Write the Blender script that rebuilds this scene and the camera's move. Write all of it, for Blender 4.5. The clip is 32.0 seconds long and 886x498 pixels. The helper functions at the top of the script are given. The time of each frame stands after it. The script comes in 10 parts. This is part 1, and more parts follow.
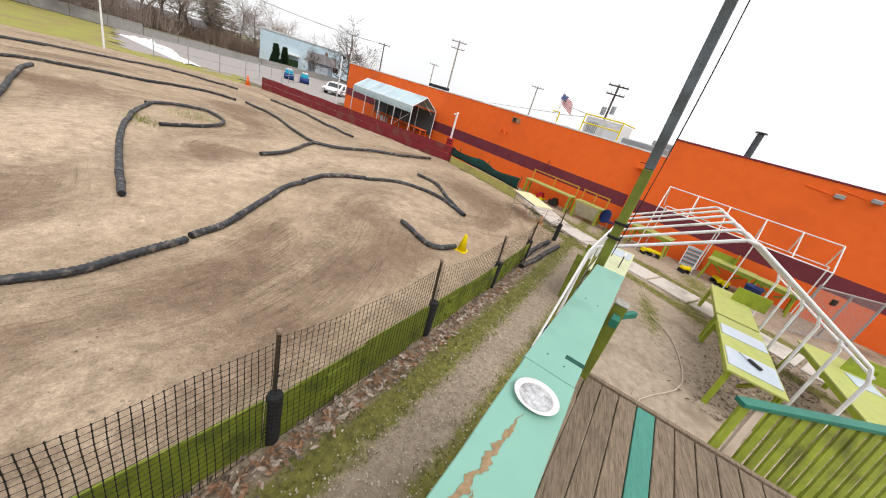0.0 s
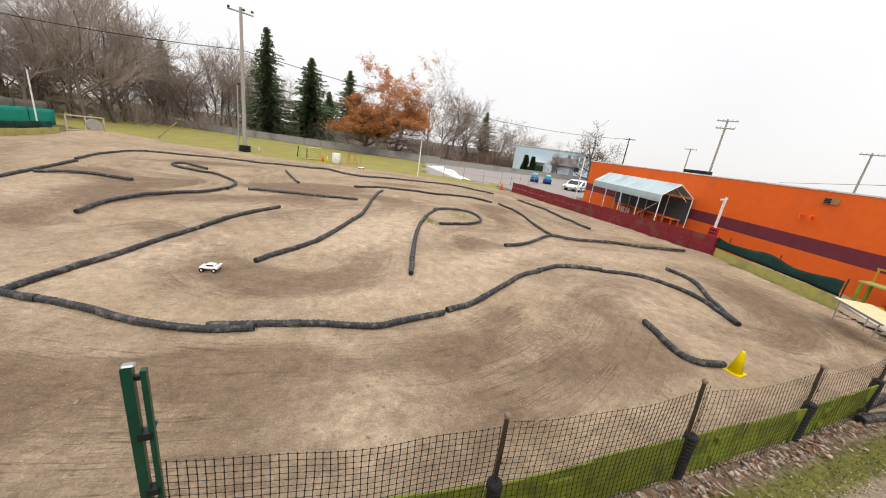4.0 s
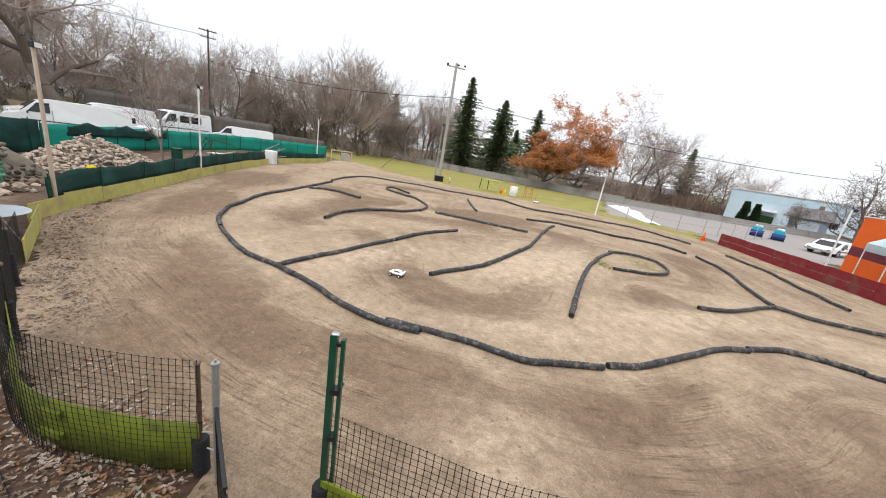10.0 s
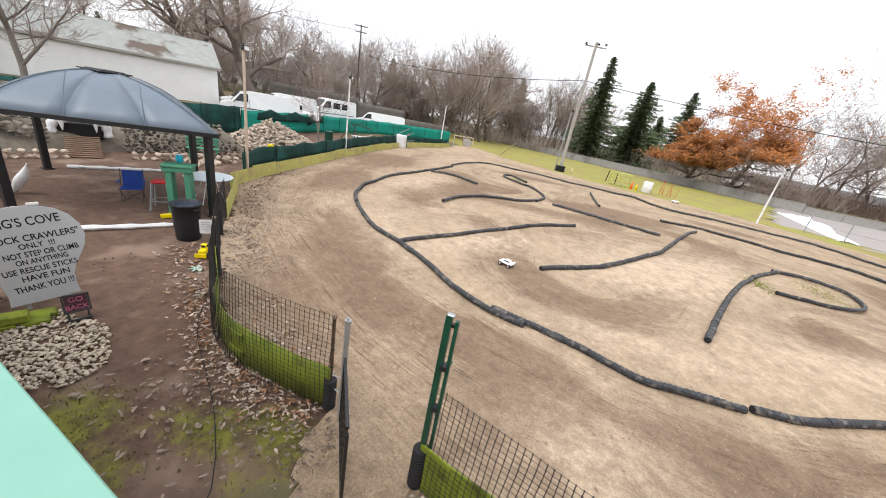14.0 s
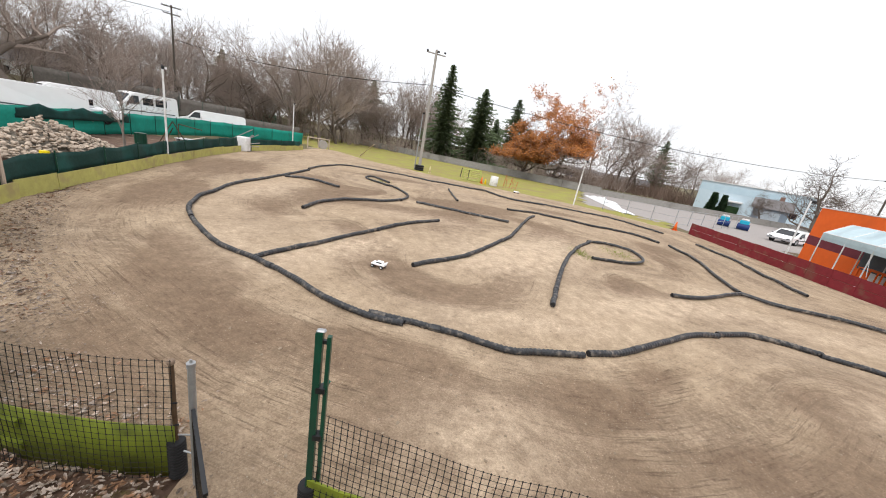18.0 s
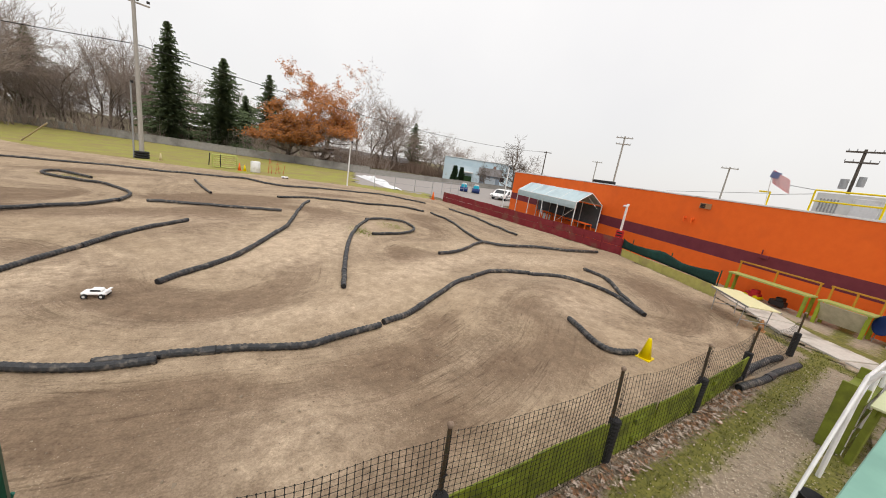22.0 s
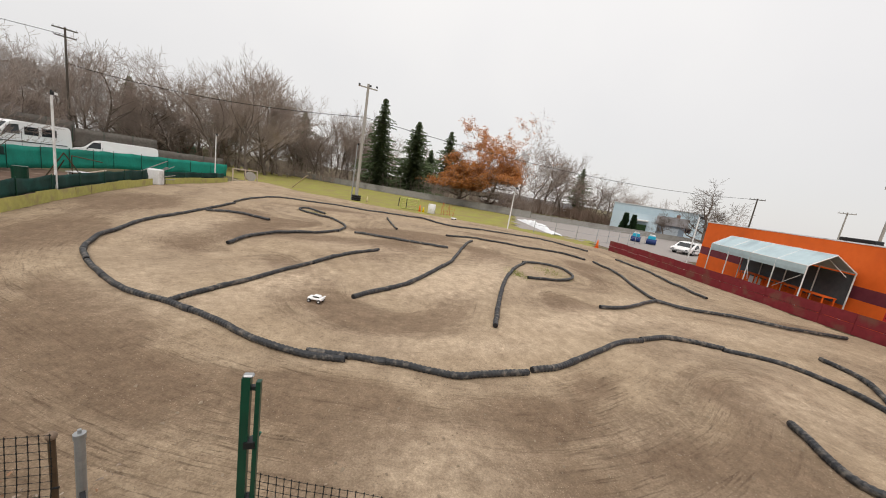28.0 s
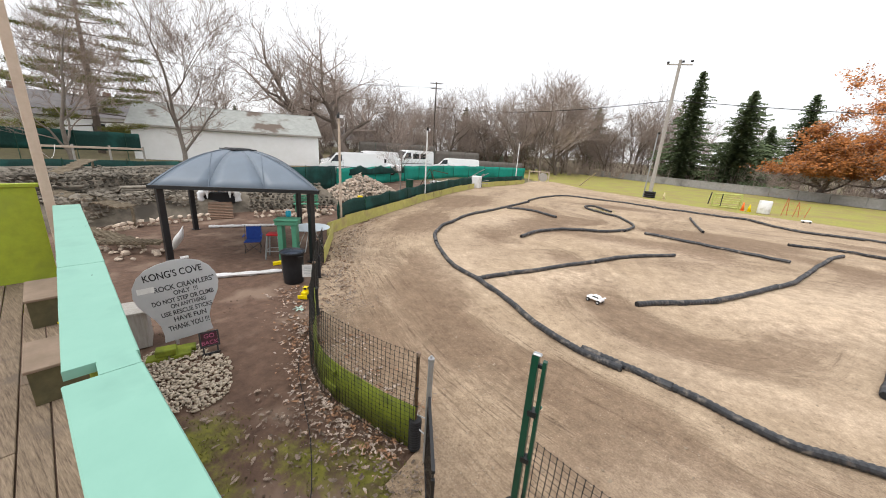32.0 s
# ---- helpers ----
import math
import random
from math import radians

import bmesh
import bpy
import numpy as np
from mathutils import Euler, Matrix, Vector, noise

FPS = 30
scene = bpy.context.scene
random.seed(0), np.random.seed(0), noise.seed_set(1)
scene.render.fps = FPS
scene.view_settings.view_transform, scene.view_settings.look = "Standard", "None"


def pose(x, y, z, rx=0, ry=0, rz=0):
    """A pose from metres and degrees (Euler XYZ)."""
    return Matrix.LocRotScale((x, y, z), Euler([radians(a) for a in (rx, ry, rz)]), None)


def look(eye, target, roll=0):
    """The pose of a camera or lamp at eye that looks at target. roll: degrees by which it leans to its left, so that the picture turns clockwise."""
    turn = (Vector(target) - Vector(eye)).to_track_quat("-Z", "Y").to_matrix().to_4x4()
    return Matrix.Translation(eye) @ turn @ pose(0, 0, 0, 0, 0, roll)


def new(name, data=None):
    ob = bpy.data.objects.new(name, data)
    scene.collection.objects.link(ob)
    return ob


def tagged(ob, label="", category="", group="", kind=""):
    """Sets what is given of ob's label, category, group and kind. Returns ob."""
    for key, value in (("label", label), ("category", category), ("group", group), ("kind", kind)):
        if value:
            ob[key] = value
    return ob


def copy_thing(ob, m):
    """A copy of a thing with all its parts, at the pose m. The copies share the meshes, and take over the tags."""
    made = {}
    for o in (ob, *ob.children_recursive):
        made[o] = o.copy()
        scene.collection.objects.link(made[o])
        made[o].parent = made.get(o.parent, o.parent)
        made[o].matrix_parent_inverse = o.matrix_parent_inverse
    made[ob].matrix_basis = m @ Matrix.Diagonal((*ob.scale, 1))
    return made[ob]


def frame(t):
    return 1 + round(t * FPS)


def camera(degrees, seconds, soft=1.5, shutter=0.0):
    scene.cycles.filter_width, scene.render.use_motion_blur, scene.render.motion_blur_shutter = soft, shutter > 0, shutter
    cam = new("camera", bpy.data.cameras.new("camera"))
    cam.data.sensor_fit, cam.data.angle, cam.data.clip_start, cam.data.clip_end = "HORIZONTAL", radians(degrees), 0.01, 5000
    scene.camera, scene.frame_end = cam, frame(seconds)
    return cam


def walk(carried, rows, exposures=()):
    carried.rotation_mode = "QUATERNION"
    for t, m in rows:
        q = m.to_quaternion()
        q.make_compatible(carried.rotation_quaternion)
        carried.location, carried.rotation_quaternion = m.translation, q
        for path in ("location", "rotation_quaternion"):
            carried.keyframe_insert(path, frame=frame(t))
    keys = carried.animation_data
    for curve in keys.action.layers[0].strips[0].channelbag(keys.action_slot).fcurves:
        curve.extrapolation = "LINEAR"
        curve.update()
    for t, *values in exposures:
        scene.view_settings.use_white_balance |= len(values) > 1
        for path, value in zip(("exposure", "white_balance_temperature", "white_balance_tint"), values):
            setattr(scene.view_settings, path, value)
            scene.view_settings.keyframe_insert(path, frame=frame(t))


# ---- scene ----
cam = camera(104.5, 32.0, soft=1.0)
PATH = [
    (0.0, 0.156, -0.029, 3.496, 65.75, -15.69, -63.86),
    (0.5, 0.141, -0.026, 3.500, 68.11, -14.37, -60.72),
    (1.0, 0.131, -0.019, 3.504, 69.74, -12.81, -55.60),
    (1.5, 0.113, -0.018, 3.512, 70.69, -11.29, -49.43),
    (2.0, 0.094, -0.006, 3.516, 71.10, -10.19, -43.60),
    (2.5, 0.071, -0.007, 3.518, 71.02, -9.46, -37.89),
    (3.0, 0.062, 0.003, 3.519, 70.80, -8.47, -31.98),
    (3.5, 0.061, 0.009, 3.519, 71.59, -7.62, -28.94),
    (5.5, 0.026, 0.006, 3.512, 75.31, -8.08, -20.08),
    (6.0, 0.010, 0.013, 3.504, 73.00, -7.67, -16.25),
    (6.5, -0.041, 0.014, 3.494, 70.94, -8.58, -13.83),
    (7.0, -0.069, 0.021, 3.485, 68.35, -10.33, -12.22),
    (7.5, -0.015, 0.010, 3.483, 65.35, -10.25, -8.25),
    (8.0, -0.006, 0.006, 3.481, 62.82, -9.55, -0.29),
    (8.5, -0.023, 0.005, 3.485, 61.76, -8.73, 7.81),
    (9.0, -0.027, 0.011, 3.494, 63.22, -8.43, 10.58),
    (9.5, -0.007, -0.030, 3.506, 68.84, -8.82, 7.44),
    (10.0, 0.026, -0.057, 3.512, 74.07, -8.93, 1.68),
    (10.5, -0.020, -0.063, 3.518, 76.33, -11.25, -2.93),
    (11.0, -0.075, -0.063, 3.521, 74.87, -13.17, -1.69),
    (11.5, -0.036, -0.055, 3.519, 71.92, -12.52, 2.90),
    (12.0, -0.039, -0.057, 3.517, 69.31, -11.41, 8.03),
    (12.5, -0.075, -0.062, 3.515, 68.09, -11.07, 13.82),
    (13.0, -0.108, -0.065, 3.512, 67.53, -10.24, 19.86),
    (13.5, -0.096, -0.067, 3.516, 67.48, -9.41, 22.72),
    (14.0, -0.085, -0.070, 3.518, 68.84, -9.69, 21.02),
    (14.5, -0.073, -0.058, 3.518, 70.31, -10.10, 16.86),
    (16.5, -0.079, -0.019, 3.507, 75.26, -11.16, 11.08),
    (17.0, -0.070, -0.006, 3.505, 75.22, -10.64, 6.50),
    (17.5, -0.060, 0.009, 3.502, 74.29, -10.54, 2.85),
    (18.0, -0.048, 0.024, 3.502, 72.89, -9.66, -1.61),
    (18.5, -0.025, 0.036, 3.502, 70.82, -9.33, -7.23),
    (19.0, -0.006, 0.053, 3.504, 70.84, -10.78, -12.73),
    (19.5, -0.013, 0.050, 3.506, 72.45, -12.02, -15.06),
    (20.0, -0.010, 0.052, 3.508, 74.24, -11.66, -19.31),
    (20.5, 0.015, 0.050, 3.507, 74.90, -9.69, -25.36),
    (21.0, 0.033, 0.053, 3.503, 75.23, -8.17, -30.06),
    (21.5, 0.062, 0.061, 3.492, 75.85, -7.74, -34.00),
    (22.0, 0.079, 0.066, 3.483, 76.00, -8.32, -38.31),
    (22.5, 0.091, 0.069, 3.477, 75.41, -8.90, -42.24),
    (23.0, 0.113, 0.057, 3.472, 74.66, -8.99, -45.86),
    (23.5, 0.125, 0.055, 3.472, 74.60, -9.33, -49.38),
    (24.0, 0.126, 0.055, 3.473, 75.43, -10.09, -51.56),
    (24.5, 0.124, 0.053, 3.474, 75.99, -10.46, -51.01),
    (26.5, 0.034, 0.057, 3.475, 78.54, -9.00, -32.93),
    (27.0, 0.015, 0.049, 3.474, 78.58, -8.55, -25.72),
    (27.5, -0.003, 0.036, 3.475, 79.02, -8.30, -18.19),
    (28.0, -0.019, 0.027, 3.479, 79.21, -8.77, -11.98),
    (28.5, -0.030, 0.027, 3.481, 78.31, -9.22, -6.54),
    (29.0, -0.042, 0.016, 3.485, 77.71, -9.01, -1.13),
    (29.5, -0.055, -0.005, 3.492, 77.63, -8.64, 5.19),
    (30.0, -0.075, -0.026, 3.499, 77.65, -8.20, 11.63),
    (30.5, -0.088, -0.041, 3.501, 77.01, -7.19, 18.23),
    (31.0, -0.101, -0.060, 3.500, 75.90, -6.04, 23.98),
    (31.5, -0.095, -0.074, 3.499, 74.94, -4.78, 28.74),
    (32.0, -0.094, -0.072, 3.496, 73.86, -3.43, 32.72),
]
EXPOSURES = [(0.0, 0.14, 6530, 10), (1.0, -0.05, 6650, 10), (3.0, 0.03, 6800, 10), (6.0, 0.02, 6500, 10), (7.0, 0.24, 6500, 10), (8.0, 0.33, 6450, 10), (9.0, 0.44, 6400, 10), (10.0, 0.14, 6370, 10), (11.0, -0.06, 6450, 10), (12.0, 0.37, 6400, 10), (13.0, 0.4, 6370, 10), (14.0, 0.4, 6370, 10), (17.0, 0.2, 6400, 10), (18.0, 0.17, 6450, 10), (19.0, 0.2, 6500, 10), (20.0, 0.08, 6650, 10), (24.0, -0.18, 6800, 10), (27.0, -0.26, 6800, 10), (28.0, -0.24, 6800, 10), (29.0, -0.06, 6700, 10), (30.0, 0.0, 6550, 10), (31.0, 0.22, 6500, 10), (32.0, 0.3, 6500, 10)]
walk(cam, [(t, pose(x, y, z, rx, ry, rz)) for t, x, y, z, rx, ry, rz in PATH], EXPOSURES)

# ---- sky and sun: bright overcast ----
world = bpy.data.worlds.new("overcast_sky")
scene.world = world
world.use_nodes = True
wn, wl = world.node_tree.nodes, world.node_tree.links
sky = wn.new("ShaderNodeTexSky")
sky.sky_type, sky.sun_disc = "NISHITA", False
sky.sun_elevation, sky.sun_rotation = radians(38), radians(200)
cloud = wn.new("ShaderNodeTexNoise")
cloud.inputs["Scale"].default_value, cloud.inputs["Detail"].default_value = 1.6, 4
ramp = wn.new("ShaderNodeValToRGB")
ramp.color_ramp.elements[0].position, ramp.color_ramp.elements[0].color = 0.25, (8.6, 8.65, 9.0, 1)
ramp.color_ramp.elements[1].position, ramp.color_ramp.elements[1].color = 0.8, (9.7, 9.7, 9.8, 1)
mixw = wn.new("ShaderNodeMix")
mixw.data_type = "RGBA"
mixw.inputs["Factor"].default_value = 0.9
wl.new(cloud.outputs["Fac"], ramp.inputs["Fac"])
wl.new(sky.outputs["Color"], mixw.inputs[6])
wl.new(ramp.outputs["Color"], mixw.inputs[7])
# an overcast dome brightens towards the zenith
dome = wn.new("ShaderNodeTexCoord")
updown = wn.new("ShaderNodeSeparateXYZ")
wl.new(dome.outputs["Generated"], updown.inputs[0])
lift = wn.new("ShaderNodeMapRange")
lift.inputs["From Min"].default_value, lift.inputs["From Max"].default_value = 0.0, 1.0
lift.inputs["To Min"].default_value, lift.inputs["To Max"].default_value = 1.20, 1.80
wl.new(updown.outputs["Z"], lift.inputs["Value"])
domed = wn.new("ShaderNodeVectorMath")
domed.operation = "SCALE"
wl.new(mixw.outputs[2], domed.inputs[0])
wl.new(lift.outputs["Result"], domed.inputs["Scale"])
wl.new(domed.outputs["Vector"], wn["Background"].inputs["Color"])
wn["Background"].inputs["Strength"].default_value = 0.085
sun = new("sun", bpy.data.lights.new("sun", "SUN"))
sun.data.energy, sun.data.angle, sun.data.color = 1.5, radians(40), (1.0, 0.96, 0.9)
sun.matrix_world = look((0, 0, 60), (22, 40, 0))
scene.view_settings.exposure = 0.0

# ---- materials ----
MATS = {}


def mat(name, a, b=None, rough=0.8, scale=8.0, metal=0.0, bump=0.2, spec=0.3, c=None, cscale=None, island=0.0, dist=0.02, detail=6.0, stretch=(1, 1, 1), cpos=(0.52, 0.68), moss=False):
    """Two-scale noise material: a to b at scale, patches of c at cscale; island: spread of value per piece."""
    if name in MATS:
        return MATS[name]
    m = bpy.data.materials.new(name)
    m.use_nodes = True
    n, l = m.node_tree.nodes, m.node_tree.links
    p = n["Principled BSDF"]
    co = n.new("ShaderNodeNewGeometry")
    mp = n.new("ShaderNodeMapping")
    mp.inputs["Scale"].default_value = stretch
    l.new(co.outputs["Position"], mp.inputs["Vector"])
    t1 = n.new("ShaderNodeTexNoise")
    t1.inputs["Scale"].default_value, t1.inputs["Detail"].default_value, t1.inputs["Roughness"].default_value = scale, detail, 0.65
    l.new(mp.outputs["Vector"], t1.inputs["Vector"])
    b = b or tuple(v * 0.7 for v in a)
    r = n.new("ShaderNodeValToRGB")
    r.color_ramp.elements[0].position, r.color_ramp.elements[0].color = 0.3, (*b, 1)
    r.color_ramp.elements[1].position, r.color_ramp.elements[1].color = 0.7, (*a, 1)
    l.new(t1.outputs["Fac"], r.inputs["Fac"])
    out = r.outputs["Color"]
    if c:
        t2 = n.new("ShaderNodeTexNoise")
        t2.inputs["Scale"].default_value, t2.inputs["Detail"].default_value = cscale or scale * 0.2, 5
        l.new(co.outputs["Position"], t2.inputs["Vector"])
        r2 = n.new("ShaderNodeValToRGB")
        r2.color_ramp.elements[0].position, r2.color_ramp.elements[1].position = cpos
        l.new(t2.outputs["Fac"], r2.inputs["Fac"])
        mx = n.new("ShaderNodeMix")
        mx.data_type = "RGBA"
        l.new(r2.outputs["Color"], mx.inputs["Factor"])
        l.new(out, mx.inputs[6])
        mx.inputs[7].default_value = (*c, 1)
        out = mx.outputs[2]
    if island:
        oi = n.new("ShaderNodeObjectInfo")
        ad = n.new("ShaderNodeMath")
        ad.operation = "ADD"
        l.new(oi.outputs["Random"], ad.inputs[0])
        l.new(co.outputs["Random Per Island"], ad.inputs[1])
        mr = n.new("ShaderNodeMapRange")
        mr.inputs["From Max"].default_value = 2.0
        mr.inputs["To Min"].default_value, mr.inputs["To Max"].default_value = 1 - island, 1 + island
        l.new(ad.outputs[0], mr.inputs["Value"])
        hs = n.new("ShaderNodeHueSaturation")
        l.new(mr.outputs["Result"], hs.inputs["Value"])
        l.new(out, hs.inputs["Color"])
        out = hs.outputs["Color"]
    if moss:
        # green growth where the sheet's moss weight and fine noise allow it
        at = n.new("ShaderNodeAttribute")
        at.attribute_name = "moss"
        t3 = n.new("ShaderNodeTexNoise")
        t3.inputs["Scale"].default_value, t3.inputs["Detail"].default_value, t3.inputs["Roughness"].default_value = 5.0, 8, 0.75
        l.new(co.outputs["Position"], t3.inputs["Vector"])
        am = n.new("ShaderNodeMath")
        am.operation = "ADD"
        l.new(at.outputs["Fac"], am.inputs[0])
        l.new(t3.outputs["Fac"], am.inputs[1])
        r3 = n.new("ShaderNodeValToRGB")
        r3.color_ramp.elements[0].position, r3.color_ramp.elements[1].position = 0.74, 1.0
        l.new(am.outputs[0], r3.inputs["Fac"])
        half = n.new("ShaderNodeMath")
        half.operation = "MULTIPLY"
        half.inputs[1].default_value = 0.93
        l.new(r3.outputs["Color"], half.inputs[0])
        r4 = n.new("ShaderNodeValToRGB")
        r4.color_ramp.elements[0].position, r4.color_ramp.elements[0].color = 0.35, (0.085, 0.088, 0.018, 1)
        r4.color_ramp.elements[1].position, r4.color_ramp.elements[1].color = 0.65, (0.195, 0.188, 0.032, 1)
        l.new(t1.outputs["Fac"], r4.inputs["Fac"])
        mm = n.new("ShaderNodeMix")
        mm.data_type = "RGBA"
        l.new(half.outputs[0], mm.inputs["Factor"])
        l.new(out, mm.inputs[6])
        l.new(r4.outputs["Color"], mm.inputs[7])
        out = mm.outputs[2]
    l.new(out, p.inputs["Base Color"])
    p.inputs["Roughness"].default_value, p.inputs["Metallic"].default_value = rough, metal
    p.inputs["Specular IOR Level"].default_value = spec
    if bump:
        bp = n.new("ShaderNodeBump")
        bp.inputs["Strength"].default_value, bp.inputs["Distance"].default_value = bump, dist
        l.new(t1.outputs["Fac"], bp.inputs["Height"])
        l.new(bp.outputs["Normal"], p.inputs["Normal"])
    MATS[name] = m
    return m


ORANGE = mat("orange_wall_paint", (0.90, 0.155, 0.02), (0.84, 0.135, 0.016), 0.75, 3, bump=0.1, c=(0.78, 0.13, 0.02), cscale=0.5)
MAROON = mat("maroon_band_paint", (0.19, 0.035, 0.05), (0.15, 0.026, 0.04), 0.7, 3, bump=0.1)
REDWALL = mat("dark_red_plank_paint", (0.22, 0.022, 0.03), (0.16, 0.016, 0.022), 0.65, 5, bump=0.15, c=(0.17, 0.06, 0.045), cscale=1.5, island=0.12)
LIME = mat("lime_green_paint", (0.34, 0.41, 0.035), (0.25, 0.31, 0.03), 0.6, 6, bump=0.15, c=(0.22, 0.27, 0.04), cscale=2.2, island=0.12)
LIME_OLD = mat("weathered_lime_boards", (0.46, 0.44, 0.13), (0.35, 0.32, 0.10), 0.75, 5, bump=0.25, c=(0.33, 0.28, 0.12), cscale=1.6, island=0.15)
LIME_WET = mat("mossy_lime_boards", (0.225, 0.27, 0.024), (0.125, 0.155, 0.016), 0.65, 7, bump=0.35, c=(0.07, 0.085, 0.012), cscale=3.5, island=0.2, stretch=(1, 1, 0.35), detail=9, cpos=(0.5, 0.7))
MINT = mat("mint_green_rail_paint", (0.215, 0.415, 0.332), (0.195, 0.385, 0.308), 0.55, 5, bump=0.1, c=(0.15, 0.30, 0.245), cscale=3.0, cpos=(0.54, 0.82))
TEAL = mat("teal_trim_paint", (0.03, 0.20, 0.14), (0.02, 0.14, 0.10), 0.5, 6, bump=0.1)
WOOD = mat("weathered_deck_wood", (0.28, 0.212, 0.148), (0.088, 0.062, 0.041), 0.85, 7, bump=0.5, c=(0.13, 0.10, 0.075), cscale=4.0, island=0.22, stretch=(1.2, 16, 6), dist=0.01, detail=10, cpos=(0.6, 0.75))
POSTWOOD = mat("pale_timber", (0.55, 0.45, 0.36), (0.45, 0.36, 0.28), 0.8, 8, bump=0.2)
GREYWOOD = mat("grey_pole_wood", (0.42, 0.40, 0.365), (0.29, 0.27, 0.245), 0.9, 6, bump=0.3, stretch=(5, 5, 0.6))
DARKWOOD = mat("dark_pole_wood", (0.12, 0.10, 0.085), (0.07, 0.06, 0.05), 0.9, 6, bump=0.3, stretch=(5, 5, 0.6))
PIPE = mat("black_corrugated_pipe", (0.040, 0.042, 0.047), (0.020, 0.021, 0.024), 0.5, 14, bump=0.15, spec=0.4, c=(0.19, 0.165, 0.14), cscale=7.0, cpos=(0.52, 0.74))
RUBBER = mat("black_rubber", (0.02, 0.02, 0.022), (0.012, 0.012, 0.013), 0.7, 20, bump=0.1)
NET = mat("black_plastic_netting", (0.022, 0.022, 0.02), (0.012, 0.012, 0.012), 0.6, 20, bump=0)
GMESH = mat("dark_green_windscreen", (0.010, 0.048, 0.040), (0.006, 0.032, 0.027), 0.8, 12, bump=0.3, c=(0.013, 0.078, 0.066), cscale=0.8)
TEALMESH = mat("teal_windscreen", (0.010, 0.31, 0.23), (0.007, 0.23, 0.17), 0.7, 8, bump=0.3, c=(0.008, 0.17, 0.125), cscale=0.6, cpos=(0.45, 0.7))
GPOST = mat("green_enamel_steel", (0.006, 0.062, 0.035), (0.004, 0.04, 0.024), 0.35, 6, bump=0.05, spec=0.5)
STEEL = mat("galvanised_steel", (0.42, 0.43, 0.44), (0.32, 0.33, 0.34), 0.45, 20, metal=0.6, bump=0.05)
BLACKM = mat("black_powder_coat", (0.012, 0.013, 0.015), (0.008, 0.008, 0.01), 0.4, 9, bump=0.05, spec=0.5)
GAZROOF = mat("slate_blue_metal_roof", (0.13, 0.165, 0.205), (0.11, 0.14, 0.175), 0.42, 2, bump=0.03, spec=0.5)
WHITE = mat("white_enamel", (0.78, 0.78, 0.78), (0.68, 0.68, 0.68), 0.45, 9, bump=0.05, c=(0.55, 0.54, 0.51), cscale=2)
VANWHITE = mat("white_vehicle_paint", (0.90, 0.90, 0.90), (0.86, 0.86, 0.86), 0.25, 2, bump=0, spec=0.5)
GLASS = mat("dark_window_glass", (0.02, 0.025, 0.03), (0.015, 0.018, 0.02), 0.08, 2, bump=0, spec=0.5)
TARP = mat("pale_blue_tarp", (0.50, 0.62, 0.66), (0.42, 0.54, 0.58), 0.5, 3, bump=0.2, c=(0.36, 0.46, 0.5), cscale=0.9)
TENTSHADE = mat("canopy_shade_grey", (0.10, 0.11, 0.12), (0.07, 0.08, 0.09), 0.8, 4, bump=0.1)
CONCRETE = mat("pale_concrete", (0.60, 0.555, 0.50), (0.50, 0.46, 0.41), 0.9, 9, bump=0.25, c=(0.33, 0.30, 0.26), cscale=1.2)
WALLCON = mat("grey_concrete_wall", (0.34, 0.33, 0.31), (0.26, 0.25, 0.23), 0.92, 4, bump=0.2, c=(0.18, 0.17, 0.16), cscale=0.35)
ASPHALT = mat("pale_lot_surface", (0.36, 0.33, 0.31), (0.30, 0.27, 0.255), 0.95, 3, bump=0.1)
SNOW = mat("old_snow", (0.85, 0.86, 0.88), (0.74, 0.75, 0.78), 0.8, 5, bump=0.3)
STONE = mat("pale_field_stone", (0.58, 0.48, 0.385), (0.40, 0.32, 0.25), 0.9, 9, bump=0.3, island=0.35)
PEBBLE = mat("washed_pebbles", (0.50, 0.43, 0.34), (0.35, 0.29, 0.22), 0.75, 16, bump=0.15, island=0.35)
GREYSTONE = mat("grey_course_stone", (0.30, 0.265, 0.215), (0.10, 0.088, 0.07), 0.9, 5, bump=0.5, island=0.65, c=(0.09, 0.078, 0.06), cscale=1.3)
BARK = mat("grey_brown_bark", (0.18, 0.145, 0.12), (0.095, 0.075, 0.062), 0.95, 7, bump=0.5, stretch=(3, 3, 0.7))
TWIG = mat("bare_twigs", (0.36, 0.29, 0.25), (0.23, 0.185, 0.155), 0.95, 3, bump=0)
BARKPALE = mat("pale_grey_bark", (0.24, 0.21, 0.18), (0.15, 0.13, 0.11), 0.95, 7, bump=0.3)
NEEDLE = mat("spruce_needles", (0.14, 0.18, 0.088), (0.07, 0.098, 0.05), 0.9, 1.5, bump=0, island=0.35)
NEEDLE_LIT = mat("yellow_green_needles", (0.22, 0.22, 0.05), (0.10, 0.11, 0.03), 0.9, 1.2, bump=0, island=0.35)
RUST = mat("rust_oak_leaves", (0.56, 0.225, 0.065), (0.34, 0.125, 0.036), 0.8, 1.2, bump=0, island=0.45)
HEDGE = mat("dark_hedge_leaves", (0.02, 0.05, 0.015), (0.012, 0.03, 0.01), 0.9, 3, bump=0, island=0.3)
LEAF = mat("fallen_oak_leaves", (0.36, 0.20, 0.11), (0.19, 0.10, 0.06), 0.85, 30, bump=0.1, island=0.6, c=(0.46, 0.38, 0.32), cscale=9, cpos=(0.46, 0.56))
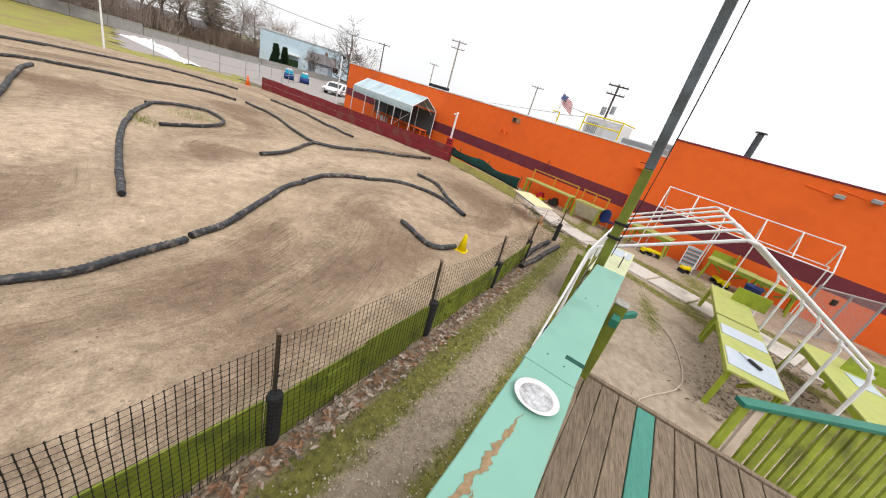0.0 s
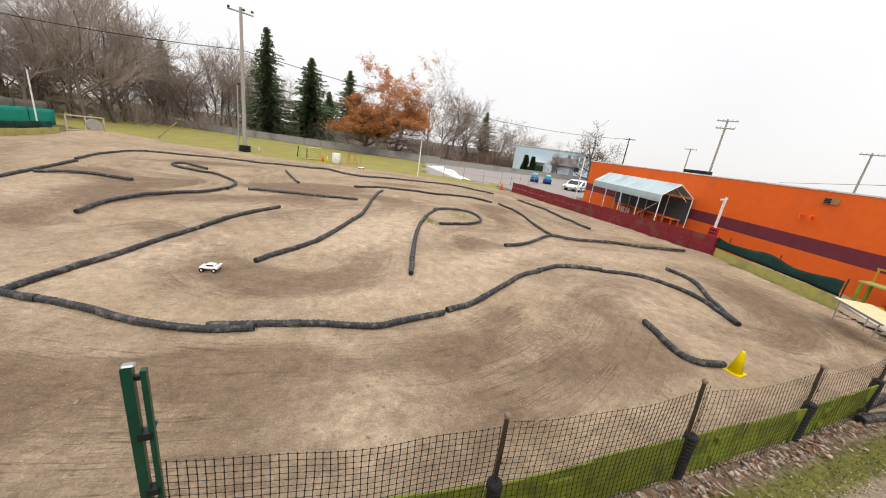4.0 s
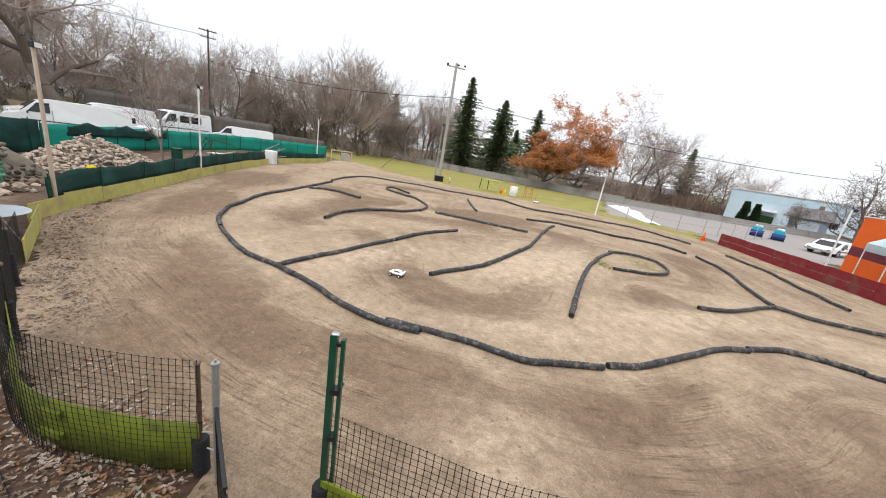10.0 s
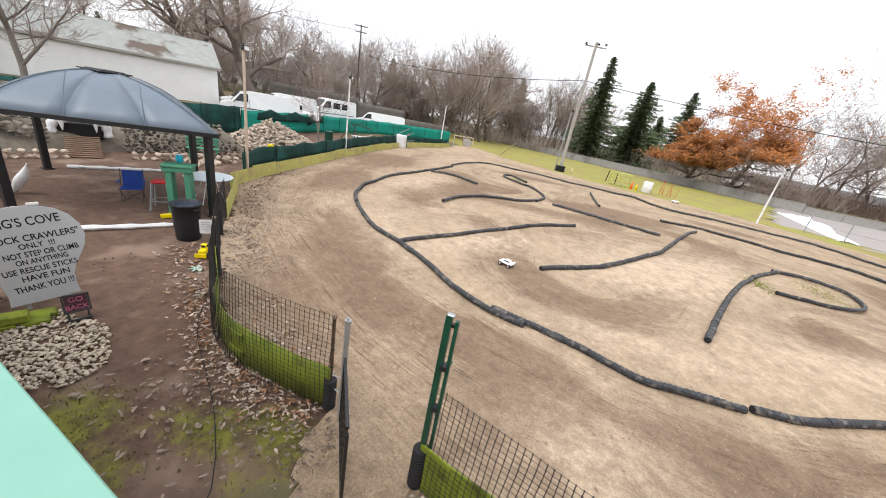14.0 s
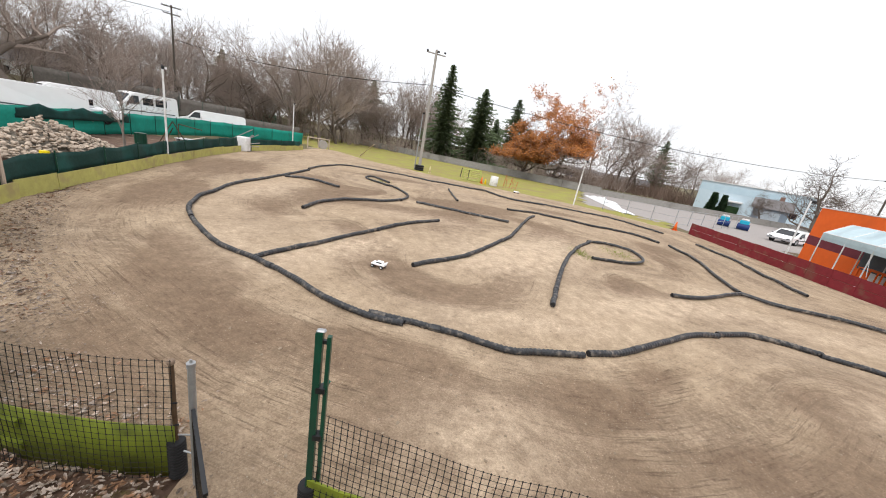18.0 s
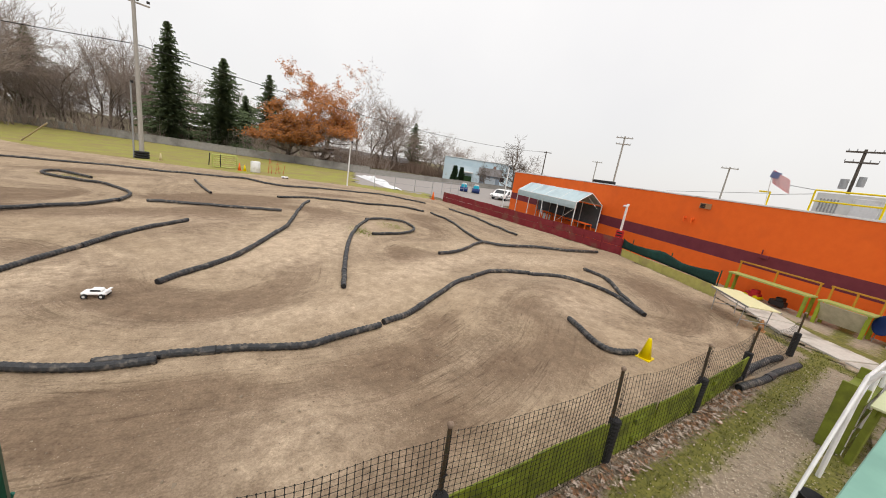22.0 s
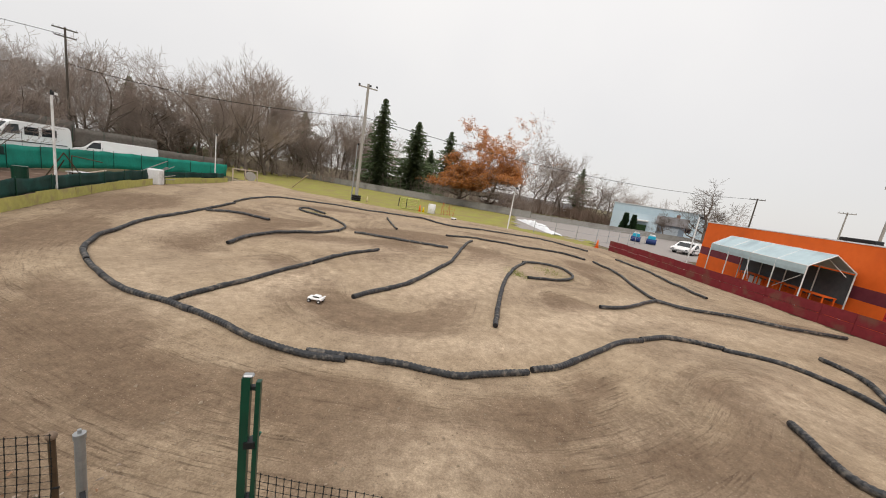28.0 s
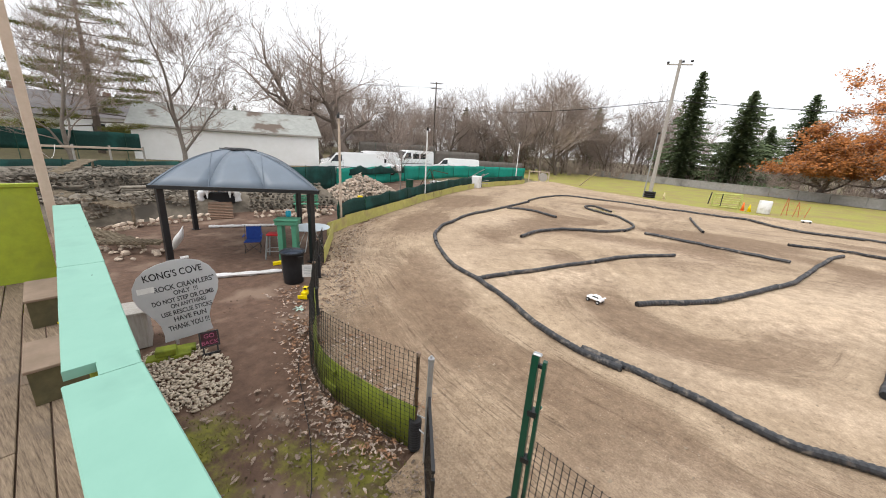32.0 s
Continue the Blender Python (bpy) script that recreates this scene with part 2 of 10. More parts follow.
MOSS = mat("moss_patch", (0.15, 0.155, 0.026), (0.075, 0.078, 0.017), 0.95, 25, bump=0.5)
GRASSM = mat("grass_blades", (0.26, 0.29, 0.06), (0.17, 0.20, 0.04), 0.9, 6, bump=0, island=0.3)
YELLOW = mat("yellow_plastic", (0.80, 0.62, 0.0), (0.72, 0.55, 0.0), 0.4, 5, bump=0.02)
ORANGEP = mat("orange_plastic", (0.85, 0.17, 0.03), (0.75, 0.14, 0.02), 0.5, 5, bump=0.02)
REDP = mat("red_plastic", (0.50, 0.02, 0.025), (0.42, 0.016, 0.02), 0.45, 5, bump=0.02)
BLUE = mat("royal_blue_fabric", (0.02, 0.07, 0.34), (0.015, 0.05, 0.26), 0.7, 9, bump=0.15)
NAVY = mat("navy_plastic", (0.015, 0.04, 0.16), (0.012, 0.03, 0.12), 0.45, 9, bump=0.05)
TURQ = mat("turquoise_plastic", (0.02, 0.38, 0.55), (0.016, 0.32, 0.47), 0.4, 4, bump=0.02)
BINGREEN = mat("green_painted_wood", (0.08, 0.27, 0.17), (0.06, 0.21, 0.13), 0.55, 5, bump=0.1)
SIGNGREY = mat("grey_sign_paint", (0.48, 0.49, 0.50), (0.42, 0.43, 0.44), 0.7, 3, bump=0.05)
INK = mat("black_lettering", (0.015, 0.015, 0.017), None, 0.6, 9, bump=0)
PAPER = mat("white_paper", (0.80, 0.80, 0.78), None, 0.8, 9, bump=0)
SHINGLE = mat("worn_grey_shingle", (0.37, 0.38, 0.355), (0.28, 0.29, 0.27), 0.95, 2, bump=0.2, c=(0.14, 0.11, 0.09), cscale=0.35, cpos=(0.58, 0.64))
WHITEWALL = mat("white_block_wall", (0.84, 0.84, 0.83), (0.78, 0.78, 0.76), 0.85, 1.5, bump=0.1)
BLUEWALL = mat("pale_blue_siding", (0.55, 0.66, 0.72), (0.48, 0.60, 0.67), 0.7, 0.6, bump=0.05)
BRICKH = mat("brown_brick_house", (0.26, 0.16, 0.13), (0.19, 0.11, 0.09), 0.9, 2, bump=0.1)
GREYROOF = mat("grey_shingle_roof", (0.20, 0.19, 0.19), (0.14, 0.13, 0.13), 0.95, 2, bump=0.1)
CABLE = mat("black_cable", (0.015, 0.015, 0.016), None, 0.6, 9, bump=0)
OLIVE = mat("olive_mast_paint", (0.20, 0.235, 0.03), (0.13, 0.15, 0.02), 0.6, 6, bump=0.15, c=(0.10, 0.11, 0.02), cscale=2.5)
SOIL = mat("dark_brown_soil", (0.155, 0.095, 0.066), (0.08, 0.049, 0.035), 0.95, 5, bump=0.6, c=(0.215, 0.15, 0.11), cscale=1.1, dist=0.05, moss=True, detail=9)
MINT_DK = mat("teal_deck_paint", (0.07, 0.27, 0.21), (0.05, 0.20, 0.155), 0.6, 6, bump=0.2, stretch=(1.5, 9, 4))
LIMEPALE = mat("sun_bleached_lime_top", (0.45, 0.48, 0.15), (0.36, 0.39, 0.11), 0.6, 5, bump=0.1, c=(0.40, 0.42, 0.15), cscale=2.0)
STEEL2 = mat("dull_dark_steel", (0.10, 0.11, 0.12), (0.06, 0.065, 0.07), 0.5, 8, metal=0.4, bump=0.05)
REDORANGE = mat("orange_red_plastic", (0.55, 0.10, 0.05), None, 0.6, 9, bump=0)
# ---- mesh helpers ----


def link(name, verts, faces, material, parent=None, label="", smooth=False):
    me = bpy.data.meshes.new(name)
    me.from_pydata([tuple(map(float, v)) for v in verts], [], faces)
    me.materials.append(material)
    if smooth:
        me.polygons.foreach_set("use_smooth", [True] * len(me.polygons))
    me.update()
    ob = new(name, me)
    if parent:
        ob.parent = parent
    if label:
        ob["label"] = label
    return ob


def part(name, bm, material, parent=None, label="", smooth=False):
    """Links a bmesh as one mesh object under a thing or a part."""
    bmesh.ops.recalc_face_normals(bm, faces=bm.faces)
    me = bpy.data.meshes.new(name)
    bm.to_mesh(me)
    bm.free()
    me.materials.append(material)
    if smooth:
        me.polygons.foreach_set("use_smooth", [True] * len(me.polygons))
    ob = new(name, me)
    if parent:
        ob.parent = parent
    if label:
        ob["label"] = label
    return ob


def thing(name, label, category, m=None, group="", kind=""):
    ob = new(name)
    ob.empty_display_size = 0.1
    if m is not None:
        ob.matrix_world = m
    return tagged(ob, label, category, group, kind)


def box(bm, size, at=(0, 0, 0), m=None, bevel=0.0):
    """A box of that size centred at a place, with bevelled edges."""
    made = bmesh.ops.create_cube(bm, size=1)["verts"]
    t = (m or Matrix()) @ Matrix.Translation(at) @ Matrix.Diagonal((*size, 1))
    bmesh.ops.transform(bm, matrix=t, verts=made)
    if bevel:
        edges = list({e for v in made for e in v.link_edges})
        bmesh.ops.bevel(bm, geom=edges, offset=bevel, segments=1, affect="EDGES")
    return bm


def boxes(*rows, bevel=0.0):
    bm = bmesh.new()
    for row in rows:
        box(bm, *row, bevel=bevel)
    return bm


def rod(bm, a, b, r, r2=None, sides=8):
    a, b = Vector(a), Vector(b)
    d = b - a
    m = Matrix.Translation((a + b) / 2) @ d.to_track_quat("Z", "Y").to_matrix().to_4x4()
    bmesh.ops.create_cone(bm, cap_ends=True, segments=sides, radius1=r, radius2=r if r2 is None else r2, depth=d.length, matrix=m)
    return bm


def rods(*rows, sides=8):
    bm = bmesh.new()
    for row in rows:
        rod(bm, *row, sides=sides)
    return bm


def beam(bm, a, b, w, h, up=(0, 0, 1)):
    """A squared timber from a to b, w across and h along up."""
    a, b = Vector(a), Vector(b)
    y = (b - a).normalized()
    x = y.cross(Vector(up)).normalized()
    z = x.cross(y)
    m = Matrix((x, y, z)).transposed().to_4x4()
    m.translation = (a + b) / 2
    return box(bm, (w, (b - a).length, h), m=m, bevel=min(w, h) * 0.08)


def beams(*rows):
    bm = bmesh.new()
    for row in rows:
        beam(bm, *row)
    return bm


def lathe(profile, sides=20):
    bm = bmesh.new()
    rings = [[bm.verts.new((r * math.cos(math.tau * i / sides), r * math.sin(math.tau * i / sides), z)) for i in range(sides)] for r, z in profile]
    for p, q in zip(rings, rings[1:]):
        for i in range(sides):
            bm.faces.new((p[i], p[(i + 1) % sides], q[(i + 1) % sides], q[i]))
    for ring in (rings[0], rings[-1]):
        bm.faces.new(ring)
    return bm


def spline(points, step):
    """Even steps along a smooth line through the points (x, y, z)."""
    p = [Vector(v) for v in points]
    p = [p[0] * 2 - p[1]] + p + [p[-1] * 2 - p[-2]]
    fine = []
    for a, b, c, d in zip(p, p[1:], p[2:], p[3:]):
        for k in range(12):
            t = k / 12
            fine.append(0.5 * (2 * b + (c - a) * t + (2 * a - 5 * b + 4 * c - d) * t * t + (3 * b - a - 3 * c + d) * t ** 3))
    fine.append(p[-2])
    out, left = [fine[0]], step
    for a, b in zip(fine, fine[1:]):
        span = (b - a).length
        at = 0.0
        while span - at >= left:
            at += left
            out.append(a + (b - a) * (at / span))
            left = step
        left -= span - at
    out.append(fine[-1])
    return out


def sweep(line, radius, sides=8, closed_ends=True):
    """Vertices and faces of a tube along a line; radius: a number or a function of the ring's index."""
    verts, faces = [], []
    n = len(line)
    up = Vector((0, 0, 1))
    for i, p in enumerate(line):
        d = (line[min(i + 1, n - 1)] - line[max(i - 1, 0)])
        d = d.normalized() if d.length > 1e-6 else Vector((1, 0, 0))
        x = d.cross(up)
        x = x.normalized() if x.length > 1e-3 else Vector((1, 0, 0))
        y = x.cross(d)
        r = radius(i) if callable(radius) else radius
        for k in range(sides):
            a = math.tau * k / sides
            verts.append(p + (x * math.cos(a) + y * math.sin(a)) * r)
        if i:
            o = (i - 1) * sides
            for k in range(sides):
                faces.append((o + k, o + (k + 1) % sides, o + sides + (k + 1) % sides, o + sides + k))
    if closed_ends:
        faces.append(tuple(range(sides - 1, -1, -1)))
        faces.append(tuple(range((n - 1) * sides, n * sides)))
    return verts, faces


def merge(lists):
    verts, faces = [], []
    for v, f in lists:
        o = len(verts)
        verts += list(v)
        faces += [tuple(i + o for i in q) for q in f]
    return verts, faces


def cable(name, points, r, label, category="cable", material=None, sides=5):
    v, f = sweep(spline(points, 0.5 if r > 0.02 else 0.35), r, sides)
    return tagged(link(name, v, f, material or CABLE), label, category)


def sag(a, b, drop, n=7):
    a, b = Vector(a), Vector(b)
    return [a + (b - a) * (i / n) - Vector((0, 0, drop * 4 * (i / n) * (1 - i / n))) for i in range(n + 1)]


def stone_mesh(seed, flat=0.7):
    """An irregular stone about 1 across: vertices and faces."""
    bm = bmesh.new()
    bmesh.ops.create_icosphere(bm, subdivisions=1, radius=0.5)
    rng = random.Random(seed)
    off = Vector((rng.random() * 9, rng.random() * 9, rng.random() * 9))
    for v in bm.verts:
        v.co *= 0.75 + 0.6 * noise.noise(v.co * 1.7 + off) + rng.uniform(-0.06, 0.06)
        v.co.z *= flat
    vs = [v.co.copy() for v in bm.verts]
    fs = [tuple(v.index for v in f.verts) for f in bm.faces]
    bm.free()
    return vs, fs


STONES = [stone_mesh(i, 0.55 + 0.08 * (i % 5)) for i in range(9)]


def scatter_stones(rows, seed):
    """Stones at rows of (x, y, z, size) in one mesh."""
    rng = random.Random(seed)
    lists = []
    for x, y, z, s in rows:
        v, f = STONES[rng.randrange(len(STONES))]
        m = Matrix.Translation((x, y, z)) @ Euler((rng.uniform(-0.5, 0.5), rng.uniform(-0.5, 0.5), rng.uniform(0, 6.28))).to_matrix().to_4x4() @ Matrix.Diagonal((s * rng.uniform(0.8, 1.3), s * rng.uniform(0.7, 1.1), s * rng.uniform(0.7, 1.1), 1))
        lists.append(([m @ c for c in v], f))
    return merge(lists)


def inside(x, y, poly):
    hit = False
    for (x1, y1), (x2, y2) in zip(poly, poly[1:] + poly[:1]):
        if (y1 > y) != (y2 > y) and x < (x2 - x1) * (y - y1) / (y2 - y1) + x1:
            hit = not hit
    return hit


def along(line, s):
    """Place at the length s along a flat polyline, and the direction there."""
    for (x1, y1), (x2, y2) in zip(line, line[1:]):
        d = math.hypot(x2 - x1, y2 - y1)
        if s <= d or (x2, y2) == line[-1]:
            k = s / d
            return x1 + (x2 - x1) * k, y1 + (y2 - y1) * k, (x2 - x1) / d, (y2 - y1) / d
        s -= d


def length(line):
    return sum(math.hypot(b[0] - a[0], b[1] - a[1]) for a, b in zip(line, line[1:]))
# ---- ground ----
TRACK = [(-0.67, 2.3), (1.9, 1.72), (4.5, 1.35), (7.05, 1.03), (9.4, 0.83), (12.6, 0.36), (14.8, 1.6), (16.6, 2.9), (19.6, 8.0), (20.2, 14), (21.2, 26.0),
         (20.4, 27.0), (14.5, 33.2), (4.3, 36.8), (-5.6, 42.4), (-14.0, 48.0), (-14.8, 42.0), (-16.0, 31.5), (-15.4, 26.0), (-13.6, 18.0), (-11.9, 12.0),
         (-11.0, 9.1), (-8.3, 6.4), (-7.3, 5.4), (-5.6, 4.1), (-4.4, 3.1), (-3.6, 2.7), (-2.0, 2.65), (-1.75, 1.6), (-1.55, 0.2), (-0.95, 0.2), (-0.8, 1.6)]
# damp worn places on the driven lines: x, y, half length
DAMP_NEAR = [(-0.2, 4.9, 1.1), (-0.9, 5.2, 1.0), (0.2, 4.7, 1.0), (2.6, 4.6, 1.0), (3.3, 4.5, 0.9), (4.8, 5.4, 0.9), (5.1, 3.5, 1.0), (-5.5, 8.1, 1.2), (-4.6, 7.3, 1.2), (-6.2, 8.7, 1.1), (-4.9, 6.6, 1.1), (8.0, 5.3, 1.1), (8.4, 4.7, 1.0), (9.8, 5.5, 1.2), (2.2, 3.1, 1.1), (0.3, 3.4, 1.0), (-3.0, 5.5, 1.2), (7.0, 3.3, 1.3), (11.7, 2.5, 1.5)]
DAMP_FAR = [(-1.0, 9.8, 1.2), (-0.3, 8.7, 1.2), (0.7, 7.9, 1.3), (1.8, 8.2, 1.3), (3.0, 9.9, 1.2), (-2.0, 9.6, 1.2), (-2.4, 12.0, 1.6), (7.2, 10.6, 1.3), (8.1, 10.2, 1.3), (-6.3, 14.1, 1.9), (-4.6, 17.1, 2.0), (1.6, 15.6, 1.9), (1.4, 17.3, 2.0), (6.8, 16.7, 2.1), (2.2, 21.0, 2.6), (4.4, 22.2, 2.6), (13.0, 17.5, 2.0), (17.5, 9.5, 2.2), (-9.8, 14.0, 2.4), (-12.2, 22.0, 3.5), (9.8, 25.0, 3.0), (-3.0, 29.5, 3.0), (-7.0, 22.5, 2.4), (11.6, 14.8, 1.8), (14.2, 4.0, 2.0)]
DAMP_BACK = [(-4.6, 20.6, 1.8), (-3.2, 20.9, 1.6), (1.0, 20.7, 2.0), (3.2, 21.3, 2.0), (-4.9, 16.8, 1.8), (-1.7, 17.4, 1.6), (0.8, 17.3, 1.8), (6.0, 18.9, 1.8), (-5.9, 18.4, 1.6)]
SAND = [(2.6, 11.6, 2.6, 1.8, 60, 0.8), (8.6, 9.4, 2.6, 0.7, 8, 0.7), (-2.6, 9.4, 1.6, 0.9, 55, 0.7), (3.0, 6.9, 2.6, 0.5, 5, 0.8), (6.2, 15.2, 1.2, 2.4, -30, 0.7), (10.6, 11.2, 2.0, 0.8, 20, 0.6), (4.5, 12.5, 2.2, 1.6, 40, 0.9), (1.2, 3.4, 1.2, 1.0, 0, 0.8), (9.5, 4.7, 1.5, 1.0, 20, 0.7), (-2.0, 11.0, 1.5, 1.2, 0, 0.6), (6.0, 8.5, 2.5, 0.8, 15, 0.8), (-5.0, 9.0, 0.9, 2.5, 50, 0.6),
        (12.5, 8.5, 2.5, 0.8, -10, 0.7), (0.5, 16.0, 2.5, 1.0, 0, 0.6), (-7.5, 17.0, 1.2, 3.0, 0, 0.6)]


# the lines that the cars drive, along which tyres scuff the dirt
OUTER_LINE = [(-12.6, 33), (-12.4, 26), (-11.4, 18), (-9.9, 12.4), (-8.0, 9.2), (-5.4, 7.2), (-2.6, 5.4), (-0.2, 4.5), (3.0, 3.9), (5.8, 4.6), (8.2, 5.9), (9.8, 5.6), (10.0, 3.9), (11.2, 2.0), (13.4, 2.6), (15.2, 5.0), (15.2, 7.6), (12.6, 8.8), (9.4, 8.9), (6.4, 8.6)]
HAIRPIN = [(-5.2, 12.2), (-2.9, 13.6), (-1.4, 11.2), (-0.9, 8.9), (0.6, 7.7), (2.4, 8.3), (3.6, 10.6), (4.9, 13.8), (6.4, 17.2), (8.0, 20.0)]
INNER_TURN = [(1.2, 12.4), (0.6, 14.6), (2.4, 16.4), (4.6, 17.0)]
MIDDLE_LINE = [(6.0, 8.8), (6.6, 11.2), (8.2, 12.2), (10.4, 12.4), (11.6, 14.6), (11.2, 17.4), (9.0, 18.6), (6.6, 19.4)]
WALL_LINE = [(17.6, 10.6), (15.4, 12.0), (15.2, 15.0), (16.0, 19.0), (15.6, 23.0), (12.0, 25.2), (7.0, 26.0), (3.6, 25.6)]
LEFT_LINE = [(-4.2, 12.0), (-6.2, 14.6), (-6.2, 18.0), (-3.4, 19.8), (-2.8, 22.4), (-6.0, 24.2), (-6.6, 28.4), (-3.4, 30.2), (0.4, 29.4), (0.0, 24.0), (0.4, 21.4), (3.4, 20.4)]
BACK_LINE = [(-13.4, 30.0), (-12.6, 36.0), (-7.4, 37.4), (0.0, 35.2), (8.0, 32.6), (14.6, 30.0), (18.8, 25.4), (19.0, 19.0), (18.4, 13.0)]
DRIVEN = [OUTER_LINE, HAIRPIN, INNER_TURN, MIDDLE_LINE, WALL_LINE, LEFT_LINE, BACK_LINE]
RES, GX0, GY0 = 0.08, -17.0, 0.0
RUTS = np.zeros((int(40 / RES), int(40 / RES)))
rng = random.Random(3)
blot = np.exp(-((np.arange(-4, 5)[:, None] ** 2 + np.arange(-4, 5)[None] ** 2) / 5.0))
for line in DRIVEN:
    path_ = [(p.x, p.y) for p in (Vector(q) for q in spline([(x, y, 0) for x, y in line], 0.25))]
    L = length(path_)
    for _ in range(int(L * 11)):
        s0, run, off, k = rng.random() * L, rng.uniform(0.5, 3.2), rng.gauss(0, 0.62), rng.choice((1, 1, 1, -0.7)) * rng.uniform(0.35, 1.0)
        drift, half = rng.uniform(-0.12, 0.12), rng.random() < 0.3
        q = s0
        while q < min(L * 0.999, s0 + run):
            x, y, dx, dy = along(path_, q)
            o = off + drift * (q - s0)
            i, j = int((x - dy * o - GX0) / RES), int((y + dx * o - GY0) / RES)
            if 4 < i < RUTS.shape[0] - 5 and 4 < j < RUTS.shape[1] - 5:
                w = blot if half else blot * blot
                RUTS[i - 4:i + 5, j - 4:j + 5] += w * k * 0.16 * math.sin(math.pi * min(1.0, (q - s0) / run))
            q += 0.07
RUTS = np.clip(RUTS, -0.7, 1.0)
FLOW = []
for k, line in enumerate(DRIVEN):
    path_ = [(p[0], p[1]) for p in spline([(x, y, 0) for x, y in line], 0.25)]
    L = length(path_)
    for i in range(int(L / 0.1)):
        x, y, dx, dy = along(path_, i * 0.1)
        FLOW.append((x, y, dx, dy, i * 0.1 + 200 * k))
FLOW = np.array(FLOW)
DAMP = []
for k, (x, y, a) in enumerate(DAMP_NEAR + DAMP_FAR + DAMP_BACK):
    f = FLOW[((FLOW[:, 0] - x) ** 2 + (FLOW[:, 1] - y) ** 2).argmin()]
    DAMP.append((x, y, a, a * (0.42 + 0.12 * (k % 3)), math.degrees(math.atan2(f[3], f[2])), (0.54 if k < len(DAMP_NEAR) else 0.74) + 0.12 * (k % 3)))


def ruts(x, y):
    """How dark (+) or pale (-) the tyre scuffs are."""
    i, j = (x - GX0) / RES, (y - GY0) / RES
    if not (0 <= i < RUTS.shape[0] - 1 and 0 <= j < RUTS.shape[1] - 1):
        return 0.0
    a, b = int(i), int(j)
    u, v = i - a, j - b
    return float((RUTS[a, b] * (1 - u) + RUTS[a + 1, b] * u) * (1 - v) + (RUTS[a, b + 1] * (1 - u) + RUTS[a + 1, b + 1] * u) * v)


def patch(rows, x, y):
    w = 0.0
    for px, py, a, b, turn, k in rows:
        if abs(x - px) > 2 * max(a, b) or abs(y - py) > 2 * max(a, b):
            continue
        c, s = math.cos(radians(turn)), math.sin(radians(turn))
        u, v = (x - px) * c + (y - py) * s, -(x - px) * s + (y - py) * c
        w += k * math.exp(-((u / a) ** 2 + (v / b) ** 2) * 1.1)
    return min(1.0, w)


HUMPS = [(4.6, 12.6, 1.6, 0.9, 40, 0.16), (1.2, 3.3, 1.0, 0.8, 0, 0.08), (10.0, 5.6, 1.3, 0.8, 20, 0.12), (7.0, 20.0, 2.2, 1.0, 10, 0.15), (-6.5, 21.0, 1.6, 1.0, 0, 0.14), (-12.5, 44.0, 3.0, 1.6, 30, 0.4), (6.5, 30.6, 2.0, 0.9, -8, 0.3)]


def land(x, y):
    """The height of the dirt."""
    return max(-0.012, 0.045 * noise.noise((x * 0.35, y * 0.35, 3.0))) + 0.012 * noise.noise((x * 1.7, y * 1.7, 9.0)) + patch(HUMPS, x, y) * 1.0


MOSSY = [(0.3, 2.75, 0.6, 0.3), (1.0, 2.5, 0.4, 0.3), (2.98, 2.2, 0.5, 0.25), (4.0, 1.95, 0.5, 0.25), (-4.1, 1.2, 0.7, 0.6), (-2.2, 2.1, 0.8, 0.4), (-2.9, 1.8, 0.7, 0.35), (-1.9, 1.5, 0.5, 0.4), (-3.3, 0.9, 0.5, 0.5), (12.0, -3.9, 2.4, 0.6), (14.2, -4.6, 1.5, 0.7), (9.6, -2.6, 1.7, 0.35), (6.9, -4.7, 1.6, 0.5), (10.5, -5.2, 1.6, 0.5), (15.5, -1.4, 1.6, 0.8)]


def mossy(x, y):
    """How readily moss grows there: two bands along the footpath, patches in the yard and on the patio."""
    w = 0.0
    for px, py, a, b in MOSSY:
        w = max(w, math.exp(-(((x - px) / a) ** 2 + ((y - py) / b) ** 2)) * 0.52)
    if x > 7.0 and y < 1.6:
        # both edges of the concrete walk
        d = min(abs((bx - ax) * (y - ay) - (by - ay) * (x - ax)) / math.hypot(bx - ax, by - ay) for (ax, ay), (bx, by) in (((13.2, -2.3), (9.3, -8.6)), ((15.2, 0.5), (13.2, -2.3))))
        w = max(w, 0.62 * math.exp(-((d - 1.0) / 0.34) ** 2))
    if x > -0.5 and y > -2.0:
        fence = 2.15 - 0.165 * x + 0.003 * x * x
        off = fence - y
        w = max(w, 0.64 * math.exp(-((off - 0.64) / 0.30) ** 2), 0.64 * math.exp(-((off - 1.66) / 0.30) ** 2) * (1 if x > 1.2 else 0.4))
    return w


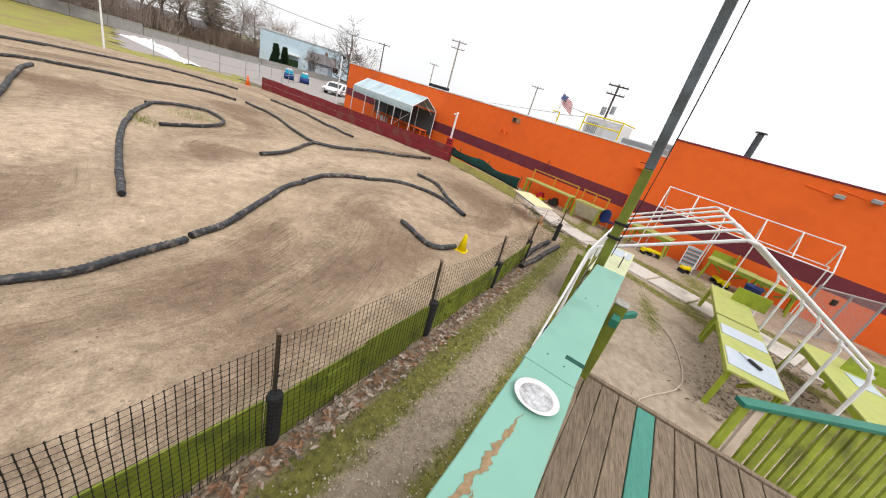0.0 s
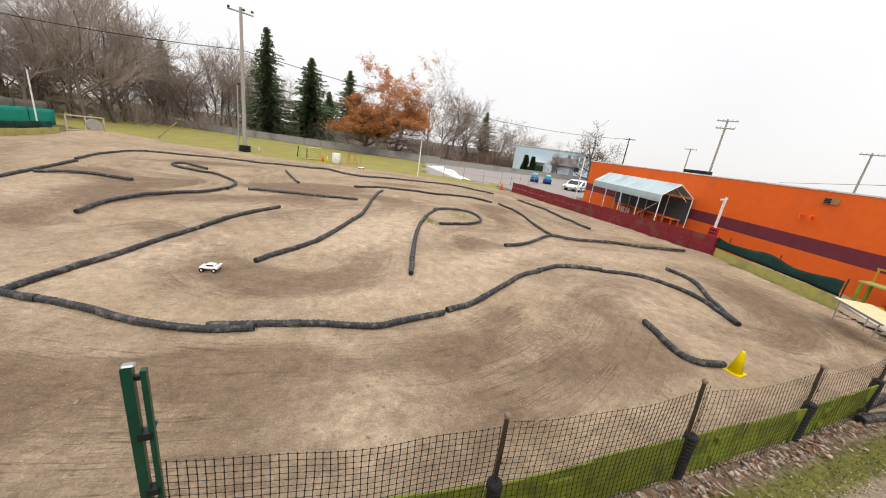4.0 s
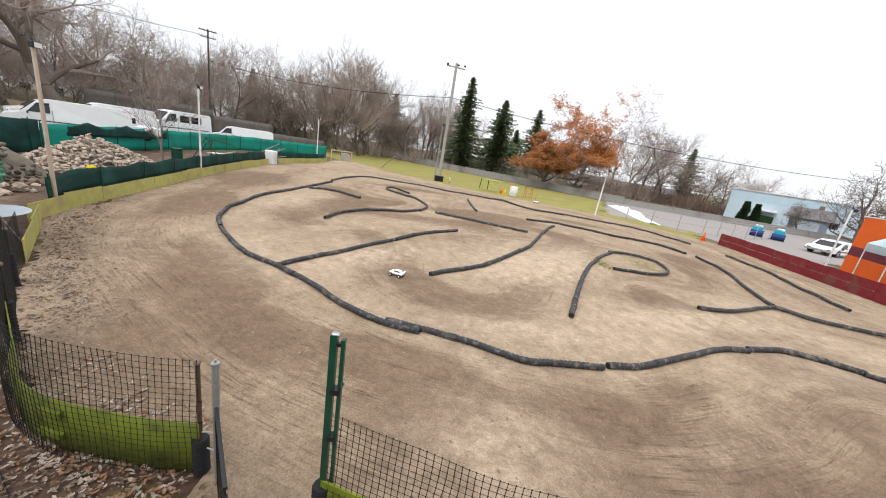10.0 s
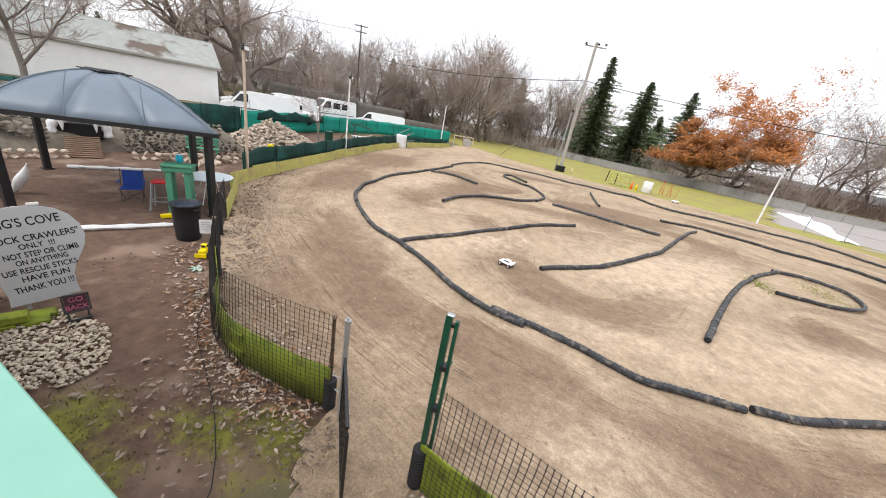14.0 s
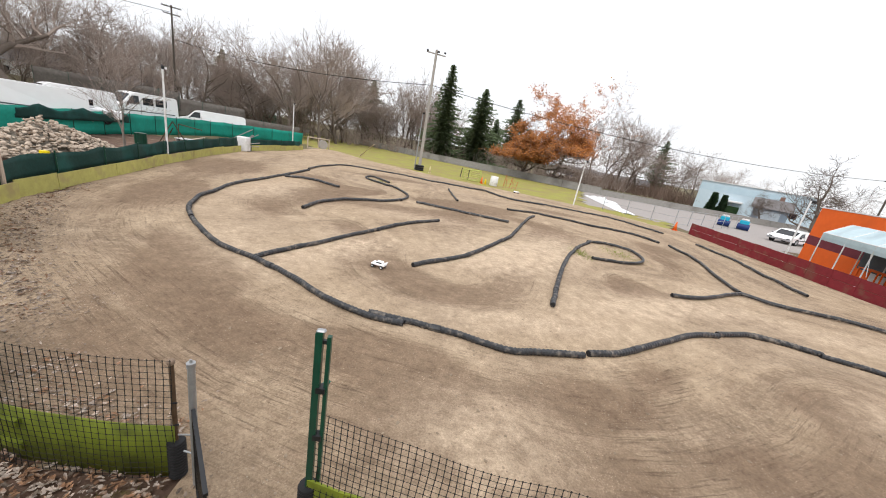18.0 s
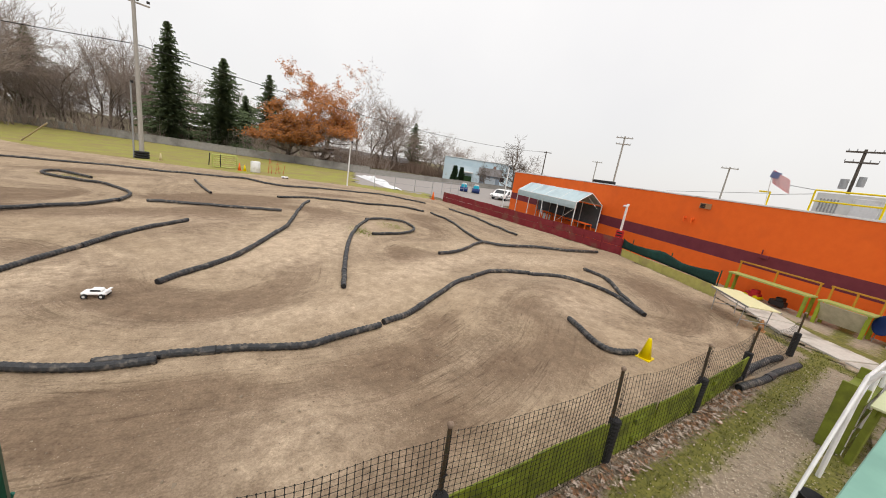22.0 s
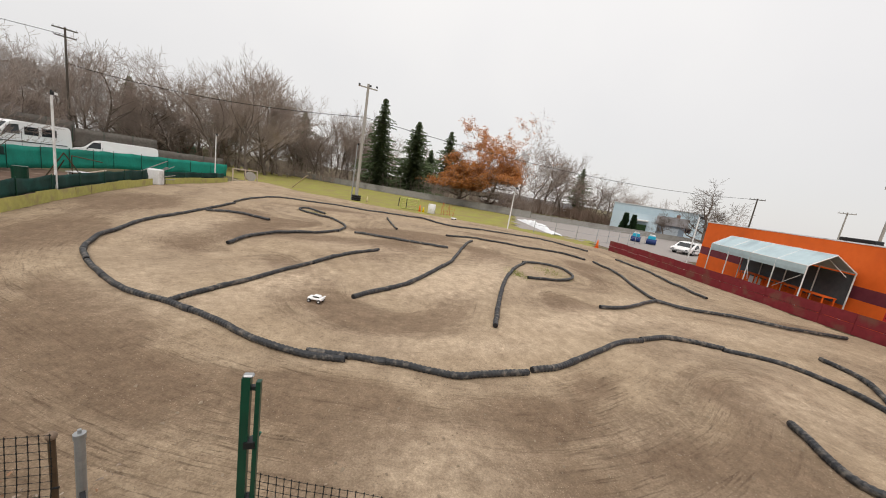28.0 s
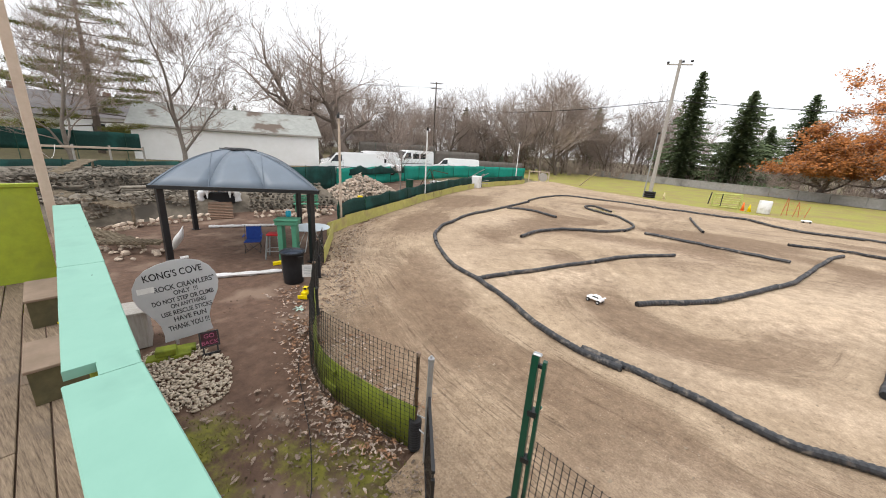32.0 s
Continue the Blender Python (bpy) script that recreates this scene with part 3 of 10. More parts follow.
def sheet(name, poly, step, height, material, label, colours=False, ragged=0.0, growth=False):
    """A ground sheet of square cells inside an outline."""
    xs, ys = [p[0] for p in poly], [p[1] for p in poly]
    x0, y0 = min(xs) - step, min(ys) - step
    nx, ny = int((max(xs) - x0) / step) + 3, int((max(ys) - y0) / step) + 3
    keep, verts, faces, idx = {}, [], [], {}

    def vert(i, j):
        if (i, j) not in idx:
            x, y = x0 + i * step, y0 + j * step
            if ragged:
                x += ragged * noise.noise((x * 2.1, y * 2.1, 1.0))
                y += ragged * noise.noise((x * 2.1, y * 2.1, 5.0))
            idx[i, j] = len(verts)
            verts.append((x, y, height(x, y)))
        return idx[i, j]

    for i in range(nx):
        for j in range(ny):
            x, y = x0 + (i + 0.5) * step, y0 + (j + 0.5) * step
            if inside(x + ragged * 2 * noise.noise((x, y, 2.0)), y + ragged * 2 * noise.noise((x, y, 7.0)), poly):
                faces.append((vert(i, j), vert(i + 1, j), vert(i + 1, j + 1), vert(i, j + 1)))
    ob = link(name, verts, faces, material, smooth=True)
    if growth:
        mo = ob.data.attributes.new("moss", "FLOAT", "POINT")
        mo.data.foreach_set("value", [mossy(x, y) for x, y, z in verts])
    if colours:
        at = ob.data.color_attributes.new("wear", "FLOAT_COLOR", "POINT")
        flat = []
        # wide areas of the dirt made darker, on top of the damp patches
        broad = [(2.0, 2.9, 2.8, 0.9, -8, 0.34), (-0.9, 4.4, 3.2, 1.5, -6, 0.30), (-5.6, 6.6, 3.8, 1.8, 135, 0.36), (3.2, 4.4, 2.0, 1.0, 0, 0.2), (-4.0, 3.9, 2.4, 1.1, 140, 0.5), (6.0, 3.4, 4.0, 1.3, 4, 0.26), (-1.2, 2.0, 1.4, 1.4, 0, 0.36), (-10.2, 12.5, 5.4, 2.1, 110, 0.38), (-12.6, 22.0, 6.0, 2.0, 100, 0.30), (13.5, 4.2, 3.0, 2.0, 40, 0.25)]
        for x, y, z in verts:
            flat += [min(1.0, patch(DAMP, x, y) + patch(broad, x, y)), patch(SAND, x, y), 0.5 + 0.5 * ruts(x, y), 1.0]
        at.data.foreach_set("color", flat)
        # along and across the nearest driven line, and how much it holds there
        pts = np.array([(v[0], v[1]) for v in verts])
        flow = np.zeros((len(pts), 4), dtype=np.float32)
        for a in range(0, len(pts), 6000):
            q = pts[a:a + 6000]
            d2 = (q[:, 0:1] - FLOW[None, :, 0]) ** 2 + (q[:, 1:2] - FLOW[None, :, 1]) ** 2
            k = d2.argmin(axis=1)
            near = np.sqrt(d2[np.arange(len(q)), k])
            d2[np.abs(FLOW[None, :, 4] - FLOW[k, 4][:, None]) < 5] = 1e6
            other = np.sqrt(d2.min(axis=1))
            f = FLOW[k]
            across = (q[:, 0] - f[:, 0]) * -f[:, 3] + (q[:, 1] - f[:, 1]) * f[:, 2]
            alongs = f[:, 4] + (q[:, 0] - f[:, 0]) * f[:, 2] + (q[:, 1] - f[:, 1]) * f[:, 3]
            w = np.clip((other - near - 0.1) / 0.5, 0, 1) * np.clip((2.6 - near) / 1.2, 0, 1)
            flow[a:a + 6000] = np.stack([alongs, across, w, np.ones(len(q))], axis=1)
        fa = ob.data.attributes.new("flow", "FLOAT_COLOR", "POINT")
        fa.data.foreach_set("color", flow.ravel())
    return tagged(ob, label, name, kind="structure")


def dirt_material():
    m = bpy.data.materials.new("packed_track_dirt")
    m.use_nodes = True
    n, l = m.node_tree.nodes, m.node_tree.links
    p = n["Principled BSDF"]
    geo = n.new("ShaderNodeNewGeometry")

    def tex(scale, detail=8.0, rough=0.6, stretch=None, turn=0.0):
        t = n.new("ShaderNodeTexNoise")
        t.inputs["Scale"].default_value, t.inputs["Detail"].default_value, t.inputs["Roughness"].default_value = scale, detail, rough
        if stretch:
            mp = n.new("ShaderNodeMapping")
            mp.inputs["Scale"].default_value, mp.inputs["Rotation"].default_value = stretch, (0, 0, turn)
            l.new(geo.outputs["Position"], mp.inputs["Vector"])
            l.new(mp.outputs["Vector"], t.inputs["Vector"])
        else:
            l.new(geo.outputs["Position"], t.inputs["Vector"])
        return t.outputs["Fac"]

    def ramp2(fac, a, b, ca, cb):
        r = n.new("ShaderNodeValToRGB")
        r.color_ramp.elements[0].position, r.color_ramp.elements[0].color = a, (*ca, 1)
        r.color_ramp.elements[1].position, r.color_ramp.elements[1].color = b, (*cb, 1)
        l.new(fac, r.inputs["Fac"])
        return r.outputs["Color"]

    def mix(fac, a, b, mode="MIX"):
        x = n.new("ShaderNodeMix")
        x.data_type, x.blend_type = "RGBA", mode
        for s, v in ((x.inputs["Factor"], fac), (x.inputs[6], a), (x.inputs[7], b)):
            if isinstance(v, (int, float)):
                s.default_value = v
            elif isinstance(v, tuple):
                s.default_value = (*v, 1)
            else:
                l.new(v, s)
        return x.outputs[2]

    at = n.new("ShaderNodeAttribute")
    at.attribute_name = "wear"
    sep = n.new("ShaderNodeSeparateColor")
    l.new(at.outputs["Color"], sep.inputs["Color"])
    base = ramp2(tex(0.8, 9, 0.62), 0.3, 0.7, (0.37, 0.278, 0.188), (0.53, 0.412, 0.290))
    grey = ramp2(tex(0.22, 4, 0.5), 0.45, 0.65, (0, 0, 0), (0.55, 0.55, 0.55))
    base = mix(grey, base, (0.41, 0.318, 0.232))
    # tyre scuffs along the driven lines, broken up by fine noise
    scuff = n.new("ShaderNodeMapRange")
    scuff.inputs["From Min"].default_value, scuff.inputs["From Max"].default_value = 0.5, 0.82
    l.new(sep.outputs[2], scuff.inputs["Value"])
    palefac = n.new("ShaderNodeMapRange")
    palefac.inputs["From Min"].default_value, palefac.inputs["From Max"].default_value = 0.5, 0.25
    l.new(sep.outputs[2], palefac.inputs["Value"])
    broken = ramp2(tex(6.0, 6, 0.75), 0.36, 0.58, (0.08, 0.08, 0.08), (0.55, 0.55, 0.55))
    col = mix(mix(1.0, scuff.outputs["Result"], broken, "MULTIPLY"), base, (0.165, 0.113, 0.077))
    col = mix(mix(0.4, (0, 0, 0), palefac.outputs["Result"]), col, (0.58, 0.46, 0.335))
    # fine streaks combed along the driven lines
    fl = n.new("ShaderNodeAttribute")
    fl.attribute_name = "flow"
    fs = n.new("ShaderNodeSeparateColor")
    l.new(fl.outputs["Color"], fs.inputs["Color"])

    def combed(sa, sc, seed, lo, hi):
        vec = n.new("ShaderNodeCombineXYZ")
        for i, kk in ((0, sa), (1, sc)):
            mu = n.new("ShaderNodeMath")
            mu.operation = "MULTIPLY"
            mu.inputs[1].default_value = kk
            l.new(fs.outputs[i], mu.inputs[0])
            l.new(mu.outputs[0], vec.inputs[i])
        vec.inputs[2].default_value = seed
        t = n.new("ShaderNodeTexNoise")
        t.inputs["Scale"].default_value, t.inputs["Detail"].default_value, t.inputs["Roughness"].default_value = 1.0, 7, 0.7
        l.new(vec.outputs[0], t.inputs["Vector"])
        c = ramp2(t.outputs["Fac"], lo, hi, (0, 0, 0), (1, 1, 1))
        return mix(1.0, c, fs.outputs[2], "MULTIPLY")

    col = mix(mix(0.26, (0, 0, 0), combed(0.45, 3.2, 1.0, 0.48, 0.68)), col, (0.195, 0.140, 0.098))
    col = mix(mix(0.22, (0, 0, 0), combed(0.9, 9.0, 7.0, 0.52, 0.68)), col, (0.53, 0.43, 0.315))
    col = mix(mix(0.36, (0, 0, 0), combed(1.0, 18.0, 12.0, 0.56, 0.63)), col, (0.160, 0.112, 0.078))
    # hard tyre strokes within the damp places
    strokes = n.new("ShaderNodeMapRange")
    strokes.inputs["From Min"].default_value, strokes.inputs["From Max"].default_value = 0.08, 0.55
    l.new(sep.outputs[0], strokes.inputs["Value"])
    col = mix(mix(1.0, strokes.outputs["Result"], combed(0.8, 11.0, 31.0, 0.54, 0.64), "MULTIPLY"), col, (0.125, 0.088, 0.060))
    col = mix(mix(0.7, (0, 0, 0), mix(1.0, strokes.outputs["Result"], combed(1.3, 24.0, 47.0, 0.56, 0.62), "MULTIPLY")), col, (0.085, 0.060, 0.042))
    # small dark clods and crumbs, the shade they cast painted into the same specks
    clods = ramp2(tex(9.0, 5, 0.65), 0.57, 0.64, (0, 0, 0), (1, 1, 1))
    col = mix(mix(0.42, (0, 0, 0), clods), col, (0.19, 0.132, 0.090))
    loose = ramp2(tex(0.45, 5, 0.6), 0.50, 0.66, (0, 0, 0), (1, 1, 1))
    col = mix(mix(0.30, (0, 0, 0), loose), col, (0.235, 0.166, 0.112))
    # damp wear and the wide darker areas, with ragged edges drawn out along the driven lines
    iso = tex(1.6, 10, 0.72)
    vec = n.new("ShaderNodeCombineXYZ")
    for i, kk in ((0, 0.75), (1, 3.2)):
        mu = n.new("ShaderNodeMath")
        mu.operation = "MULTIPLY"
        mu.inputs[1].default_value = kk
        l.new(fs.outputs[i], mu.inputs[0])
        l.new(mu.outputs[0], vec.inputs[i])
    comb = n.new("ShaderNodeTexNoise")
    comb.inputs["Scale"].default_value, comb.inputs["Detail"].default_value, comb.inputs["Roughness"].default_value = 1.0, 9, 0.72
    l.new(vec.outputs[0], comb.inputs["Vector"])
    both = n.new("ShaderNodeMix")
    l.new(fs.outputs[2], both.inputs[0])
    l.new(iso, both.inputs[2])
    l.new(comb.outputs["Fac"], both.inputs[3])
    add = n.new("ShaderNodeMath")
    l.new(sep.outputs[0], add.inputs[0])
    l.new(both.outputs[0], add.inputs[1])
    dm = n.new("ShaderNodeMapRange")
    dm.inputs["From Min"].default_value, dm.inputs["From Max"].default_value = 0.78, 1.20
    dm.inputs["To Max"].default_value = 0.88
    l.new(add.outputs[0], dm.inputs["Value"])
    k = n.new("ShaderNodeMath")
    k.operation = "MULTIPLY_ADD"
    l.new(tex(2.6, 9, 0.75), k.inputs[0])
    k.inputs[1].default_value = 2.6
    k.inputs[2].default_value = -0.3
    col = mix(mix(0.88, (0, 0, 0), dm.outputs[0]), col, (0.212, 0.146, 0.098))
    sd = n.new("ShaderNodeMath")
    sd.operation, sd.use_clamp = "MULTIPLY", True
    l.new(sep.outputs[1], sd.inputs[0])
    l.new(k.outputs[0], sd.inputs[1])
    col = mix(sd.outputs[0], col, (0.56, 0.44, 0.32))
    # crumbs and small stones
    v = n.new("ShaderNodeTexVoronoi")
    v.inputs["Scale"].default_value = 16.0
    l.new(geo.outputs["Position"], v.inputs["Vector"])
    crumbs = ramp2(v.outputs["Distance"], 0.10, 0.17, (1, 1, 1), (0, 0, 0))
    some = ramp2(tex(0.9, 3), 0.5, 0.62, (0, 0, 0), (1, 1, 1))
    col = mix(mix(0.7, (0, 0, 0), mix(1.0, crumbs, some, "MULTIPLY")), col, (0.46, 0.40, 0.32))
    # dark dots painted as shade in tiny holes, straw flecks and mottling
    v2 = n.new("ShaderNodeTexVoronoi")
    v2.inputs["Scale"].default_value = 7.0
    l.new(geo.outputs["Position"], v2.inputs["Vector"])
    pit_shade = ramp2(v2.outputs["Distance"], 0.06, 0.13, (1, 1, 1), (0, 0, 0))
    rare = ramp2(tex(1.7, 3), 0.48, 0.58, (0, 0, 0), (1, 1, 1))
    col = mix(mix(0.7, (0, 0, 0), mix(1.0, pit_shade, rare, "MULTIPLY")), col, (0.15, 0.10, 0.07))
    v3 = n.new("ShaderNodeTexVoronoi")
    v3.inputs["Scale"].default_value = 30.0
    l.new(geo.outputs["Position"], v3.inputs["Vector"])
    flecks = ramp2(v3.outputs["Distance"], 0.12, 0.2, (1, 1, 1), (0, 0, 0))
    rare2 = ramp2(tex(1.3, 4, 0.7), 0.5, 0.6, (0, 0, 0), (1, 1, 1))
    col = mix(mix(0.6, (0, 0, 0), mix(1.0, flecks, rare2, "MULTIPLY")), col, (0.66, 0.54, 0.39))
    mott = ramp2(tex(8.5, 6, 0.75), 0.32, 0.68, (0.82, 0.81, 0.80), (1.12, 1.12, 1.12))
    col = mix(1.0, col, mott, "MULTIPLY")
    mid = ramp2(tex(2.6, 7, 0.7), 0.32, 0.68, (0.82, 0.81, 0.80), (1.14, 1.14, 1.14))
    col = mix(1.0, col, mid, "MULTIPLY")
    fine = ramp2(tex(38, 4, 0.7), 0.3, 0.75, (0.70, 0.69, 0.68), (1.24, 1.24, 1.24))
    col = mix(1.0, col, fine, "MULTIPLY")
    l.new(col, p.inputs["Base Color"])
    p.inputs["Roughness"].default_value, p.inputs["Specular IOR Level"].default_value = 0.95, 0.15
    bp = n.new("ShaderNodeBump")
    bp.inputs["Strength"].default_value, bp.inputs["Distance"].default_value = 0.8, 0.06
    h = n.new("ShaderNodeMath")
    l.new(tex(7, 10, 0.7), h.inputs[0])
    l.new(both.outputs[0], h.inputs[1])
    l.new(h.outputs[0], bp.inputs["Height"])
    l.new(bp.outputs["Normal"], p.inputs["Normal"])
    return m


DIRT = dirt_material()
GRASS = mat("winter_lawn", (0.36, 0.345, 0.075), (0.215, 0.21, 0.05), 0.95, 7, bump=0.5, c=(0.27, 0.205, 0.085), cscale=0.45, dist=0.04, detail=9, cpos=(0.42, 0.66))
FIELD = mat("leaf_littered_ground", (0.17, 0.15, 0.07), (0.10, 0.085, 0.05), 0.95, 2.5, bump=0.4, c=(0.19, 0.135, 0.09), cscale=0.2)
PATIO = mat("trodden_patio_soil", (0.44, 0.355, 0.265), (0.26, 0.205, 0.148), 0.95, 6, bump=0.6, c=(0.20, 0.15, 0.105), cscale=0.8, dist=0.03, moss=True, detail=9, cpos=(0.55, 0.7))
GRAVEL = mat("gravelly_path_soil", (0.41, 0.33, 0.245), (0.21, 0.165, 0.12), 0.95, 14, bump=0.8, c=(0.21, 0.16, 0.115), cscale=0.7, dist=0.03, cpos=(0.5, 0.7), moss=True, detail=9)

tagged(link("ground", [(-700, -700, -0.06), (700, -700, -0.06), (700, 700, -0.06), (-700, 700, -0.06)], [(0, 1, 2, 3)], FIELD), "flat winter ground reaching to the horizon", "ground", kind="structure")
sheet("track_ground", TRACK, 0.12, lambda x, y: land(x, y) - 0.014 * ruts(x, y) + 0.006 * noise.noise((x * 4, y * 4, 2.0)), DIRT, "packed sandy dirt of the race track with damp tyre-worn patches", colours=True, ragged=0.12)
FRONT = [(-1.2, -3.5), (13.2, -3.0), (14.4, 1.4), (12.6, 0.45), (9.4, 0.95), (7.05, 1.15), (4.5, 1.5), (1.9, 2.1), (-0.67, 2.5), (-1.0, 2.5), (-1.4, 1.0)]
sheet("path_ground", FRONT, 0.12, lambda x, y: -0.03 + 0.025 * noise.noise((x, y, 4.0)), GRAVEL, "gravelly mossy footpath between the fence and the stand", growth=True)
YARD = [(-1.0, -3.5), (-1.0, 3.0), (-2.0, 3.0), (-4.4, 3.45), (-7.3, 5.5), (-8.3, 6.6), (-11.0, 9.3), (-11.9, 12.2), (-13.6, 18.2), (-15.4, 26.2), (-16.0, 32), (-24, 32), (-24, 14), (-24, -4)]
sheet("yard_ground", YARD, 0.2, lambda x, y: -0.018 - 0.05 * min(1.0, max(0.0, x + 2.9)) + 0.03 * noise.noise((x * 0.7, y * 0.7, 8.0)), SOIL, "dark brown trodden soil of the crawler yard", growth=True)
PATIO_LINE = [(3.5, -14), (3.2, -1.2), (13.0, -1.0), (16.8, 2.8), (20.8, 8.0), (22.0, 9.0), (13.4, -14)]
sheet("patio_ground", PATIO_LINE, 0.2, lambda x, y: -0.004 + 0.012 * noise.noise((x, y, 6.0)), PATIO, "trodden sandy soil of the pit patio", growth=True)
LAWN = [(-14.0, 48.2), (-5.6, 42.2), (4.3, 36.6), (14.5, 33.0), (20.4, 26.8), (23.5, 31.5), (16.5, 36.0), (24.6, 54.5), (-30, 95), (-46, 106), (-40, 80), (-16, 50)]
sheet("lawn", LAWN, 0.9, lambda x, y: -0.02 + 0.02 * noise.noise((x * 0.4, y * 0.4, 6.0)), GRASS, "yellow-green winter lawn strip behind the track", ragged=0.25)
LOT = [(24.6, 54.5), (16.5, 36.0), (22.0, 30.0), (24.5, 24.0), (60, 30), (95, 70), (60, 62)]
sheet("lot_ground", LOT, 1.2, lambda x, y: -0.03, ASPHALT, "pale dusty parking lot beyond the track")
# short grass blades in the moss
rng = random.Random(50)
lists = []
while len(lists) < 9000:
    gx, gy = rng.uniform(-5, 14), rng.uniform(-5, 2.6)
    if rng.random() * 0.5 > mossy(gx, gy) or mossy(gx, gy) < 0.2:
        continue
    h, w, t = rng.uniform(0.012, 0.035), rng.uniform(0.004, 0.009), rng.uniform(0, 6.28)
    cx, cy, lx, ly = math.cos(t) * w, math.sin(t) * w, rng.uniform(-0.03, 0.03), rng.uniform(-0.03, 0.03)
    lists.append(([(gx - cx, gy - cy, -0.02), (gx + cx, gy + cy, -0.02), (gx + lx, gy + ly, h)], [(0, 1, 2)]))
v, f = merge(lists)
tagged(link("moss_tufts", v, f, MOSS), "low tufts of moss and short grass in the soil", "moss", kind="stuff")
lists = []
for cx, cy, ax, ay in ((9.3, 15.0, 0.7, 1.0), (-3.6, 26.6, 0.8, 1.0), (7.0, 14.0, 0.4, 0.7)):
    for _ in range(700):
        gx, gy = rng.gauss(cx, ax * 0.6), rng.gauss(cy, ay * 0.6)
        gz, h, w, t = land(gx, gy), rng.uniform(0.02, 0.06), rng.uniform(0.006, 0.016), rng.uniform(0, 6.28)
        ox, oy = math.cos(t) * w, math.sin(t) * w
        lists.append(([(gx - ox, gy - oy, gz - 0.01), (gx + ox, gy + oy, gz - 0.01), (gx + rng.uniform(-0.05, 0.05), gy + rng.uniform(-0.05, 0.05), gz + h)], [(0, 1, 2)]))
v, f = merge(lists)
tagged(link("grass_tufts", v, f, GRASSM), "thin tufts of short grass within the pipe loops", "grass", kind="stuff")
# concrete walk
WALK = [(18.1, 2.6), (15.2, 0.5), (13.2, -2.3), (11.9, -4.5), (10.8, -6.2), (9.3, -8.6)]
walkpath = thing("pavement", "narrow pale concrete walk beside the patio", "pavement", kind="structure")
pieces = int(length(WALK) / 1.25)
for k in range(pieces):
    x, y, dx, dy = along(WALK, (k + 0.5) * length(WALK) / pieces)
    bm = box(bmesh.new(), (1.22, 1.15, 0.10), bevel=0.012)
    ob = part("slab", bm, CONCRETE, walkpath)
    ob.matrix_world = Matrix.Translation((x, y, -0.01 + 0.006 * math.sin(k * 2.3))) @ Matrix.Rotation(math.atan2(dy, dx), 4, "Z")

# ---- concrete retaining wall behind the lawn ----
wall = thing("wall_back", "long weathered grey concrete retaining wall with panel joints", "wall", kind="structure")
A, B = Vector((-58, 116.5, 0)), Vector((27.5, 54.2, 0))
d = (B - A).normalized()
n_pan = 34
for k in range(n_pan):
    p = A + (B - A) * ((k + 0.5) / n_pan)
    L = (B - A).length / n_pan
    bm = boxes(((L - 0.03, 0.22, 1.10), (0, 0, 0.50)), ((L - 0.03, 0.30, 0.10), (0, 0, 1.08)), bevel=0.015)
    part("wall_panel", bm, WALLCON, wall).matrix_world = Matrix.Translation(p) @ Matrix.Rotation(math.atan2(d.y, d.x), 4, "Z")
C = Vector((58, 47.0, 0))
for k in range(9):
    p = B + (C - B) * ((k + 0.5) / 9)
    L = (C - B).length / 9
    part("wall_panel", boxes(((L - 0.03, 0.22, 0.8), (0, 0, 0.37)), ((L - 0.03, 0.30, 0.08), (0, 0, 0.80)), bevel=0.015), WALLCON, wall).matrix_world = Matrix.Translation(p) @ Matrix.Rotation(math.atan2((C - B).y, (C - B).x), 4, "Z")

# ---- orange building ----
AX = math.atan2(1.0, 0.38)          # the wall's direction, seen from above
BU = Matrix.Translation((18.2, -1.0, 0)) @ Matrix.Rotation(AX, 4, "Z")   # local x along the wall, y away behind it is -y


bld = thing("orange_building", "long low orange commercial building with a maroon band and flat roof", "building", BU)
part("wall", boxes(((26.9, 0.3, 1.20), (12.05, -0.15, 0.55)), ((26.9, 0.3, 1.95), (12.05, -0.15, 2.725))), ORANGE, bld)
part("painted_band", boxes(((26.9, 0.306, 0.60), (12.05, -0.15, 1.45))), MAROON, bld, "maroon painted band")
part("tall_wall", boxes(((22, 0.3, 1.20), (-12.4, -0.15, 0.55)), ((22, 0.3, 2.70), (-12.4, -0.15, 3.1))), ORANGE, bld)
part("tall_band", boxes(((22, 0.306, 0.60), (-12.4, -0.15, 1.45))), MAROON, bld, "maroon painted band")
part("end_wall", boxes(((0.3, 26, 3.7), (25.36, -13.3, 1.85))), ORANGE, bld)
part("step_wall", boxes(((0.3, 25, 0.86), (-1.55, -12.8, 4.1))), ORANGE, bld)
part("roof", boxes(((26.6, 26, 0.2), (12.1, -13.3, 3.5))), GREYROOF, bld)
part("tall_roof", boxes(((21.8, 26, 0.2), (-12.4, -13.3, 4.3))), GREYROOF, bld)
part("coping", boxes(((27.0, 0.36, 0.07), (12.1, -0.15, 3.735)), bevel=0.01), WHITE, bld, "pale metal roof edge")
part("tall_coping", boxes(((22.1, 0.36, 0.06), (-12.4, -0.15, 4.48)), bevel=0.01), MAROON, bld, "dark metal roof edge")

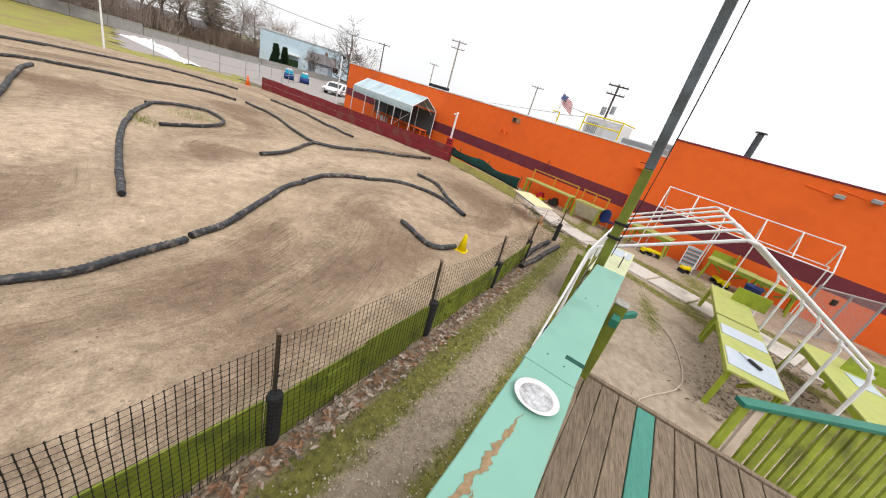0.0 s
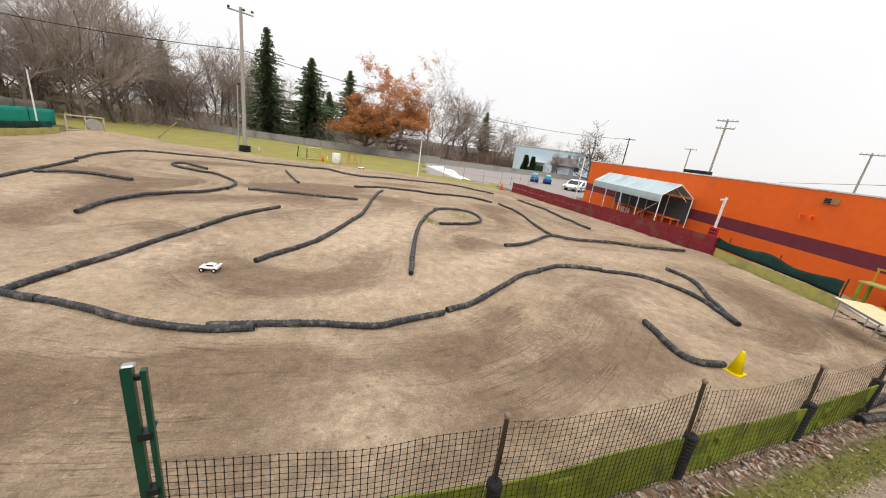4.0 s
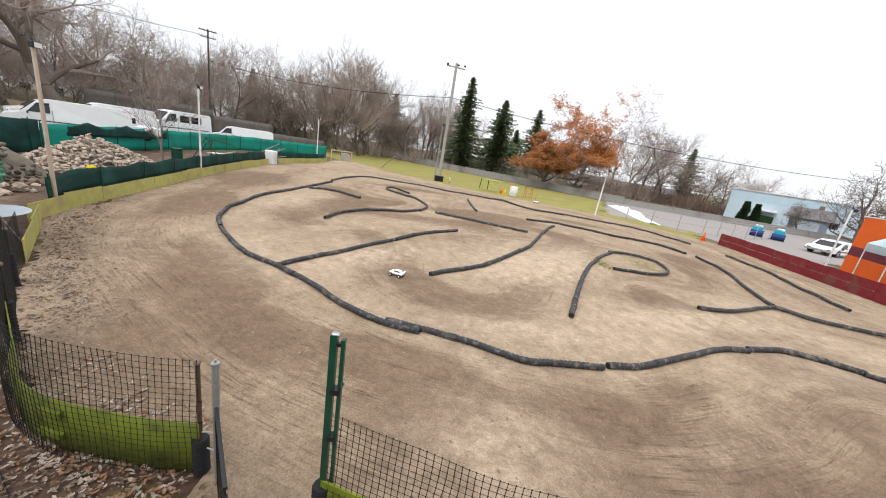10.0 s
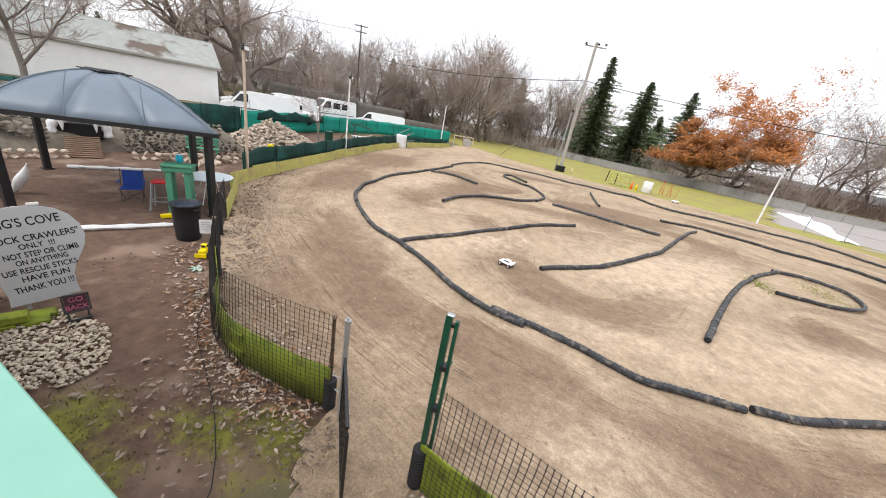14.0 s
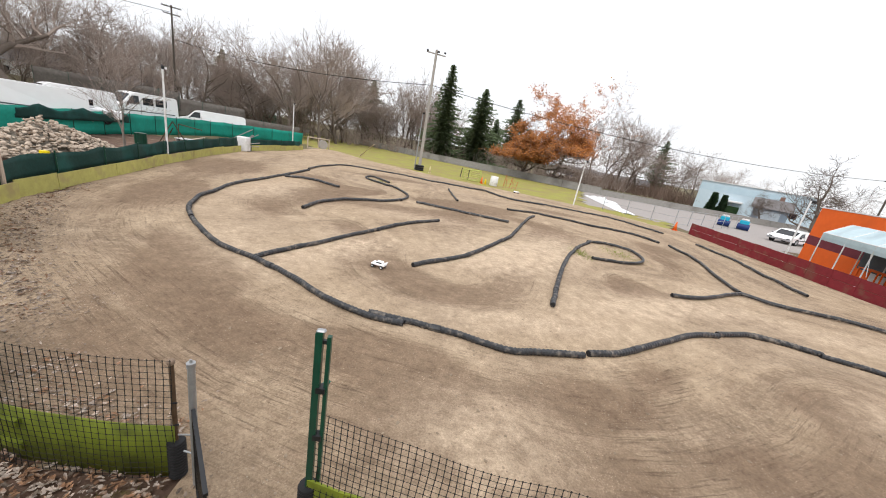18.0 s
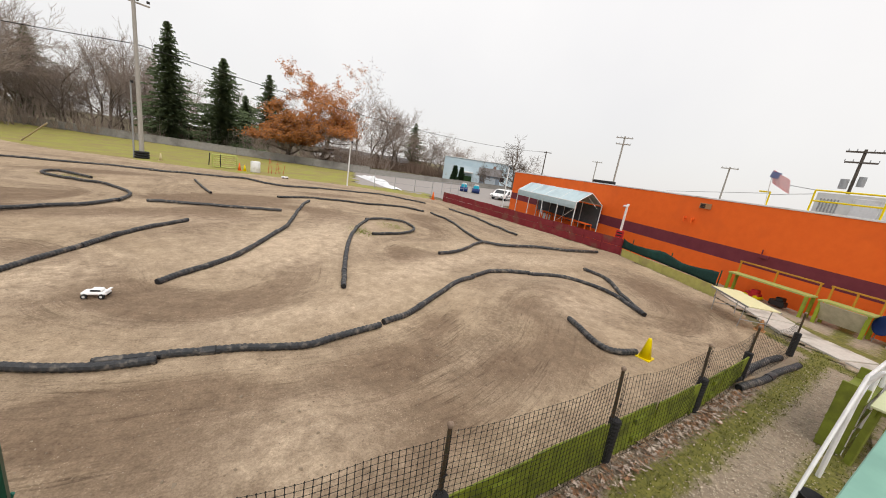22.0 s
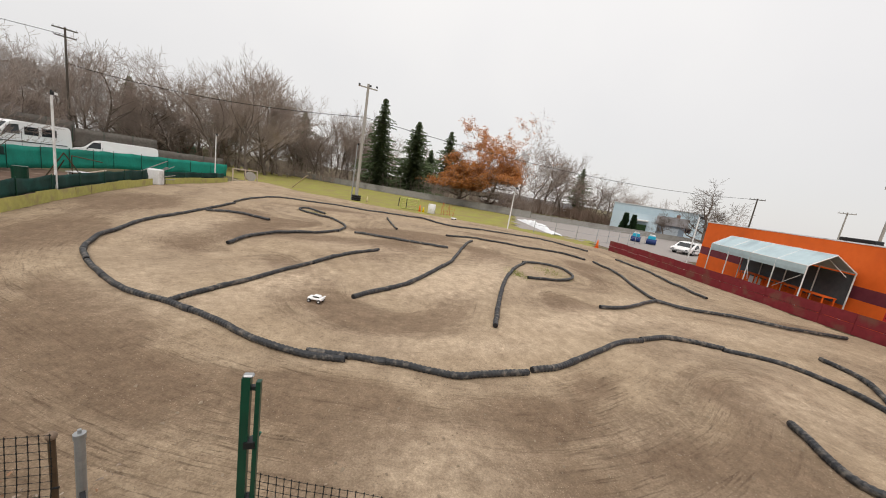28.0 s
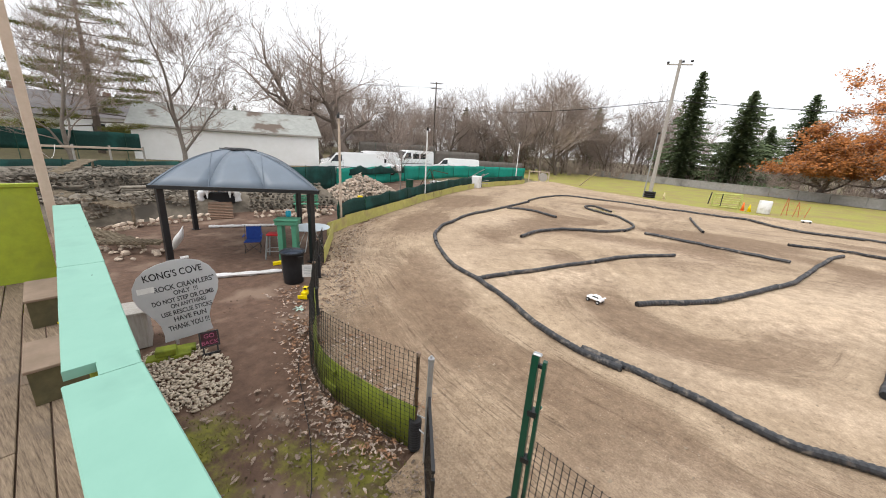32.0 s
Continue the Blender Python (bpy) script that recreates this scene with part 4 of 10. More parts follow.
# ---- dark red plank wall along the track ----
red = thing("plank_wall", "low dark red painted plank wall along the track", "wall", kind="structure")
RED = [(19.9, 8.2), (20.3, 14.0), (21.1, 25.9)]
n_b = 15
for k in range(n_b):
    L = length(RED) / n_b
    x, y, dx, dy = along(RED, (k + 0.5) * L)
    m = Matrix.Translation((x, y, 0)) @ Matrix.Rotation(math.atan2(dy, dx), 4, "Z")
    part("board", boxes(((L - 0.012, 0.03, 0.44), (0, 0, 0.205 + 0.01 * math.sin(k * 3)))), REDWALL, red).matrix_world = m
    part("board", boxes(((L - 0.012, 0.03, 0.44), (0, 0, 0.66 + 0.01 * math.sin(k * 3)))), REDWALL, red).matrix_world = m
    part("post", boxes(((0.08, 0.08, 0.86), (-L / 2, -0.06, 0.41))), REDWALL, red).matrix_world = m
# ---- drain pipes that mark the track ----


def pipe_lane(k, *pts):
    """One length of drain pipe along places on the dirt."""
    rng = random.Random(300 + k)
    near = min(math.hypot(x, y) for x, y in pts) < 13
    r = rng.uniform(0.068, 0.08)
    line = [Vector((x, y, land(x, y) + r * 0.85 + (0.0 if near else 0.02))) for x, y, _ in spline([(x, y, 0) for x, y in pts], 0.045 if near else 0.12)]
    for i, p in enumerate(line):
        p.z += 0.022 * noise.noise((p.x * 1.1, p.y * 1.1, k)) + 0.010 * noise.noise((p.x * 3.1, p.y * 3.1, k))
        p.x += 0.045 * noise.noise((p.x * 0.9, p.y * 0.9, k + 20)) + 0.014 * noise.noise((p.x * 3.0, p.y * 3.0, k + 30))
        p.y += 0.045 * noise.noise((p.x * 0.9, p.y * 0.9, k + 40)) + 0.014 * noise.noise((p.x * 3.0, p.y * 3.0, k + 50))
    rib = (lambda i: r * (1.0 if i % 2 else 0.84)) if near else (lambda i: r * (0.90 + 0.08 * noise.noise((i * 0.31, k, 0))))
    v, f = sweep(line, rib, 10 if near else 7, closed_ends=False)
    lane = tagged(link("pipe_lane", v, f, PIPE, smooth=False), "black corrugated drain pipe laid on the dirt as a lane edge", "drain pipe", "pipes marking the track")
    # a black plug as the shaded open mouth with its cut rim, and sleeves where lengths are joined
    for j, e in ((0, 1), (len(line) - 1, len(line) - 2)):
        d = (line[j] - line[e]).normalized()
        rim = bmesh.new()
        rod(rim, line[j] - d * 0.02, line[j] + d * 0.008, r * 0.86, r * 0.86, 10)
        part("mouth", rim, RUBBER, lane)
    if near and len(line) > 60:
        for c in range(30, len(line) - 20, 70):
            d = (line[c + 1] - line[c]).normalized()
            part("coupling", rods((line[c] - d * 0.10, line[c] + d * 0.10, r * 1.09), sides=10), PIPE, lane, "ribbed coupling sleeve")


pipe_lane(0, (-7.06, 10.69), (-7.86, 11.80), (-8.57, 13.42), (-8.70, 14.52), (-9.06, 16.83), (-8.85, 19.91), (-8.61, 25.74))
pipe_lane(1, (-8.81, 26.33), (-8.73, 30.33), (-7.39, 33.4), (-4.39, 33.22), (-0.34, 32.51))
pipe_lane(2, (-0.6, 32.3), (3.78, 31.2), (6.90, 28.70), (9.84, 28.17))
pipe_lane(3, (9.4, 28.5), (12.40, 27.93), (15.21, 26.99), (17.09, 23.21))
pipe_lane(4, (-7.00, 10.59), (-5.88, 9.39), (-4.95, 8.67), (-3.93, 8.16), (-2.90, 7.49), (-2.05, 6.81), (-1.33, 6.37), (-0.75, 6.15), (-0.07, 6.03))
pipe_lane(5, (-0.77, 6.27), (0.21, 6.11), (0.84, 5.93), (1.46, 5.68), (1.91, 5.54), (2.67, 5.62), (3.50, 5.74))
pipe_lane(6, (3.62, 5.85), (4.56, 6.10), (5.93, 6.78), (7.04, 7.33), (7.84, 7.50))
pipe_lane(7, (7.91, 7.58), (9.01, 7.80), (9.82, 7.59), (10.48, 7.25))
pipe_lane(8, (10.41, 7.21), (11.5, 6.55), (11.95, 5.57), (11.83, 4.64), (11.08, 3.42))
pipe_lane(9, (-3.98, 8.26), (-3.68, 8.85), (-3.06, 9.98), (-2.35, 11.33), (-1.52, 12.68))
pipe_lane(10, (-1.62, 12.5), (-0.84, 13.96), (0.78, 15.83))
pipe_lane(11, (-0.08, 9.38), (0.5, 9.95), (1.0, 10.35))
pipe_lane(12, (0.81, 10.2), (1.82, 11.27), (2.95, 13.02), (4.17, 15.19), (5.5, 18.3), (7.10, 21.65))
pipe_lane(13, (3.59, 7.84), (4.30, 9.49), (5.59, 12.13), (7.15, 14.76), (8.58, 16.50))
pipe_lane(14, (8.4, 16.5), (9.74, 16.47), (10.40, 15.58), (10.01, 14.24), (9.08, 13.43), (8.00, 13.29), (7.18, 13.29))
pipe_lane(15, (8.47, 10.11), (9.74, 10.29), (11.11, 10.95), (12.2, 11.5))
pipe_lane(16, (12.26, 11.64), (13.01, 13.74), (14.19, 16.64), (14.59, 19.02))
pipe_lane(17, (14.3, 19.5), (13.16, 21.14), (10.96, 21.49), (9.60, 22.31), (7.30, 23.03), (5.53, 22.54))
pipe_lane(18, (12.10, 11.47), (13.00, 10.64), (14.47, 10.19), (16.13, 9.3), (18.37, 8.70))
pipe_lane(19, (17.70, 20.75), (17.66, 18.07), (16.91, 15.58), (16.45, 13.73), (16.21, 12.61))
pipe_lane(20, (-0.44, 19.67), (1.18, 19.12), (3.02, 18.57), (4.63, 18.06))
pipe_lane(21, (1.78, 28.12), (1.95, 25.3), (2.14, 22.63))
pipe_lane(22, (-4.90, 14.07), (-4.66, 15.66), (-3.70, 17.34), (-2.31, 18.34), (-1.30, 19.62))
pipe_lane(23, (-1.35, 19.5), (-1.08, 21.47), (-1.99, 23.74), (-3.23, 24.91), (-4.67, 26.81), (-4.30, 28.15), (-2.81, 26.07))
pipe_lane(24, (-8.48, 21.20), (-6.83, 20.92), (-5.05, 20.27))
pipe_lane(25, (8.22, 4.20), (7.87, 3.57), (7.61, 2.99), (7.73, 2.64), (8.18, 2.47))
pipe_lane(26, (13.87, 6.91), (13.53, 5.76), (12.12, 4.54), (11.01, 3.37))
pipe_lane(27, (8.18, 1.14), (9.19, 0.90), (10.61, 0.73), (11.88, 0.47))
pipe_lane(28, (8.79, 0.73), (10.10, 0.48), (11.80, 0.16))
# ---- netting fence along the footpath ----


def net_panel(a, b, z0, z1, seed, cell=0.055, droop=0.0, bow=0.0, lean=0.0, strand=0.0034, line=None):
    """A sheet of square plastic netting from a to b, or along a line of flat places: upright strands with flat knots, thin cross strands."""
    line = line or [a, b]
    L = length(line)
    nx, nz = max(2, int(L / cell)), max(2, int((z1 - z0) / cell))
    grid, sides = [], []
    for i in range(nx + 1):
        t = i / nx
        x, y, dx, dy = along(line, L * min(t, 0.9999))
        col = []
        for j in range(nz + 1):
            s = j / nz
            out = 0.03 * noise.noise((t * L * 1.3, s * 1.5, seed)) + bow * math.sin(math.pi * t) + lean * s
            z = z0 + (z1 - z0) * s - droop * s * math.sin(math.pi * t) + 0.025 * s * noise.noise((t * L * 1.6, s * 0.7, seed + 5))
            k = 0.006 * L * noise.noise((t * 9, s * 3, seed + 9))
            col.append(Vector((x + dx * k - dy * out, y + dy * k + dx * out, z)))
        grid.append(col)
        sides.append((Vector((dx, dy, 0)), Vector((-dy, dx, 0))))
    lists = []

    def ribbon(pts, ways, w):
        vs, fs = [], []
        for i, p in enumerate(pts):
            o, q = ways[i][0] * w, ways[i][1] * w
            vs += [p - o, p + q, p + o, p - q]
            if i:
                b0 = (i - 1) * 4
                for k in range(4):
                    fs.append((b0 + k, b0 + (k + 1) % 4, b0 + 4 + (k + 1) % 4, b0 + 4 + k))
        lists.append((vs, fs))

    up = Vector((0, 0, 1))
    for col, way in zip(grid, sides):
        pts = col[::2] + ([] if (len(col) - 1) % 2 == 0 else [col[-1]])
        ribbon(pts, [way] * len(pts), strand * 1.0)
    for j in range(nz + 1):
        ids = list(range(0, nx + 1, 2)) + ([] if nx % 2 == 0 else [nx])
        ribbon([grid[i][j] for i in ids], [(up, sides[i][1]) for i in ids], strand * 0.72)
    for col, (d, o) in zip(grid, sides):
        for p in col:
            a, u, q = d * strand * 2.5, up * strand * 4.4, o * strand * 1.6
            lists.append(([p - a, p + a, p - u, p + u, p - q, p + q], [(0, 2, 4), (2, 1, 4), (1, 3, 4), (3, 0, 4), (2, 0, 5), (1, 2, 5), (3, 1, 5), (0, 3, 5)]))
    return merge(lists)


def fence_post(x, y, lean=(0, 0), top=1.27, sleeve=0.46, r=0.021, cap=True, material=None):
    p = thing("fence_post", "slim steel fence post in a black ribbed sleeve", "fence post", Matrix.Translation((x, y, 0)), "posts of the netting fence")
    part("rod", rods(((0, 0, -0.05), (lean[0], lean[1], top), r)), material or GREENISH, p)
    n = 12
    prof = []
    for i in range(n * 2 + 1):
        prof.append((0.078 if i % 2 else 0.069, sleeve * i / (n * 2)))
    part("sleeve", lathe(prof, 14), RUBBER, p, "black ribbed pipe sleeve")
    if cap:
        bm = bmesh.new()
        bmesh.ops.create_uvsphere(bm, u_segments=10, v_segments=7, radius=0.034, matrix=Matrix.Translation((lean[0], lean[1], top + 0.012)))
        part("cap", bm, mat("scuffed_brown_cap", (0.30, 0.22, 0.16), (0.17, 0.12, 0.09), 0.8, 30, bump=0.2), p, "scuffed brown cap", smooth=True)
    for z in (0.6, 0.85):
        part("tie", rods(((-0.02, 0, z), (0.03, 0.0, z + 0.01), 0.008)), RUBBER, p)
    return p


GREENISH = mat("rusty_green_steel", (0.05, 0.055, 0.035), (0.10, 0.055, 0.03), 0.7, 18, bump=0.1, metal=0.3)


def low_boards(name, line, height, material, label, thick=0.02, seed=0, cleats=False, step=1.25):
    """A row of boards on edge along a line, each a piece of its own."""
    f = thing(name, label, "board fence")
    n = max(1, round(length(line) / step))
    for k in range(n):
        L = length(line) / n
        x, y, dx, dy = along(line, (k + 0.5) * L)
        rng = random.Random(seed * 100 + k)
        m = Matrix.Translation((x, y, 0)) @ Matrix.Rotation(math.atan2(dy, dx), 4, "Z") @ Matrix.Rotation(rng.uniform(-0.05, 0.05), 4, "X")
        h = height + rng.uniform(-0.03, 0.03)
        bm = bmesh.new()
        box(bm, (L - 0.006, thick, h), (0, rng.uniform(-0.01, 0.01), h / 2 - 0.02))
        bmesh.ops.subdivide_edges(bm, edges=[e for e in bm.edges if abs((e.verts[0].co - e.verts[1].co).x) > 0.1], cuts=3)
        for v in bm.verts:
            v.co.y += 0.015 * noise.noise((v.co.x * 2, k, seed))
            v.co.z += 0.012 * noise.noise((v.co.x * 2.5, k + 4, seed)) * (1 if v.co.z > 0.1 else 0)
        part("board", bm, material, f).matrix_world = m
        if cleats and k % 2 == 1:
            for q in (0.28, 0.74):
                part("cleat", boxes(((0.30, 0.05, 0.075), (-0.2, 0.035, h * q)), bevel=0.006), LIME_WET, f, "short nailed cleat").matrix_world = m
    return f


POSTS = [(-0.67, 2.3), (1.9, 1.73), (4.5, 1.36), (7.06, 1.04), (9.4, 0.83), (12.55, 0.38)]
low_boards("board_fence", POSTS[:5][::-1], 0.60, LIME_WET, "low mossy lime green boards under the netting fence", seed=1, cleats=True)
for k, (a, b) in enumerate(zip(POSTS, POSTS[1:])):
    v, f = net_panel((a[0], a[1] - 0.04), (b[0], b[1] - 0.04), 0.04, (1.27, 1.30, 1.22, 1.12, 1.0)[k], 10 + k, (0.058, 0.064, 0.078, 0.085, 0.10)[k], (0.03, 0.05, 0.05, 0.05, 0.06)[k], -0.05, 0.07, (0.0034, 0.0032, 0.0026, 0.0024, 0.0024)[k])
    tagged(link("fence_netting", v, f, NET), "sagging black square plastic netting tied between posts", "netting", "netting of the track fence")
for (x, y), lean, top in zip(POSTS[1:], ((0.07, 0.10), (0.02, 0.09), (0.03, 0.07), (0.06, 0.0), (0.1, 0.02)), (1.27, 1.31, 1.2, 1.2, 1.15)):
    fence_post(x, y, lean, top, sleeve=0.64)
# tall green double gate post
gp = thing("gate_post", "tall green enamelled double steel gate post with a grey cap", "gate post", Matrix.Translation((-0.67, 2.3, 0)))
part("upright", boxes(((0.055, 0.05, 1.62), (0.01, 0.0, 1.22))), GPOST, gp)
part("upright", boxes(((0.03, 0.04, 1.62), (0.085, 0.0, 1.19))), GPOST, gp)
for size_, z in (((0.06, 0.03, 0.03), 1.95), ((0.07, 0.07, 0.05), 1.52), ((0.07, 0.07, 0.05), 1.05)):
    part("spacer", boxes((size_, (0.05, 0, z))), BLACKM, gp)
part("cap", boxes(((0.07, 0.05, 0.02), (0.02, 0, 2.04)), bevel=0.01), STEEL, gp, "scuffed grey cap")
part("sleeve", lathe([(0.085 if i % 2 else 0.077, 0.5 * i / 26) for i in range(27)], 14), RUBBER, gp, "black ribbed pipe sleeve")
part("tie", rods(((0.0, 0.04, 1.50), (0.10, 0.05, 1.56), 0.01), ((0.10, 0.05, 1.56), (0.06, 0.05, 1.45), 0.008)), TEAL, gp)
# the other side of the gateway: brown post, grey pipe and the open gate leaf
fence_post(-2.02, 2.66, (-0.02, 0.03), 1.26, 0.42, material=mat("rusty_brown_steel", (0.13, 0.085, 0.05), (0.08, 0.05, 0.03), 0.8, 15, metal=0.2))
pipe = thing("gate_pipe", "grey steel pipe post with a rounded cap", "gate post", Matrix.Translation((-1.80, 2.58, 0)))
part("tube", rods(((0, 0, 0), (0.02, -0.02, 1.36), 0.03), sides=12), STEEL, pipe)
part("cap", rods(((0.02, -0.02, 1.36), (0.02, -0.02, 1.40), 0.036), ((0.02, -0.02, 1.40), (0.02, -0.02, 1.43), 0.012), sides=10), STEEL, pipe)
part("clamp", rods(((-0.16, 0.03, 0.55), (0.03, 0, 0.60), 0.008)), STEEL, pipe)
part("clamp", rods(((-0.12, 0.03, 0.36), (0.03, 0, 0.36), 0.008)), STEEL, pipe)
leaf = thing("gate_leaf", "open narrow gate leaf of black plastic lattice seen edge on", "gate", Matrix.Translation((-1.74, 2.5, 0)) @ Matrix.Rotation(math.atan2(-0.74, 0.56), 4, "Z"))
part("frame", boxes(((0.03, 0.03, 0.92), (0.02, 0, 0.52)), ((0.03, 0.03, 0.86), (0.88, 0, 0.47)), ((0.86, 0.03, 0.03), (0.45, 0, 0.97)), ((0.86, 0.03, 0.03), (0.45, 0, 0.08))), BLACKM, leaf)
for k in range(9):
    part("slat", beams(((0.05 + 0.09 * k, 0.0, 0.10), (min(0.86, 0.2 + 0.09 * k), 0.0, 0.95), 0.03, 0.012, (0, 1, 0))), BLACKM, leaf)

# ---- netting fence on the yard side ----
YLINE = [(-2.02, 2.66), (-2.75, 2.64), (-3.6, 2.72), (-4.25, 3.0), (-4.75, 3.42), (-5.7, 4.12)]
yb = thing("board_fence", "curved mossy lime sheet boards under yard netting", "board fence")
YC = [Vector(p) for p in spline([(x, y, 0) for x, y in YLINE], 0.12)]
for a, b in ((0, len(YC) // 2), (len(YC) // 2, len(YC))):
    vs, fs = [], []
    run = YC[a:min(b + 1, len(YC))]
    for i, p in enumerate(run):
        d = (run[min(i + 1, len(run) - 1)] - run[max(i - 1, 0)]).normalized()
        o = Vector((-d.y, d.x, 0)) * (0.01 + (0.012 if a else 0.0))
        top = 0.60 + 0.02 * noise.noise((p.x * 1.5, p.y * 1.5, 3)) + (0.03 if a else 0)
        vs += [p + o + Vector((0, 0, -0.02)), p + o + Vector((0, 0, top * 0.5)), p + o + Vector((0, 0, top))]
        if i:
            k = 3 * i
            fs += [(k - 3, k, k + 1, k - 2), (k - 2, k + 1, k + 2, k - 1)]
    so = link("board", vs, fs, LIME_WET, yb, smooth=True).modifiers.new("thickness", "SOLIDIFY")
    so.thickness = 0.014
for z in (0.20, 0.46):
    ob = part("cleat", boxes(((0.30, 0.05, 0.08), (0, 0.0, 0)), bevel=0.006), LIME_WET, yb, "short nailed cleat")
    ob.matrix_world = Matrix.Translation((-3.52, 2.655, z)) @ Matrix.Rotation(radians(172), 4, "Z")
v, f = net_panel(None, None, 0.03, 1.33, 30, 0.06, 0.0, 0.06, -0.02, 0.0034, [(p.x + 0.01, p.y - 0.05) for p in YC])
tagged(link("fence_netting", v, f, NET), "curved black square plastic netting of the yard fence", "netting", "netting of the track fence")
REST = [(-5.7, 4.12), (-6.6, 4.85), (-7.4, 5.5), (-8.3, 6.4)]
for k, (a, b) in enumerate(zip(REST, REST[1:])):
    v, f = net_panel(a, b, 0.05, 1.25 - 0.08 * k, 40 + k, 0.075, 0.02)
    tagged(link("fence_netting", v, f, NET), "dark plastic netting seen edge on beside the yard", "netting", "netting of the track fence")
for x, y, top in ((-5.72, 4.1, 1.15), (-7.42, 5.5, 1.05)):
    fence_post(x, y, (0.0, 0.02), top, 0.62, r=0.024, material=BLACKM)
notice = thing("notice_sheet", "small white printed notice on a fence post", "notice", pose(-5.78, 4.0, 1.0, 90, 0, 48))
part("sheet", boxes(((0.19, 0.26, 0.004), (0, 0, 0))), PAPER, notice)
for i in range(5):
    part("print_bar", boxes(((0.13, 0.012, 0.002), (0, 0.08 - 0.035 * i, 0.004))), SIGNGREY, notice)

# ---- lime boards with green windscreen along the far left of the track ----
L1 = [(-8.3, 6.4), (-9.6, 7.7), (-11.0, 9.1), (-11.55, 10.6), (-11.95, 12.2), (-12.7, 15.0), (-13.6, 18.2), (-14.5, 22.0), (-15.3, 26.0), (-15.9, 30.6)]
low_boards("board_fence", L1, 0.52, LIME_OLD, "row of weathered lime green boards edging the track", seed=3, step=1.6)
L2 = [(-15.9, 32.4), (-15.4, 37.0), (-14.8, 42.0)]
low_boards("board_fence", L2, 0.55, LIME_OLD, "far row of weathered lime green boards", seed=4, step=2.2)
low_boards("board_fence", [(16.7, 3.0), (18.1, 5.2), (19.7, 8.0)], 0.42, LIME_OLD, "low lime boards at the turn by the patio", seed=5, step=1.4)


def screen(name, line, z0, z1, material, label, seed, sagging=0.06, step=0.35, posts=True, push=0.0):
    """A draped windscreen on posts along a line: rippled cloth with thickness, and its posts."""
    s = thing(name, label, "windscreen")
    n = max(2, int(length(line) / step))
    vs, fs = [], []
    rows = 4
    for i in range(n + 1):
        x, y, dx, dy = along(line, length(line) * i / n * 0.9999)
        for j in range(rows + 1):
            t = j / rows
            top = z1 - sagging * abs(math.sin(i * step * 1.1 + seed)) + 0.05 * noise.noise((i * 0.3, seed, 2))
            o = push + 0.05 * noise.noise((i * 0.45, t * 1.6, seed)) + 0.03 * math.sin(i * 1.3 + t * 2)
            vs.append((x - dy * o, y + dx * o, z0 + (top - z0) * t))
    for i in range(n):
        for j in range(rows):
            a = i * (rows + 1) + j
            fs.append((a, a + rows + 1, a + rows + 2, a + 1))
    cloth = link("cloth", vs, fs, material, s, smooth=True)
    so = cloth.modifiers.new("thickness", "SOLIDIFY")
    so.thickness = 0.006
    if posts:
        for k in range(int(length(line) / 2.6) + 1):
            x, y, dx, dy = along(line, min(length(line) * 0.9999, k * 2.6))
            part("post", rods(((x + dy * 0.05, y - dx * 0.05, 0), (x + dy * 0.05, y - dx * 0.05, z1 + 0.06), 0.022), sides=7), GPOST, s)
    return s


screen("track_windscreen", [(-11.25, 9.5), (-11.85, 10.6), (-12.2, 12.2), (-12.95, 15.0), (-13.85, 18.2), (-14.75, 22.0), (-15.55, 26.0), (-16.2, 30.6)], 0.42, 1.12, GMESH, "dark green mesh windscreen draped behind the lime boards", 1)
screen("track_windscreen", [(-16.1, 32.6), (-15.7, 37.0), (-15.1, 41.8)], 0.45, 1.0, GMESH, "dark green mesh windscreen at the far corner", 2)
screen("patio_windscreen", [(17.0, 3.1), (18.4, 5.3), (20.0, 8.2)], 0.40, 0.98, GMESH, "sagging dark green windscreen behind low lime boards", 3, sagging=0.2)
# ---- drivers' stand ----
ST = Matrix.Translation((0, -0.02, 0)) @ Matrix.Rotation(radians(-8.8), 4, "Z")   # local x along the rail, y towards the track
DECK = 1.68
stand = thing("drivers_stand", "raised wooden drivers' stand with weathered deck boards and lime posts", "stand", ST)
part("joist_frame", boxes(((10.2, 0.05, 0.19), (-2.05, -0.06, DECK - 0.14)), ((10.2, 0.05, 0.19), (-2.05, -3.2, DECK - 0.14)), ((0.05, 3.1, 0.19), (3.04, -1.63, DECK - 0.14)), ((0.05, 3.1, 0.19), (-7.1, -1.63, DECK - 0.14))), LIME, stand, "lime painted joists")
for u in (-7.0, -4.0, -1.0, 2.93):
    for v in (-0.1, -3.15):
        part("leg", boxes(((0.1, 0.1, DECK - 0.03), (u, v, (DECK - 0.03) / 2 - 0.02)), bevel=0.006), LIME, stand)
for i in range(22):
    v = -0.09 - 0.1435 * i
    cuts = ((-7.1, -2.9 + 0.9 * math.sin(i * 2.1)), (-2.9 + 0.9 * math.sin(i * 2.1), 3.07))
    for a, b in cuts:
        bm = bmesh.new()
        box(bm, (b - a - 0.008, 0.135, 0.034), ((a + b) / 2, v, DECK - 0.017 + 0.003 * math.sin(i * 5.1)), bevel=0.004)
        part("deck_board", bm, MINT_DK if i == 4 and a > -5 else WOOD, stand, "teal painted deck board" if i == 4 and a > -5 else "")
part("edge_board", boxes(((0.045, 3.1, 0.05), (3.10, -1.6, DECK - 0.01)), bevel=0.005), WOOD, stand)
